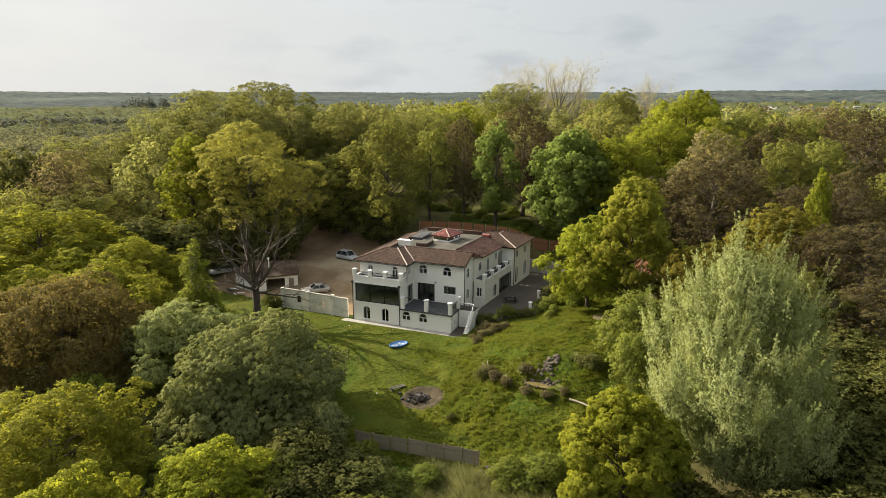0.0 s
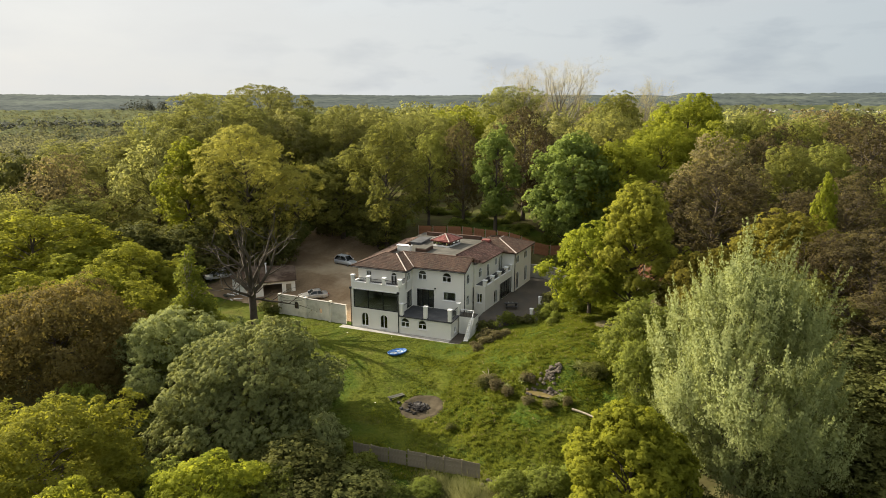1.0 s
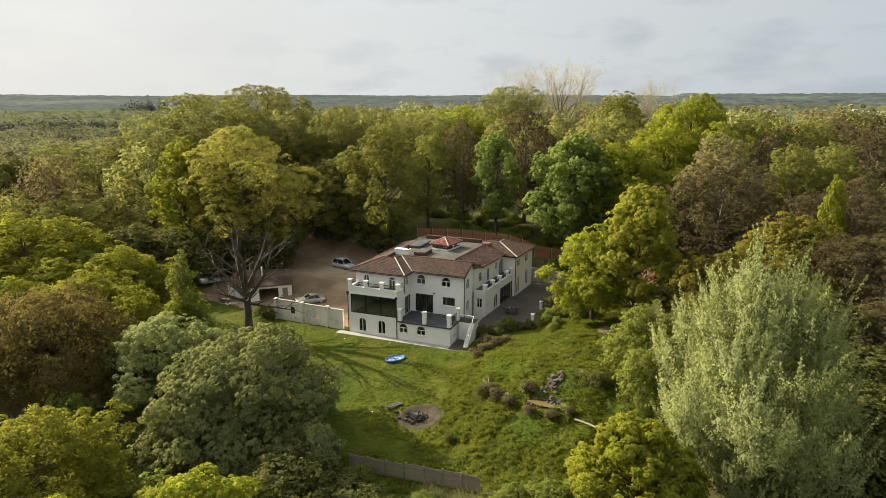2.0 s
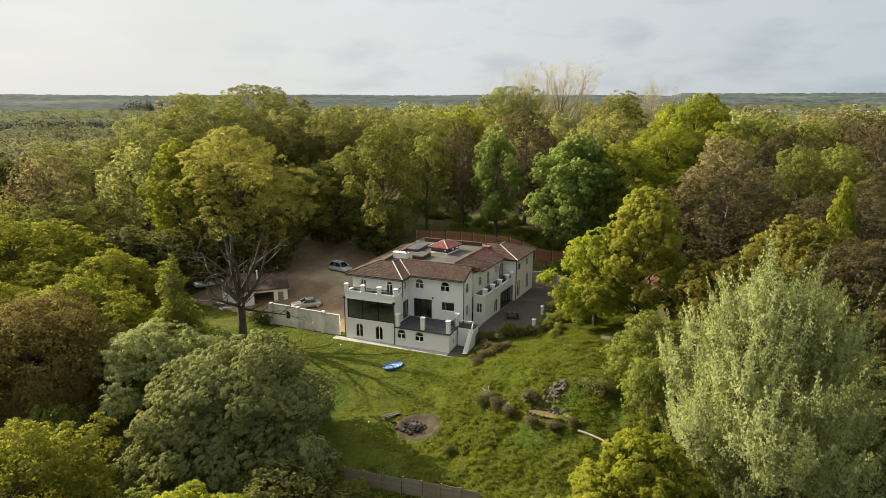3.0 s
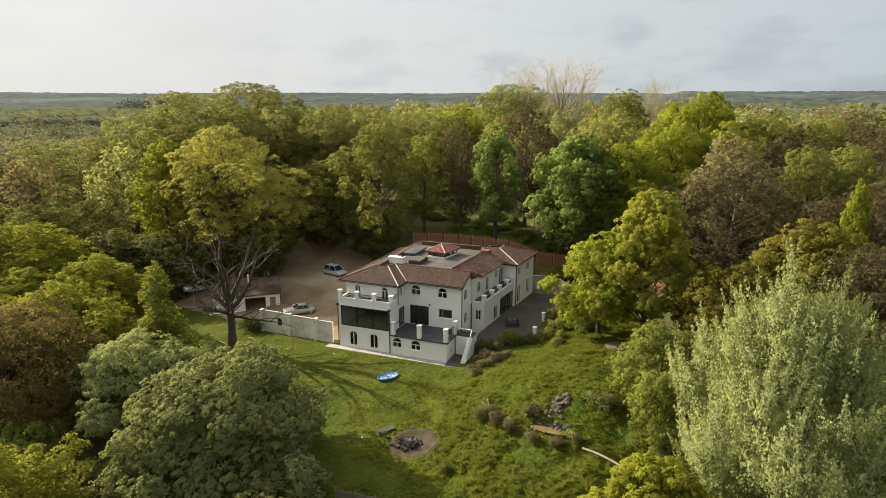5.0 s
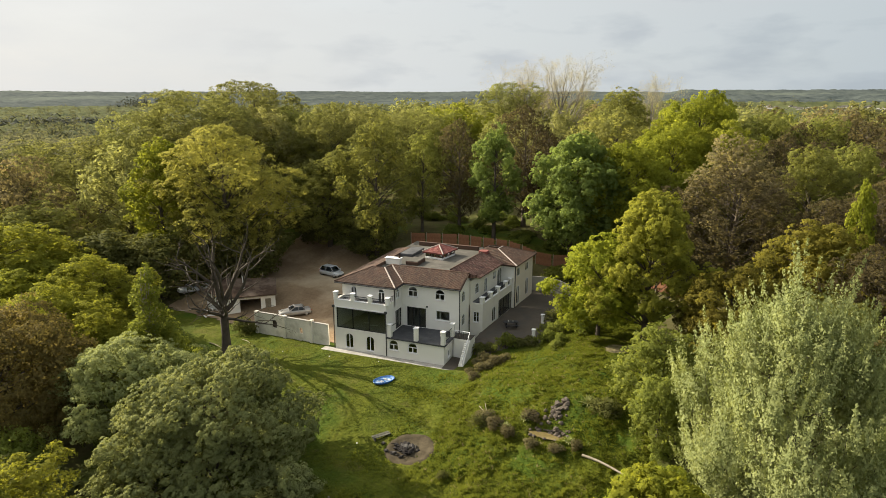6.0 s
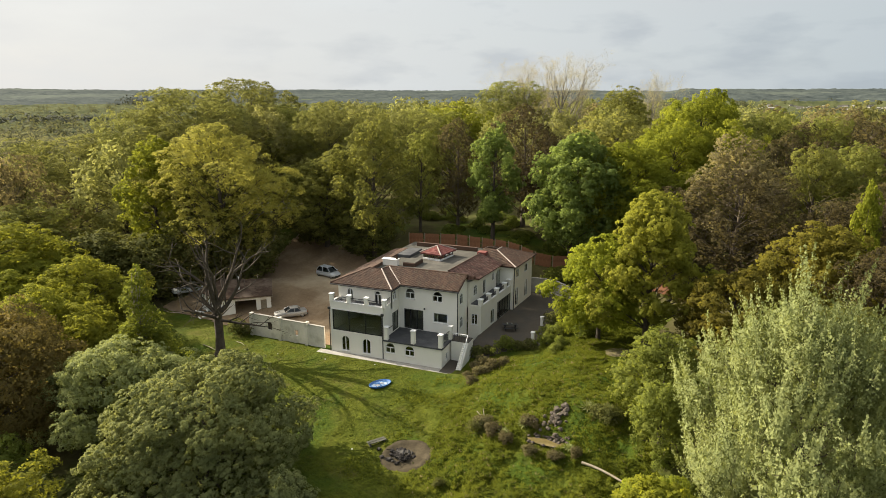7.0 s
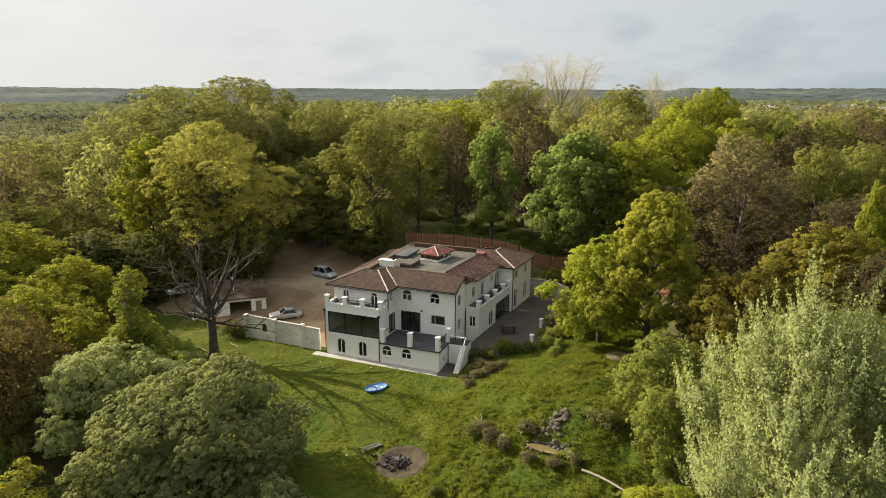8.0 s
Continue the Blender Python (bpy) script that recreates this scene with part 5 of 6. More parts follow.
RIGHT = [
    ("ash", 6.4, 96.6, 25.8, 8.6), ("bare_pale", 13.0, 117.4, 28.1, 6.1),
    ("maple", 24.8, 67.8, 26.5, 8.3), ("maple", 21.0, 51.5, 21.2, 7.5), ("oak", 28.5, 54.0, 21.0, 6.2), ("bare", 30.0, 27.8, 17.1, 8.7),
    ("ash", 40.6, 42.0, 17.9, 5.3), ("ash", 36.0, 66.0, 22.0, 6.2), ("bare", 42.0, 69.0, 20.0, 6.5), ("lime_column", 42.0, 17.0, 17.6, 1.4), ("bare", 42.0, 7.0, 12.5, 4.2), ("amber", 34.6, 6.5, 8.6, 4.0), ("ash", 46.5, 74.0, 21.0, 6.4), ("bare", 53.5, 77.0, 20.5, 7.0),
    ("bare", 53.9, 54.9, 22.0, 10.7), ("amber", 38.6, 13.0, 13.6, 6.0), ("bare", 45.9, 23.9, 14.9, 9.0), ("bare", 39.7, 21.9, 14.8, 6.1),
    ("bare", 45.4, 5.6, 13.1, 6.6), ("bare", 48.5, 33.0, 16.0, 5.5), ("ash", 56.0, 38.0, 17.0, 5.0), ("bare", 60.0, 50.0, 19.0, 6.0), ("bare", 38.0, 52.0, 19.0, 5.5), ("ash", 47.0, 47.0, 18.0, 5.0), ("ash", 23.6, 39.8, 13.4, 5.1),
]
# low growth on the wood's edge behind the fence, and under the poplar
UNDER = [("shrub", rng.uniform(-24, 10), rng.uniform(36.5, 56), rng.uniform(0.8, 2.2), rng.uniform(0.9, 2.2)) for _ in range(30)]
UNDER += [("shrub", rng.uniform(22.5, 29.5), rng.uniform(-24.0, -12.5), rng.uniform(1.2, 2.6), rng.uniform(1.0, 1.9)) for _ in range(16)]
EAST = [
    # dark yews put here in place of shade on the ground
    ("yew", 40.0, -10.0, 4.5, 3.4), ("yew", 43.5, -15.5, 4.0, 3.6), ("yew", 47.0, -9.0, 5.5, 4.0), ("yew", 42.0, -22.5, 3.6, 3.2), ("yew", 46.5, -19.5, 4.6, 3.6), ("yew", 38.5, -25.0, 3.0, 2.6), ("yew", 43.0, -5.0, 5.0, 3.6), ("yew", 36.8, -13.0, 3.0, 2.4), ("yew", 50.0, -14.5, 5.0, 3.8),
    ("yew", 47.0, -13.0, 8.0, 4.5), ("yew", 53.0, -20.0, 9.0, 5.0), ("ash", 55.0, -8.0, 12.0, 6.0), ("bare", 47.0, -4.0, 11.0, 6.0), ("yew", 51.0, -32.0, 5.0, 4.5), ("shrub", 41.0, -21.0, 3.0, 3.0), ("bare", 60.0, 8.0, 15.0, 7.0), ("ash", 62.0, 25.0, 17.0, 8.0), ("ash", 38.0, 0.0, 9.0, 4.5),
]
stand = [(21.6, 6.6, 7.0), (15.5, 37.3, 8.4), (7.7, 34.1, 6.4)]
for kind, x, y, high, wide in NEAR + LEFT + BACK + RIGHT + UNDER + EAST:
    h0, r0 = DIM[kind]
    k = 1.0 if kind in ("shrub", "thorn") else 1.18
    plant(KINDS[kind], at(x, y, (k * wide / r0, k * wide / r0, high / h0), rng.uniform(0, 6.28)))
    stand.append((x, y, wide))

# the wood beyond, tree by tree: finer trees towards the garden, plainer ones deep in the wood
WOOD = (
    ("woodland_oak", "wood_oak", "round", 19, 8, 0, "woodland oak in fresh leaf"), ("woodland_ash", "wood_ash", "tall", 21, 7, 1, "olive woodland tree in thin leaf"),
    ("woodland_willow", "willow", "tall", 23, 8, 1, "woodland willow in pale olive leaf"), ("woodland_maple", "wood_oak", "round", 19, 7.5, 0, "woodland maple in bright green leaf"),
    ("woodland_budding_tree", "wood_bare", "tall", 20, 7.5, 5, "brown woodland tree in bud"), ("woodland_yew", "yew", "egg", 15, 6, 0, "dark evergreen tree in the wood"))
FINE = {k: (make_tree(k, leaf, shape, h0, r0, 32, 14000, 0.165, M_BARK, twigs, label=label, bulk=0.85, gaps=0.12), h0, r0) for k, leaf, shape, h0, r0, twigs, label in WOOD}
DEEP = {k: (make_tree(k, leaf, shape, h0, r0, 20, 2400, 0.38, M_BARK, 0, label=label), h0, r0) for k, leaf, shape, h0, r0, twigs, label in WOOD}
names = list(FINE)
count = 0
tries = 0
while count < 235 and tries < 20000:
    tries += 1
    d = rng.uniform(0, 1) ** 0.7 * 190 + 92
    a = rng.uniform(-0.70, 0.72) + 0.37
    x, y = 24 - math.sin(a) * d, -64 + math.cos(a) * d
    if not in_wood(x, y) or (y < 34 and -46 < x < 30) or (x < -40 and d < 120 and x > -60 and y < 10) or y < -12 or (x > 33 and y < 64) or (-36 < x < 16 and y < 64 and rng.random() < 0.65):
        continue
    if any((x - p) ** 2 + (y - q) ** 2 < (0.52 * (r + 6.0)) ** 2 for p, q, r in stand):
        continue
    west = soft_step((-x - 60) / 60)
    east = soft_step((x - 15) / 20)
    p = np.array([0.22, 0.26, 0.24 * (1 - east) + 0.04, 0.10 + 0.08 * east, 0.12 + 0.30 * east, 0.03 + 0.05 * west])
    kind = names[rng.choice(6, p=p / p.sum())]
    depth = FINE if d < 185 else DEEP
    ob, h0, r0 = depth[kind]
    s = rng.uniform(0.8, 1.12) * (1 - 0.22 * west)
    m = at(x, y, (s * rng.uniform(0.9, 1.2), s * rng.uniform(0.9, 1.2), min(s * rng.uniform(0.9, 1.12), (27.5 - ground_plain(x, y)) / h0)), rng.uniform(0, 6.28))
    plant(ob, m)
    stand.append((x, y, r0 * s))
    count += 1

for tree in [ob for ob, _, _ in (*FINE.values(), *DEEP.values())] + list(KINDS.values()):
    if tree.name not in planted and tree is not KINDS["bush"] and tree is not KINDS["dark_bush"] and tree is not KINDS["brown_bush"]:
        plant(tree, at(-40 + 12 * len(planted) % 60, 190))

# woods in the distance, too many to count
def distant(name, label, count, near, far, per, size, leaf, side, wide=5.5, tall=9.0, turn_from=-0.35, turn_to=1.09):
    centres, ways = [], []
    for _ in range(count):
        d = near + rng.random() ** 1.5 * (far - near)
        a = rng.uniform(turn_from, turn_to)
        x, y = 24 - math.sin(a) * d, -64 + math.cos(a) * d
        if not in_wood(x, y):
            continue
        s = rng.uniform(0.65, 1.45) * (1 + 0.4 * noise.noise((x * 0.01, y * 0.01, 6)))
        w = rng.normal(size=(per, 3))
        w /= np.linalg.norm(w, axis=1, keepdims=True)
        w[:, 2] = np.abs(w[:, 2])
        centres.append(np.array((x, y, ground_plain(x, y) + 4)) + w * np.array((wide, wide, tall)) * s * rng.uniform(0.75, 1.08, (per, 1)))
        ways.append(w)
    centres, ways = np.concatenate(centres), np.concatenate(ways)
    me = leaf_mesh(name, centres, ways + rng.normal(size=ways.shape) * 0.35, size, LEAVES[leaf], 0.8, ways * side + np.array((0, 0, 0.6)))
    tagged(new(name, me), label, "woods", kind="stuff")


distant("far_woods", "olive green woods rolling into the valley, haze painted into the leaf", 2600, 255, 720, 130, 0.68, "far", 1.5, 7.0)
distant("hazy_woods", "crowns standing over the far valley woods, greyed with painted haze", 3600, 650, 2000, 40, 1.3, "hazy", 0.9, 7.0, 12.0)
distant("conifer_belt", "dark belt of conifers across the valley", 90, 990, 1080, 40, 2.4, "conifer", 0.3, 8.0, 12.0, 0.84, 1.08)
distant("ridge_conifers", "dark conifers standing up on the far ridge", 60, 1900, 2000, 30, 2.6, "conifer", 0.3, 8.0, 26.0, 0.70, 0.84)


def canopy(name, label, near, far, rows, columns, spread, high, mat, ridge=0.0):
    """The closed roof of far woods: one sheet of domed crowns over the ground, with the fields left open."""
    d = near * (far / near) ** np.linspace(0, 1, rows)[:, None]
    a = np.linspace(-0.80, 0.80, columns)[None, :] + 0.37
    x, y = (24 - np.sin(a) * d).ravel(), (-64 + np.cos(a) * d).ravel()
    best = np.full(len(x), 9.0)
    ci, cj = np.floor(x / spread), np.floor(y / spread)
    tone = np.zeros(len(x))
    for di in (-1, 0, 1):
        for dj in (-1, 0, 1):
            i, j = ci + di, cj + dj
            h = np.abs(np.sin(i * 127.1 + j * 311.7) * 43758.5453) % 1
            g = np.abs(np.sin(i * 269.5 + j * 183.3) * 24634.6345) % 1
            r = np.hypot(x - (i + h) * spread, y - (j + g) * spread) / spread
            tone = np.where(r < best, h, tone)
            best = np.minimum(best, r)
    rough = np.array([noise.noise((px * 0.3, py * 0.3, 3.0)) for px, py in zip(x, y)])
    dome = 0.28 * rough + np.sqrt(np.clip(1 - best ** 2 * 0.9, 0.02, 1)) * (0.75 + 0.5 * tone)
    z = np.array([ground_plain(px, py) + (high if in_wood(px, py) else 0.03 * high) * q for px, py, q in zip(x, y, dome)])
    z += ridge * np.array([noise.noise((px * 0.0011, py * 0.0011, 21.0)) + 0.5 * noise.noise((px * 0.004, py * 0.004, 22.0)) for px, py in zip(x, y)])
    z.reshape(rows, columns)[0] -= high * 1.2
    n = np.arange(rows * columns).reshape(rows, columns)
    faces = np.stack([n[:-1, 1:], n[:-1, :-1], n[1:, :-1], n[1:, 1:]], -1).reshape(-1, 4)
    tagged(new(name, mesh_from(name, np.column_stack([x, y, z]), faces, mat, True)), label, "woods", kind="stuff")


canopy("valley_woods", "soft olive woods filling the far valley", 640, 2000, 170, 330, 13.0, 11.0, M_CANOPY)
canopy("horizon_woods", "woods along the horizon, greyed and blued with painted haze", 1950, 4600, 80, 420, 30.0, 11.0, M_CANOPY_HAZED, 13.0)

# ---- the old pollard on the lawn ----
pollard = thing("pollard_tree", "old pollarded tree with bare arching branches on the lawn", "tree", m=at(-25.9, -5.7, sink=0.0))
limbs = [tube([(0, 0, -0.4), (0.02, 0, 0.4), (0.06, 0, 2.2), (-0.05, 0.1, 4.2), (0.05, 0.05, 5.4), (0.1, 0, 6.6)], [1.0, 0.60, 0.48, 0.50, 0.46, 0.26], 10)]

for z, a, tilt, length, thick, lift in ((4.8, 0.2, 1.1, 8.0, 0.21, 0.10), (5.0, 3.3, 1.2, 7.0, 0.20, 0.10), (5.6, 1.4, 1.6, 8.0, 0.21, 0.06), (5.4, 5.0, 1.3, 7.6, 0.22, 0.10),
                                        (6.0, 2.4, 2.0, 8.0, 0.19, 0.04), (6.2, 0.6, 2.4, 8.6, 0.20, 0.02), (6.4, 4.2, 2.6, 8.2, 0.18, 0.02), (6.5, 5.8, 4.0, 8.4, 0.18, 0.0),
                                        (4.4, 4.5, 0.65, 6.0, 0.17, -0.02), (4.6, 5.4, 0.60, 6.6, 0.17, -0.01), (4.2, 0.4, 0.4, 6.0, 0.15, -0.02), (4.5, 2.8, 0.4, 5.0, 0.15, 0.04)):
    bough(limbs, (0.03, 0.03, z), (math.cos(a), math.sin(a), tilt), length, thick, 1, lift)
v, f = tubes(limbs)
part("trunk", mesh_from("trunk", v, f, M_BARK, True), None, pollard)
tips = np.array([t[0][-1] for t in limbs[1:]])
pos = np.repeat(tips, 3, 0) + rng.normal(size=(len(tips) * 3, 3)) * 0.3
part("crown", leaf_mesh("crown", pos, rng.normal(size=pos.shape), 0.07, LEAVES["bare"]), None, pollard)


# ---- walls, fences and sheds ----
garden_wall = thing("garden_wall", "white rendered garden wall with piers and small grilles", "wall")
GW = facing(-26.3, 0.75, 10.95, -0.45)
for a, b in ((0, 4.32), (4.5, 8.35), (8.53, 10.95)):
    holes = [outline(2.45, 3.20, 1.05, 1.75, 0.36)] if a == 0 else [outline(6.6, 7.1, 0.95, 1.65)] if a == 4.5 else []
    part("wall_panel", panel([(a, -0.5), (b, -0.5), (b, 2.85 - 0.02 * b), (a, 2.85 - 0.02 * a)], holes, 0, 0.22, GW), M_DIRTY, garden_wall)
    part("coping", boxed(a, b, -0.05, 0.27, 2.857 - 0.01 * (a + b), 2.92 - 0.01 * (a + b), m=GW), M_STONE, garden_wall)
for u in (4.41, 8.44, 0.0):
    part("pier", boxed(u - 0.2, u + 0.2, -0.22, 0.34, -0.5, 2.95, m=GW, bevel=0.02), M_DIRTY, garden_wall)
# dark panel added where only shade lies behind the arch
part("shutter", boxed(2.40, 3.25, 0.15, 0.19, 1.0, 2.12, m=GW), M_SHEDROOF, garden_wall, "dark panel added behind the arch in place of shade")
for u, z in ((2.85, 1.45), (6.85, 1.3)):
    for k in range(-2, 3):
        part("grille_bar", boxed(u + k * 0.11 - 0.012, u + k * 0.11 + 0.012, 0.09, 0.11, z - 0.5, z + 0.5, m=GW), M_PIPE, garden_wall)

shed = thing("outbuilding", "low outbuilding with pale walls and a dark sloping roof", "shed")
S1 = facing(-34.2, 4.4, 5.2, 4.2)
part("wall", panel([(0, -0.6), (6.6, -0.6), (6.6, 2.45), (0, 2.45)], [outline(1.8, 4.6, -0.2, 2.1), outline(5.2, 6.0, -0.2, 2.0)], 0, 0.2, S1), M_RENDER, shed)
part("end_wall", panel([(0, -0.6), (4.4, -0.6), (4.4, 2.45), (0, 2.75)], [], 0, 0.2, facing(-38.5, 5.4, 4.3, -0.98)), M_PALELEAF, shed)
part("back_wall", panel([(0, -0.6), (6.6, -0.6), (6.6, 3.2), (0, 3.2)], [], 0, 0.2, facing(-36.9, 7.8, 5.2, 4.2)), M_RENDER, shed)
bm = bmesh.new()
low = [bm.verts.new(p) for p in ((-38.9, 5.2, 2.82), (-34.0, 3.9, 2.58), (-28.6, 8.3, 2.58), (-31.5, 12.2, 3.55), (-38.0, 9.0, 3.6))]
face = bm.faces.new(low)
got = bmesh.ops.extrude_face_region(bm, geom=[face])["geom"]
bmesh.ops.translate(bm, vec=(0, 0, 0.14), verts=[g for g in got if isinstance(g, bmesh.types.BMVert)])
part("roof", bm, M_SHEDROOF, shed, "dark rusty sloping roof")
part("fascia", boxed(0.0, 6.9, -0.42, -0.34, 2.45, 2.72, m=S1), M_LOG, shed)
v, f = tubes([tube([(-33.6, 7.5, 3.0), (-33.6, 7.5, 4.9)], [0.09, 0.09], 8), tube([(-33.6, 7.5, 4.85), (-33.6, 7.5, 5.05)], [0.16, 0.12], 8)])
part("flue", mesh_from("flue", v, f, M_COPING), None, shed, "white flue pipe")
part("door", boxed(5.22, 5.98, 0.06, 0.11, -0.2, 1.98, m=S1), M_FENCE, shed)

retaining = thing("retaining_wall", "curved rendered retaining wall round the yard, greyed for shade", "wall")
pts = [(3.2, 26.2), (5.6, 26.4), (7.6, 25.7), (9.4, 23.9), (10.4, 21.0)]
for (x0, y0), (x1, y1) in zip(pts, pts[1:]):
    m = facing(x0, y0, x1 - x0, y1 - y0)
    length = math.hypot(x1 - x0, y1 - y0)
    part("wall_panel", boxed(0, length - 0.004, 0, 0.25, 1.2, 3.75, m=m), M_SHADEWALL, retaining)
    part("coping", boxed(0, length - 0.004, -0.04, 0.29, 3.753, 3.83, m=m), M_STONE, retaining)


def board_fence(name, label, pts, height, mat, post_mat, panel_w, board_w, lean=0.0, post_w=0.11):
    """A close-boarded fence: posts, rails and single boards along a line."""
    fence = thing(name, label, "fence")
    board = boxed(-board_w / 2 + 0.006, board_w / 2 - 0.006, -0.012, 0.012, 0.04, height)
    board_me = bpy.data.meshes.new("board")
    board.to_mesh(board_me)
    board.free()
    board_me.materials.append(mat)
    post_bm = boxed(-post_w / 2, post_w / 2, -post_w / 2, post_w / 2, -0.4, height + 0.12, bevel=0.01)
    post_me = bpy.data.meshes.new("post")
    post_bm.to_mesh(post_me)
    post_bm.free()
    post_me.materials.append(post_mat)
    for (x0, y0), (x1, y1) in zip(pts, pts[1:]):
        length = math.hypot(x1 - x0, y1 - y0)
        n = max(1, round(length / panel_w))
        ang = math.atan2(y1 - y0, x1 - x0)
        for k in range(n):
            a = Vector((x0 + (x1 - x0) * k / n, y0 + (y1 - y0) * k / n, 0))
            b = Vector((x0 + (x1 - x0) * (k + 1) / n, y0 + (y1 - y0) * (k + 1) / n, 0))
            za, zb = ground_plain(a.x, a.y), ground_plain(b.x, b.y)
            tilt = random.uniform(-lean, lean)
            post = new("post", post_me)
            post.parent = fence
            post.matrix_basis = Matrix.Translation((a.x, a.y, za)) @ Matrix.Rotation(ang, 4, "Z") @ Matrix.Rotation(tilt, 4, "X")
            w = (b - a).length
            for h in (0.3, height * 0.5, height - 0.25):
                part("rail", boxed(0.06, w - 0.06, 0.014, 0.05, h - 0.04, h + 0.04,
                     m=Matrix.Translation((a.x, a.y, (za + zb) / 2)) @ Matrix.Rotation(ang, 4, "Z")), mat, fence)
            boards = max(1, int((w - 0.12) / board_w))
            for j in range(boards):
                t = (0.06 + (j + 0.5) * board_w) / w
                p = a.lerp(b, t)
                ob = new("board", board_me)
                ob.parent = fence
                ob.matrix_basis = (Matrix.Translation((p.x, p.y, za + (zb - za) * t + random.uniform(-0.02, 0.02))) @ Matrix.Rotation(ang, 4, "Z")
                                   @ Matrix.Rotation(tilt + random.uniform(-0.015, 0.015), 4, "X"))
    return fence


board_fence("garden_fence", "weathered grey-brown wooden board fence, leaning a little", [(0.4, -25.6), (5.6, -25.2), (12.2, -24.7)], 1.5, M_FENCE, M_FENCE, 1.85, 0.30, 0.05)
board_fence("boundary_fence", "red-brown wooden panel fence with pale posts", [(-19.0, 33.2), (-10.7, 33.9), (2.6, 33.0), (8.0, 34.0), (14.5, 30.8), (21.2, 26.2), (27.5, 23.2)], 2.0, M_REDFENCE, M_LOG, 2.4, 0.60)


# ---- cars ----
def car(label, m, paint, long=3.9, wide=1.68, tall=1.48, nose=0.26, tail=0.02):
    """A car: rounded lofted body, glazed cabin under a painted roof with pillars, wheels with rims, lamps, bumpers. x is ahead; tail: the boot's share of the length."""
    ob = thing("car", label, "car", m=m)
    h, w = long / 2, wide / 2
    x_scuttle, x_boot = h - long * nose, -h + long * tail + 0.10
    belt = 0.90
    # body rings: x, floor, top, share of the width
    rings = [(-h, 0.40, 0.72, 0.74), (-h + 0.06, 0.30, 0.82, 0.86), (-h + 0.22, 0.22, belt - 0.02, 0.95), (x_boot + 0.25, 0.19, belt, 0.99), (0.0, 0.18, belt, 1.0),
             (x_scuttle, 0.19, belt, 0.99), (x_scuttle + 0.3, 0.20, belt - 0.04, 0.98), (h - 0.42, 0.22, 0.79, 0.95), (h - 0.14, 0.27, 0.70, 0.86), (h - 0.03, 0.34, 0.62, 0.74), (h, 0.42, 0.55, 0.62)]
    section = [(-0.80, 0.0), (-0.96, 0.10), (-1.0, 0.38), (-0.985, 0.66), (-0.93, 0.88), (-0.78, 0.97), (0.0, 1.0), (0.78, 0.97), (0.93, 0.88), (0.985, 0.66), (1.0, 0.38), (0.96, 0.10), (0.80, 0.0)]
    k_ = len(section)
    bm = bmesh.new()
    bv = [[bm.verts.new((x, s * w * k, lo + (hi - lo) * t)) for s, t in section] for x, lo, hi, k in rings]
    for a, b in zip(bv, bv[1:]):
        for k in range(k_):
            bm.faces.new((a[k], a[(k + 1) % k_], b[(k + 1) % k_], b[k]))
    bm.faces.new(bv[0][::-1])
    bm.faces.new(bv[-1])
    part("body", bm, paint, ob, smooth=True)
    # glazed cabin, roof and pillars
    x0, x1, x2, x3 = x_boot, x_boot + 0.42, x_scuttle - 0.72, x_scuttle + 0.02
    cw, ct = w * 0.90, w * 0.70
    bot = [(x0, -cw), (x3, -cw), (x3, cw), (x0, cw)]
    top = [(x1, -ct), (x2, -ct), (x2, ct), (x1, ct)]
    bm = bmesh.new()
    lo = [bm.verts.new((*p, belt - 0.02)) for p in bot]
    hi = [bm.verts.new((*p, tall - 0.03)) for p in top]
    for i in range(4):
        bm.faces.new((lo[i], lo[(i + 1) % 4], hi[(i + 1) % 4], hi[i]))
    bm.faces.new(hi)
    bm.faces.new(lo[::-1])
    part("windows", bm, M_CARGLASS, ob, "dark tinted car glass")
    bm = bmesh.new()
    edge = [(x1 - 0.05, -ct - 0.02), (x2 + 0.05, -ct - 0.02), (x2 + 0.05, ct + 0.02), (x1 - 0.05, ct + 0.02)]
    crown = [((x1 + x2) / 2 + (x - (x1 + x2) / 2) * 0.86, y * 0.82) for x, y in edge]
    ra = [bm.verts.new((*p, tall - 0.045)) for p in edge]
    rb = [bm.verts.new((*p, tall)) for p in crown]
    for i in range(4):
        bm.faces.new((ra[i], ra[(i + 1) % 4], rb[(i + 1) % 4], rb[i]))
    bm.faces.new(rb)
    bm.faces.new(ra[::-1])
    part("roof", bm, paint, ob)
    posts = [(Vector((*bot[i], belt - 0.02)), Vector((*top[i], tall - 0.03))) for i in range(4)]
    for y0, y1 in ((-cw, -ct), (cw, ct)):
        posts.append((Vector(((x0 + x3) / 2 - 0.15, y0, belt - 0.02)), Vector(((x1 + x2) / 2 - 0.05, y1, tall - 0.03))))
    for p, q in posts:
        v, f = tubes([tube([p, q], [0.05, 0.04], 6)])
        part("pillar", mesh_from("pillar", v, f, paint, True), None, ob)
    for x in (-h + 0.68, h - 0.72):
        for s in (-1, 1):
            v, f = tubes([tube([(x, s * (w - 0.19), 0.3), (x, s * (w + 0.0), 0.3)], [0.30, 0.30], 16)])
            wheel = part("wheel", mesh_from("wheel", v, f, M_TYRE), None, ob)
            bm = bmesh.new()
            bmesh.ops.create_cone(bm, cap_ends=True, segments=14, radius1=0.20, radius2=0.17, depth=0.04, matrix=pose(x, s * (w + 0.006), 0.3, -90 * s))
            part("rim", bm, M_RIM, wheel)
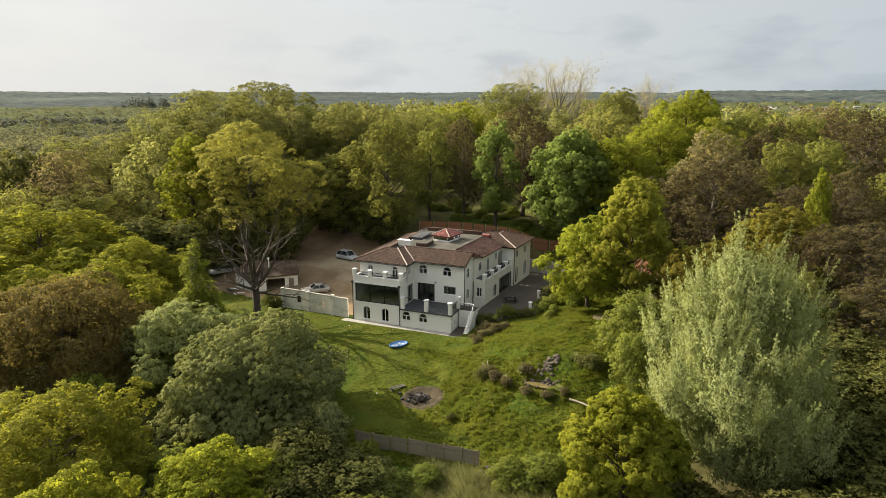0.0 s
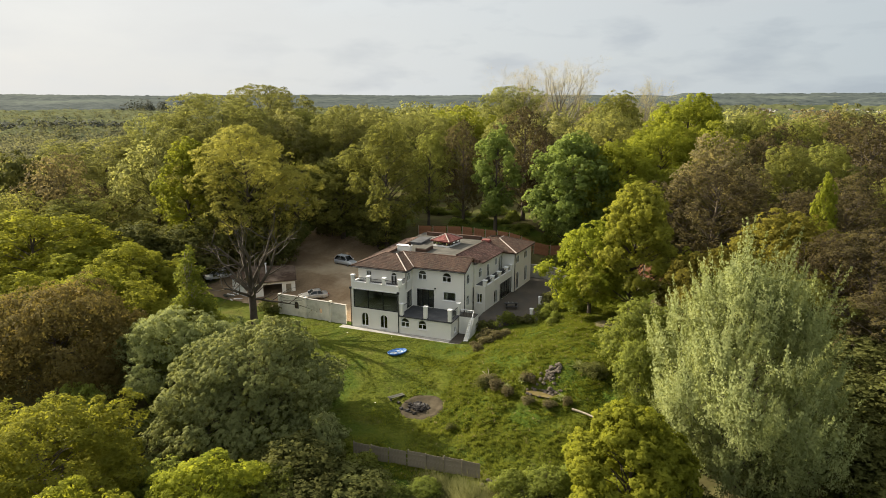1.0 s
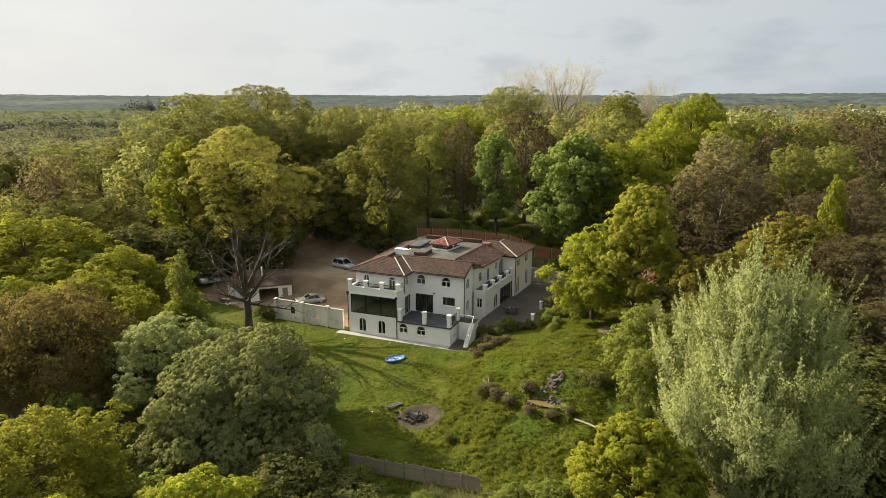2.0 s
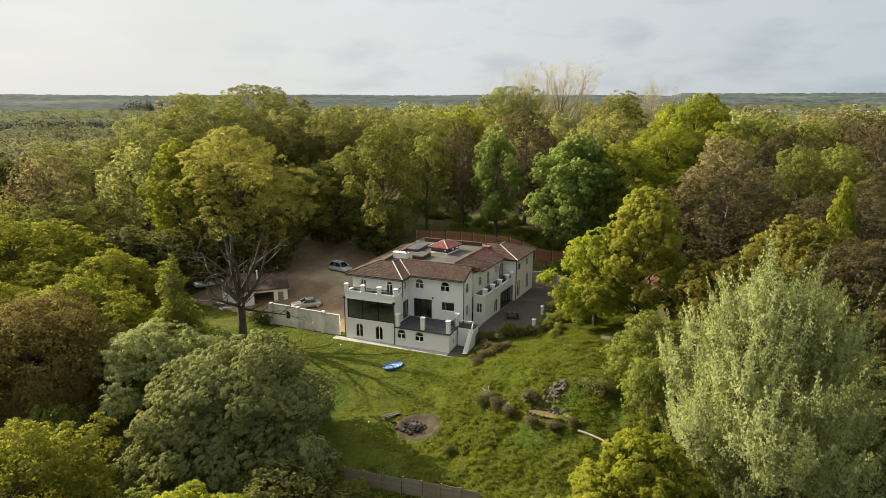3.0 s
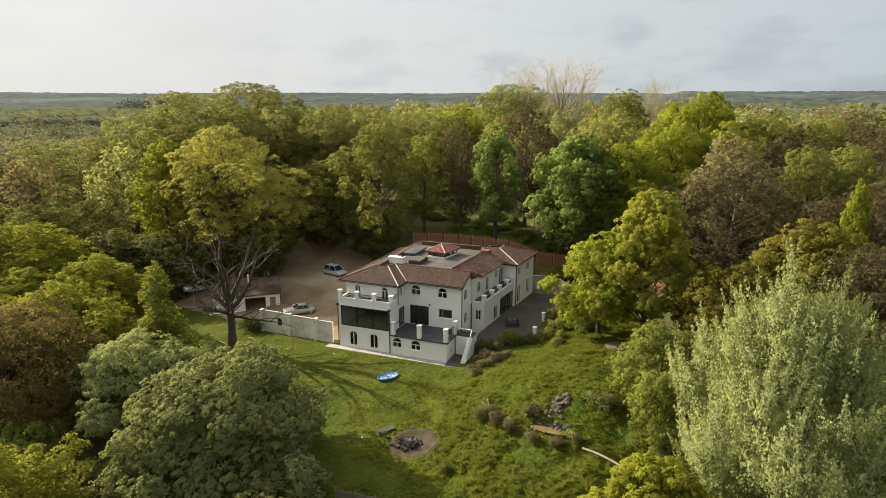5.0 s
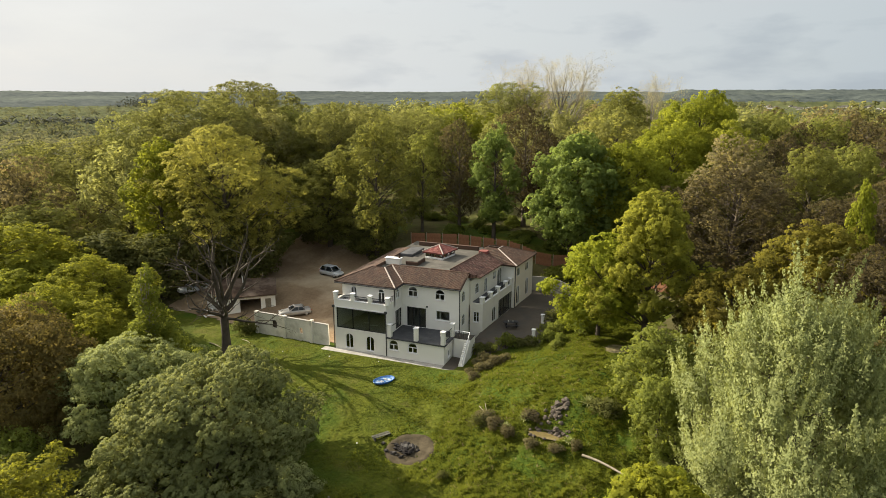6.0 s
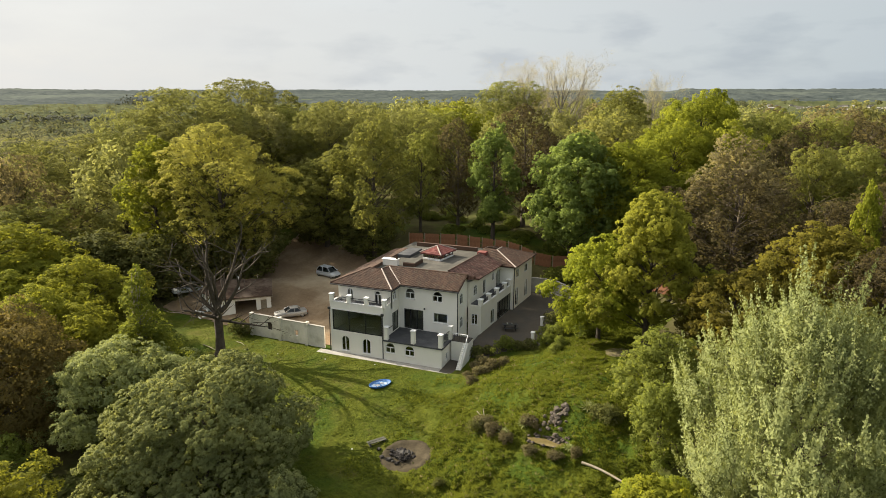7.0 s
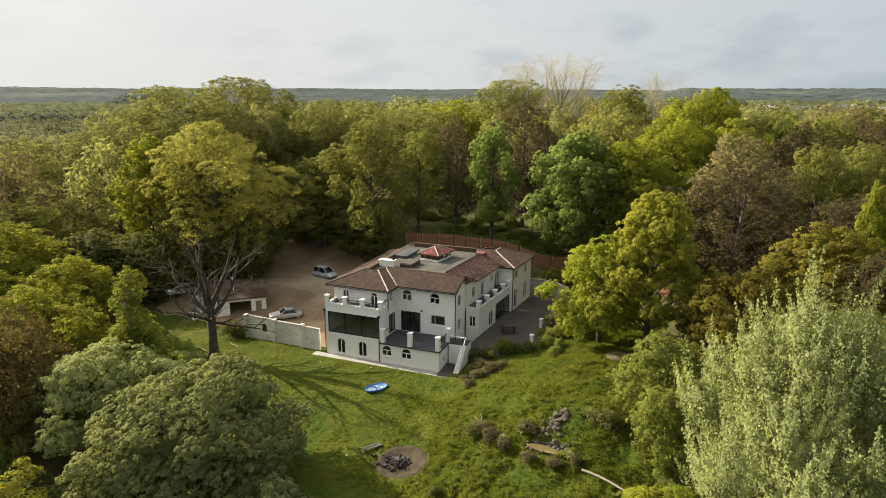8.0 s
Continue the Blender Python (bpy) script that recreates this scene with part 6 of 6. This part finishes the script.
    for s in (-1, 1):
        part("headlight", boxed(h - 0.20, h - 0.03, s * w * 0.62 - 0.16, s * w * 0.62 + 0.16, 0.55, 0.69, bevel=0.03), M_LIGHT, ob)
        part("tail_light", boxed(-h - 0.004, -h + 0.12, s * w * 0.72 - 0.09, s * w * 0.72 + 0.09, 0.60, 0.80, bevel=0.03), M_REDLAMP, ob)
        part("door_mirror", boxed(x3 - 0.28, x3 - 0.12, s * (w + 0.0), s * (w + 0.15), 0.93, 1.07, bevel=0.03), paint, ob)
    part("bumper", boxed(h - 0.10, h + 0.04, -w * 0.70, w * 0.70, 0.26, 0.42, bevel=0.03), M_TYRE, ob)
    part("bumper", boxed(-h - 0.04, -h + 0.08, -w * 0.76, w * 0.76, 0.28, 0.46, bevel=0.03), M_TYRE, ob)
    return ob


def on_drive(x, y, turn):
    return pose(x, y, ground_plain(x, y) + 0.07, 0, 0, turn)


car("pale silver-blue hatchback parked on the dirt drive", on_drive(-27.6, 21.4, -14), M_SILVER, 4.1, 1.75, 1.58, 0.22)
car("dusty grey saloon parked behind the garden wall", on_drive(-24.8, 7.0, 222), M_GREYCAR, 4.3, 1.75, 1.34, 0.32, 0.16)
car("white car parked under the trees by the outbuilding", on_drive(-44.6, 9.3, 238), M_WHITECAR, 4.5, 1.75, 1.42, 0.30, 0.12)


# ---- things on the lawn ----
def lump(bm, x, y, z, r, flat=0.7, seed=0):
    got = bmesh.ops.create_icosphere(bm, subdivisions=2, radius=1.0)["verts"]
    for vert in got:
        k = 1 + 0.45 * noise.noise(vert.co * 1.3 + Vector((seed * 3.1, 0, 0)))
        vert.co = Vector((x, y, z)) + Vector((vert.co.x * r * k, vert.co.y * r * k, vert.co.z * r * k * flat))
    return bm


M_POOLWATER = surface("pool_water", (0.04, 0.12, 0.33), (0.14, 0.27, 0.47), 2.6, 0.15, 9.0, 0.3, (0.42, 0.52, 0.64), 3.0)
pool = thing("paddling_pool", "small oval blue plastic paddling pool on the lawn", "paddling pool", m=pose(-4.6, -6.1, ground_plain(-4.6, -6.1) + 0.02, 0, 0, 56))
rings = [(1.0, 0.0), (1.10, 0.16), (1.12, 0.22), (1.04, 0.22), (0.98, 0.08), (0.0, 0.05)]
verts = [(1.15 * r * math.cos(a), 0.72 * r * math.sin(a), z) for r, z in rings for a in np.linspace(0, math.tau, 28, endpoint=False)]
faces = [(i * 28 + k, i * 28 + (k + 1) % 28, (i + 1) * 28 + (k + 1) % 28, (i + 1) * 28 + k) for i in range(5) for k in range(28)]
part("tub", mesh_from("tub", verts, faces, M_BLUE, True), None, pool)
bm = bmesh.new()
bmesh.ops.create_circle(bm, cap_ends=True, segments=28, radius=1.0, matrix=Matrix.Translation((0, 0, 0.115)) @ Matrix.Diagonal((1.13, 0.705, 1, 1)))
part("water", bm, M_POOLWATER, pool, "shallow rippled water over pale plastic")
for k, (x, y, s, c) in enumerate(((0.3, 0.1, 0.22, M_SILVER), (-0.35, -0.15, 0.26, M_LIGHT), (0.0, 0.3, 0.16, M_BLUE), (-0.6, 0.1, 0.15, M_SILVER), (0.6, -0.2, 0.14, M_COPING))):
    part("litter", lump(bmesh.new(), x, y, 0.12, s, 0.3, k), c, pool)

pit = thing("fire_pit", "round patch of bare soil with a heap of burnt ash", "fire pit", m=pose(2.7, -15.6, 0))
verts, faces, rows = [], [], 9
for i in range(rows):
    for k in range(40):
        a = math.tau * k / 40
        r = 2.35 * i / (rows - 1) * (1 + 0.10 * noise.noise((math.cos(a) * 1.5, math.sin(a) * 1.5, 4)))
        x, y = r * math.cos(a), r * math.sin(a)
        lip = 0.06 * math.exp(-((r - 2.0) / 0.3) ** 2) - (0.12 if i == rows - 1 else 0)
        verts.append((x, y, ground_z(x + 2.7, y - 15.6) + 0.05 + lip))
faces = [(i * 40 + k, i * 40 + (k + 1) % 40, (i + 1) * 40 + (k + 1) % 40, (i + 1) * 40 + k) for i in range(rows - 1) for k in range(40)]
part("soil", mesh_from("soil", verts, faces, M_SOIL, True), None, pit)
bm = bmesh.new()
for k in range(70):
    a, r = rng.uniform(0, 6.28), abs(rng.normal(0, 0.6))
    x, y = -0.45 + r * math.cos(a) * 1.2, -0.2 + r * math.sin(a)
    lump(bm, x, y, ground_z(x + 2.7, y - 15.6) + 0.10 + 0.22 * math.exp(-r * r * 1.5), rng.uniform(0.10, 0.26), 0.6, k)
tagged(part("ash_heap", bm, M_ASH, pit, "black burnt ash and charred wood"), kind="stuff")
for k in range(14):
    a, r = rng.uniform(0, 6.28), rng.uniform(0.2, 1.1)
    x, y = -0.4 + r * math.cos(a), -0.2 + r * math.sin(a)
    t = rng.uniform(0, 6.28)
    v, f = tubes([tube([(x, y, ground_z(x + 2.7, y - 15.6) + 0.28), (x + 0.7 * math.cos(t), y + 0.7 * math.sin(t), ground_z(x + 2.7, y - 15.6) + 0.34)], [0.04, 0.03], 6)])
    part("charred_stick", mesh_from("charred_stick", v, f, M_ASH), None, pit)

bench = thing("low_bench", "weathered grey plank bench lying low in the grass", "bench", m=pose(-0.62, -14.7, ground_plain(-0.62, -14.7), 0, 0, 54))
for y in (-0.16, 0.16):
    part("plank", boxed(-0.9, 0.9, y - 0.14, y + 0.14, 0.20, 0.26, bevel=0.01), M_BENCH, bench)
for x in (-0.7, 0.7):
    part("leg", boxed(x - 0.05, x + 0.05, -0.26, 0.26, -0.1, 0.20), M_BENCH, bench)

log_thing = thing("fallen_log", "long pale dead log lying down the bank", "log")
pts = []
for k in range(7):
    t = k / 6
    x, y = 17.9 + 4.6 * t, -14.1 - 1.2 * t + 0.12 * math.sin(t * 5)
    pts.append((x, y, ground_plain(x, y) + 0.22))
v, f = tubes([tube(pts, [0.12, 0.115, 0.105, 0.10, 0.09, 0.08, 0.06], 9)])
part("log", mesh_from("log", v, f, M_LOG, True), None, log_thing)

water = thing("garden_pond", "narrow muddy brown garden pond edged with stones", "pond", m=pose(14.6, -12.25, 0.80))
n = 36
ring = [(1.75 * math.cos(math.tau * k / n) * (1 + 0.08 * math.sin(3 * math.tau * k / n)), 0.55 * math.sin(math.tau * k / n) - 0.06 * math.cos(math.tau * k / n), 0.10) for k in range(n)]
verts = [(0, 0, 0.10)] + ring + [(0, 0, -0.3)]
bm = bmesh.new()
bv = [bm.verts.new(p) for p in verts[:-1]]
for k in range(n):
    bm.faces.new((bv[0], bv[1 + k], bv[1 + (k + 1) % n]))
part("water", bm, M_MUD, water, "muddy brown water")
for k in range(16):
    a = rng.uniform(0, 6.28)
    part("edge_stone", lump(bmesh.new(), 1.95 * math.cos(a), 0.75 * math.sin(a), 0.20, rng.uniform(0.10, 0.20), 0.6, k), M_ROCK, water)


def rock_mesh(r, seed):
    """A broken, angular stone."""
    bm = bmesh.new()
    got = bmesh.ops.create_icosphere(bm, subdivisions=2, radius=1.0)["verts"]
    for vert in got:
        n = Vector((seed * 3.7, seed * 1.3, 0))
        k = 1 + 0.55 * noise.noise(vert.co * 0.9 + n) + 0.25 * noise.noise(vert.co * 2.6 + n)
        vert.co = Vector((vert.co.x * 1.15, vert.co.y, vert.co.z * 0.85)) * (r * k)
        vert.co = Vector(round(c / (r * 0.30)) * r * 0.30 * 0.55 + c * 0.45 for c in vert.co)
    return bm


def stone_heap(label, spots):
    heap = thing("rock_heap", label, "rocks")
    for k, (x, y, r) in enumerate(spots):
        bm = rock_mesh(r, k + 20)
        bmesh.ops.transform(bm, matrix=Matrix.Translation((x, y, ground_z(x, y) + r * 0.30)) @ Matrix.Rotation(rng.uniform(0, 6.28), 4, "Z"), verts=bm.verts[:])
        part("rock", bm, M_ROCK, heap)
    return heap


spots = [(14.0 + 0.09 * k + rng.normal() * 0.3, -11.35 - 0.02 * k + rng.normal() * 0.22, rng.uniform(0.10, 0.22)) for k in range(28)]
spots += [(14.5 + rng.normal() * 0.35 + 0.02 * k, -10.9 + 0.058 * k, rng.uniform(0.10, 0.24)) for k in range(34)]
spots += [(15.1 + rng.normal() * 0.4, -9.1 + rng.normal() * 0.3, rng.uniform(0.16, 0.30)) for k in range(9)]
stone_heap("heap of grey garden rocks running down to the pond", spots)
stone_heap("pale rubble stones at the end of the fence", [(12.6 + 0.24 * k, -25.0 + rng.normal() * 0.25, rng.uniform(0.14, 0.30)) for k in range(16)])

post = thing("gate_post", "short white square gate post beside the yard", "post", m=pose(8.6, 7.2, 1.5))
part("shaft", boxed(-0.19, 0.19, -0.19, 0.19, 0, 1.45, bevel=0.02), M_RENDER, post)
part("cap", boxed(-0.25, 0.25, -0.25, 0.25, 1.452, 1.56, bevel=0.03), M_COPING, post)
copy_thing(post, pose(8.35, 13.2, 1.3))

table = thing("picnic_table", "dark wooden picnic table on the yard", "table", m=pose(5.0, 10.3, 1.69, 0, 0, 25))
part("tabletop", boxed(-0.9, 0.9, -0.4, 0.4, 0.70, 0.75), M_DARKFRAME, table)
for s in (-1, 1):
    part("bench_plank", boxed(-0.9, 0.9, s * 0.72 - 0.14, s * 0.72 + 0.14, 0.42, 0.46), M_DARKFRAME, table)
for x in (-0.65, 0.65):
    part("leg", boxed(x - 0.04, x + 0.04, -0.75, 0.75, 0.36, 0.42), M_DARKFRAME, table)
    for s in (-1, 1):
        part("leg", boxed(x - 0.05, x + 0.05, s * 0.3 - 0.05, s * 0.3 + 0.05, 0, 0.70), M_DARKFRAME, table)

# ---- bushes and tussocks ----
BUSHES = [
    ("shrub", 6.0, 4.3, 1.9, 1.1), ("heath", 6.0, 0.2, 1.1, 1.0), ("heath", 4.5, 1.1, 1.2, 0.9), ("heath", 4.8, -1.2, 0.9, 0.9), ("heath", 4.6, -3.0, 0.7, 0.8),
    ("shrub", 10.6, 5.8, 1.5, 1.0), ("shrub", 12.2, 5.4, 1.0, 0.8), ("yew", 3.0, 3.6, 1.2, 0.9), ("shrub", 9.9, 9.8, 1.2, 1.0), ("yew", 10.2, 12.5, 1.8, 1.6),
    ("heath", 8.4, -11.0, 0.8, 1.1), ("heath", 11.2, -12.9, 0.9, 0.8), ("shrub", 13.9, 9.0, 2.2, 1.8),
    ("yew", 7.2, 5.0, 0.9, 1.0), ("yew", 8.6, 5.6, 1.0, 1.2), ("yew", 4.2, 3.9, 1.0, 0.9), ("heath", 3.8, 0.4, 0.9, 0.8), ("heath", 5.5, -0.7, 0.8, 0.9), ("heath", 3.6, -1.6, 0.6, 0.7),
    ("heath", 6.9, 1.0, 0.9, 0.8), ("shrub", 12.0, 3.6, 0.8, 0.9), ("shrub", 11.4, 8.4, 1.6, 1.2), ("shrub", 7.4, 30.0, 2.2, 2.6), ("shrub", 13.0, 26.5, 2.8, 2.6),
    ("yew", -28.3, 0.2, 2.0, 1.5), ("yew", -27.0, 0.5, 1.5, 1.1), ("yew", 19.4, -9.3, 1.4, 1.3), ("yew", 18.4, -9.0, 1.0, 0.9), ("yew", 8.2, -11.6, 0.9, 1.1), ("heath", 9.6, -11.8, 0.8, 1.0),
    ("heath", 12.6, -10.9, 0.8, 1.0), ("heath", 17.3, -13.4, 0.8, 0.6), ("heath", 13.4, -13.7, 0.6, 0.8), ("heath", 15.6, -14.0, 0.6, 0.8), ("yew", 7.0, -18.4, 0.5, 0.6),
]
for kind, x, y, high, wide in BUSHES:
    kind = {"shrub": "bush", "yew": "dark_bush", "heath": "brown_bush"}[kind]
    h0, r0 = DIM[kind]
    plant(KINDS[kind], at(x, y, (wide / r0, wide / r0, high / h0), rng.uniform(0, 6.28), 0.05))


def tufts(name, label, mat, count, area, tall, blade, rough_only, anywhere=False):
    """Grass in tufts of bent blades, uncounted, over a stretch of the garden."""
    pts = []
    while len(pts) < count:
        x, y = rng.uniform(area[0], area[1]), rng.uniform(area[2], area[3])
        if not anywhere and (in_wood(x, y) or (-15.9 < x < 2.4 and y > -1.2) or (y > 0.6 and x < -14) or (x > 0.2 and x < 10.0 and y > 3.2) or math.hypot(x - 2.7, y + 15.6) < 2.3 or math.hypot((x - 14.6) / 2.0, (y + 12.25) / 0.8) < 1):
            continue
        wild = noise.noise((x * 0.35, y * 0.35, 11)) + (0.35 if x > 4 else -0.25)
        if rough_only and wild < rng.uniform(-0.5, 0.35):
            continue
        pts.append((x, y, ground_z(x, y), wild))
    k = 5
    p = np.repeat(np.array(pts), k, 0)
    n = len(p)
    a = rng.uniform(0, 6.28, n)
    out = np.stack([np.cos(a), np.sin(a)], 1)
    root = p[:, :2] + out * rng.uniform(0, 0.14, (n, 1))
    high = tall * rng.uniform(0.5, 1.3, n) * (1 + 0.5 * np.clip(p[:, 3], -0.5, 1))
    tip = root + out * (high * rng.uniform(0.5, 1.4, n))[:, None]
    side = np.stack([-np.sin(a), np.cos(a)], 1) * blade
    z = p[:, 2] - 0.03
    verts = np.stack([np.column_stack([root - side, z]), np.column_stack([tip - side * 0.3, z + high]), np.column_stack([tip + side * 0.3, z + high]), np.column_stack([root + side, z])], 1)
    me = mesh_from(name, verts.reshape(-1, 3), np.arange(4 * n).reshape(-1, 4), mat, True)
    lie = np.column_stack([out * 0.1 + rng.normal(size=(n, 2)) * 0.2, np.full(n, 1.0)])
    lie /= np.linalg.norm(lie, axis=1, keepdims=True)
    me.normals_split_custom_set_from_vertices(np.repeat(lie, 4, 0).tolist())
    tagged(new(name, me), label, "grass", kind="stuff")


tufts("lawn_grass", "short uneven lawn grass in small tufts", M_BLADES, 22000, (-28, 24, -27, 3), 0.075, 0.034, False)
tufts("tussock_grass", "long green tussock grass on the rough bank", M_BLADES, 26000, (-2, 24, -27, 14), 0.13, 0.045, True)
tufts("tall_grass", "tall feathery olive grass below the fence", M_REED, 2600, (7.5, 19.5, -34.0, -26.0), 0.62, 0.022, False, True)
tufts("dry_tussocks", "dry straw-coloured grass among the green", M_STRAW, 900, (2, 24, -27, 8), 0.13, 0.03, True)


# ---- small things in the grass and the rooms ----
def yucca(x, y, size):
    """A spiky rosette of stiff pale leaves."""
    plant_ = thing("yucca", "spiky pale green yucca in the rough grass", "plant", m=pose(x, y, ground_z(x, y)))
    verts, faces = [], []
    for k in range(46):
        a, lift = 2.39996 * k, 0.15 + 1.25 * (k / 46)
        d = Vector((math.cos(a) * math.cos(lift), math.sin(a) * math.cos(lift), math.sin(lift)))
        side = Vector((-math.sin(a), math.cos(a), 0)) * 0.045
        base, tip = d * 0.05 + Vector((0, 0, 0.1)), d * size * rng.uniform(0.8, 1.15) + Vector((0, 0, 0.1 - 0.12 * size * math.cos(lift)))
        mid = base.lerp(tip, 0.55) + Vector((0, 0, 0.07 * size))
        n = len(verts)
        verts += [base - side, base + side, mid + side * 0.9, mid - side * 0.9, tip + side * 0.1, tip - side * 0.1]
        faces += [(n, n + 1, n + 2, n + 3), (n + 3, n + 2, n + 4, n + 5)]
    part("rosette", mesh_from("rosette", verts, faces, LEAVES["white_poplar"]), None, plant_)


for x, y, size in ((17.4, -8.7, 0.95), (10.7, -12.1, 0.7), (12.2, -11.2, 0.75), (16.6, -13.0, 0.6)):
    yucca(x, y, size)

earth = thing("bare_earth", "pale patch of bare trodden earth in the grass", "soil")
verts, faces, rows = [], [], 6
for i in range(rows):
    for k in range(36):
        a = math.tau * k / 36
        r = i / (rows - 1) * (1 + 0.22 * noise.noise((math.cos(a) * 1.4, math.sin(a) * 1.4, 8)))
        x, y = 18.9 + 2.1 * r * math.cos(a), 3.9 + 1.3 * r * math.sin(a) + 0.3 * r * math.cos(a)
        verts.append((x, y, ground_z(x, y) + 0.09 - (0.16 if i == rows - 1 else 0)))
for i in range(rows - 1):
    for k in range(36):
        faces.append((i * 36 + k, i * 36 + (k + 1) % 36, (i + 1) * 36 + (k + 1) % 36, (i + 1) * 36 + k))
part("soil", mesh_from("soil", verts, faces, M_EARTH, True), None, earth)

# white boards added to give the bright strips behind the glazing
for x, y, turn, long in ((-10.2, 2.4, 20, 1.0), (-11.4, 2.9, 8, 0.8)):
    board = thing("white_board", "white board added on the room floor as a bright strip", "board", m=pose(x, y, 2.605, 0, 0, turn))
    part("plank", boxed(-long / 2, long / 2, -0.12, 0.12, 0, 0.04), M_COPING, board)

for x, y in ((-7.4, -1.9), (-2.3, -16.3), (-13.5, -2.6), (-19.5, -3.4)):
    scrap = thing("paper_scrap", "crumpled white scrap of litter on the lawn", "litter", m=pose(x, y, ground_z(x, y) + 0.05))
    part("scrap", lump(bmesh.new(), 0, 0, 0.03, rng.uniform(0.06, 0.09), 0.5, int(x * 7)), M_COPING, scrap)

for k in range(11):
    x, y = -37.4 + rng.normal() * 0.8, 3.7 + rng.normal() * 0.45
    junk = thing("scrap_timber", "grey weathered timber thrown down by the outbuilding", "timber", m=pose(x, y, ground_plain(x, y) + 0.10 + 0.04 * k, rng.uniform(-8, 8), rng.uniform(-14, 14), rng.uniform(0, 180)))
    part("beam", boxed(-rng.uniform(0.5, 1.1), rng.uniform(0.5, 1.1), -0.09, 0.09, -0.06, 0.06, bevel=0.01), M_BENCH if k % 3 else M_COPING, junk)

def fallen_branch(points, r, label):
    ob = thing("fallen_branch", label, "branch")
    v, f = tubes([tube([(x, y, ground_z(x, y) + 0.10 + lift) for x, y, lift in points], [r * (1 - 0.6 * k / (len(points) - 1)) for k in range(len(points))], 6)])
    part("stick", mesh_from("stick", v, f, M_LOG, True), None, ob)


fallen_branch([(-29.6, -4.5, 0.02), (-28.3, -4.9, 0.12), (-27.2, -5.2, 0.05), (-26.5, -5.3, 0.0)], 0.06, "pale fallen branch lying by the old pollard")
fallen_branch([(-26.4, -2.2, 0.0), (-25.4, -2.5, 0.10), (-24.6, -3.0, 0.02)], 0.05, "short pale fallen branch in the lawn")
for dx, dy, turn in ((0, 0, 0.3), (0.55, 0.15, 1.1)):
    x, y = 7.4 + dx, -9.7 + dy
    fallen_branch([(x, y, 0.25), (x + 0.6 * math.cos(turn), y - 0.5, 0.12), (x + 1.1 * math.cos(turn), y - 1.0, 0.0)], 0.035, "bleached dry stick on the rough bank")
for dx, dy in ((0.2, 0.1), (-0.35, -0.05)):
    mug = thing("mug", "small white mug on the picnic table", "mug", m=pose(5.0 + dx, 10.3 + dy, 2.442))
    v, f = tubes([tube([(0, 0, 0), (0, 0, 0.11)], [0.05, 0.055], 10)])
    part("cup", mesh_from("cup", v, f, M_COPING, True), None, mug)

# ---- houses among the trees, and the far town ----
def small_house(name, label, x, y, turn, long, deep, high, wall_mat, roof_mat):
    """A plain gabled house with windows."""
    ob = thing(name, label, "house", m=pose(x, y, ground_plain(x, y), 0, 0, turn))
    part("wall", boxed(-long / 2, long / 2, -deep / 2, deep / 2, -1, high), wall_mat, ob)
    bm = bmesh.new()
    a = [bm.verts.new(p) for p in ((-long / 2 - 0.4, -deep / 2 - 0.4, high), (-long / 2 - 0.4, deep / 2 + 0.4, high), (-long / 2 - 0.4, 0, high + deep * 0.32),
                                   (long / 2 + 0.4, -deep / 2 - 0.4, high), (long / 2 + 0.4, deep / 2 + 0.4, high), (long / 2 + 0.4, 0, high + deep * 0.32))]
    for q in ((0, 1, 2), (3, 5, 4), (0, 2, 5, 3), (1, 4, 5, 2), (0, 3, 4, 1)):
        bm.faces.new([a[i] for i in q])
    part("roof", bm, roof_mat, ob)
    for k in range(max(1, int(long / 3))):
        u = -long / 2 + 1.5 + 3 * k
        part("window", boxed(u - 0.6, u + 0.6, -deep / 2 - 0.03, -deep / 2 + 0.1, high * 0.5, high * 0.5 + 1.2), M_DARKFRAME, ob)
    return ob


small_house("neighbour_house", "grey roofed house half hidden by the trees", -58.5, 47.0, 20, 12, 8, 7.0, M_DIRTY, M_FLAT)
small_house("neighbour_house", "low pale roofed house half hidden by the trees", -92.0, 12.0, 35, 14, 9, 6.0, M_DIRTY, M_FLAT)
TOWN = "buildings of the far town"
for k in range(80):
    d, a = rng.uniform(1250, 1950), radians(rng.uniform(-14.0, -4.2))
    x, y = 27 - math.sin(a) * d, -72 + math.cos(a) * d
    ob = small_house("far_warehouse", "pale low warehouse in the far town", x, y, rng.uniform(-30, 30), rng.uniform(6, 19), rng.uniform(5, 9), rng.uniform(2.0, 3.0), M_STONE, M_FLAT if k % 3 else M_STONE)
    tagged(ob, category="warehouse", group=TOWN)
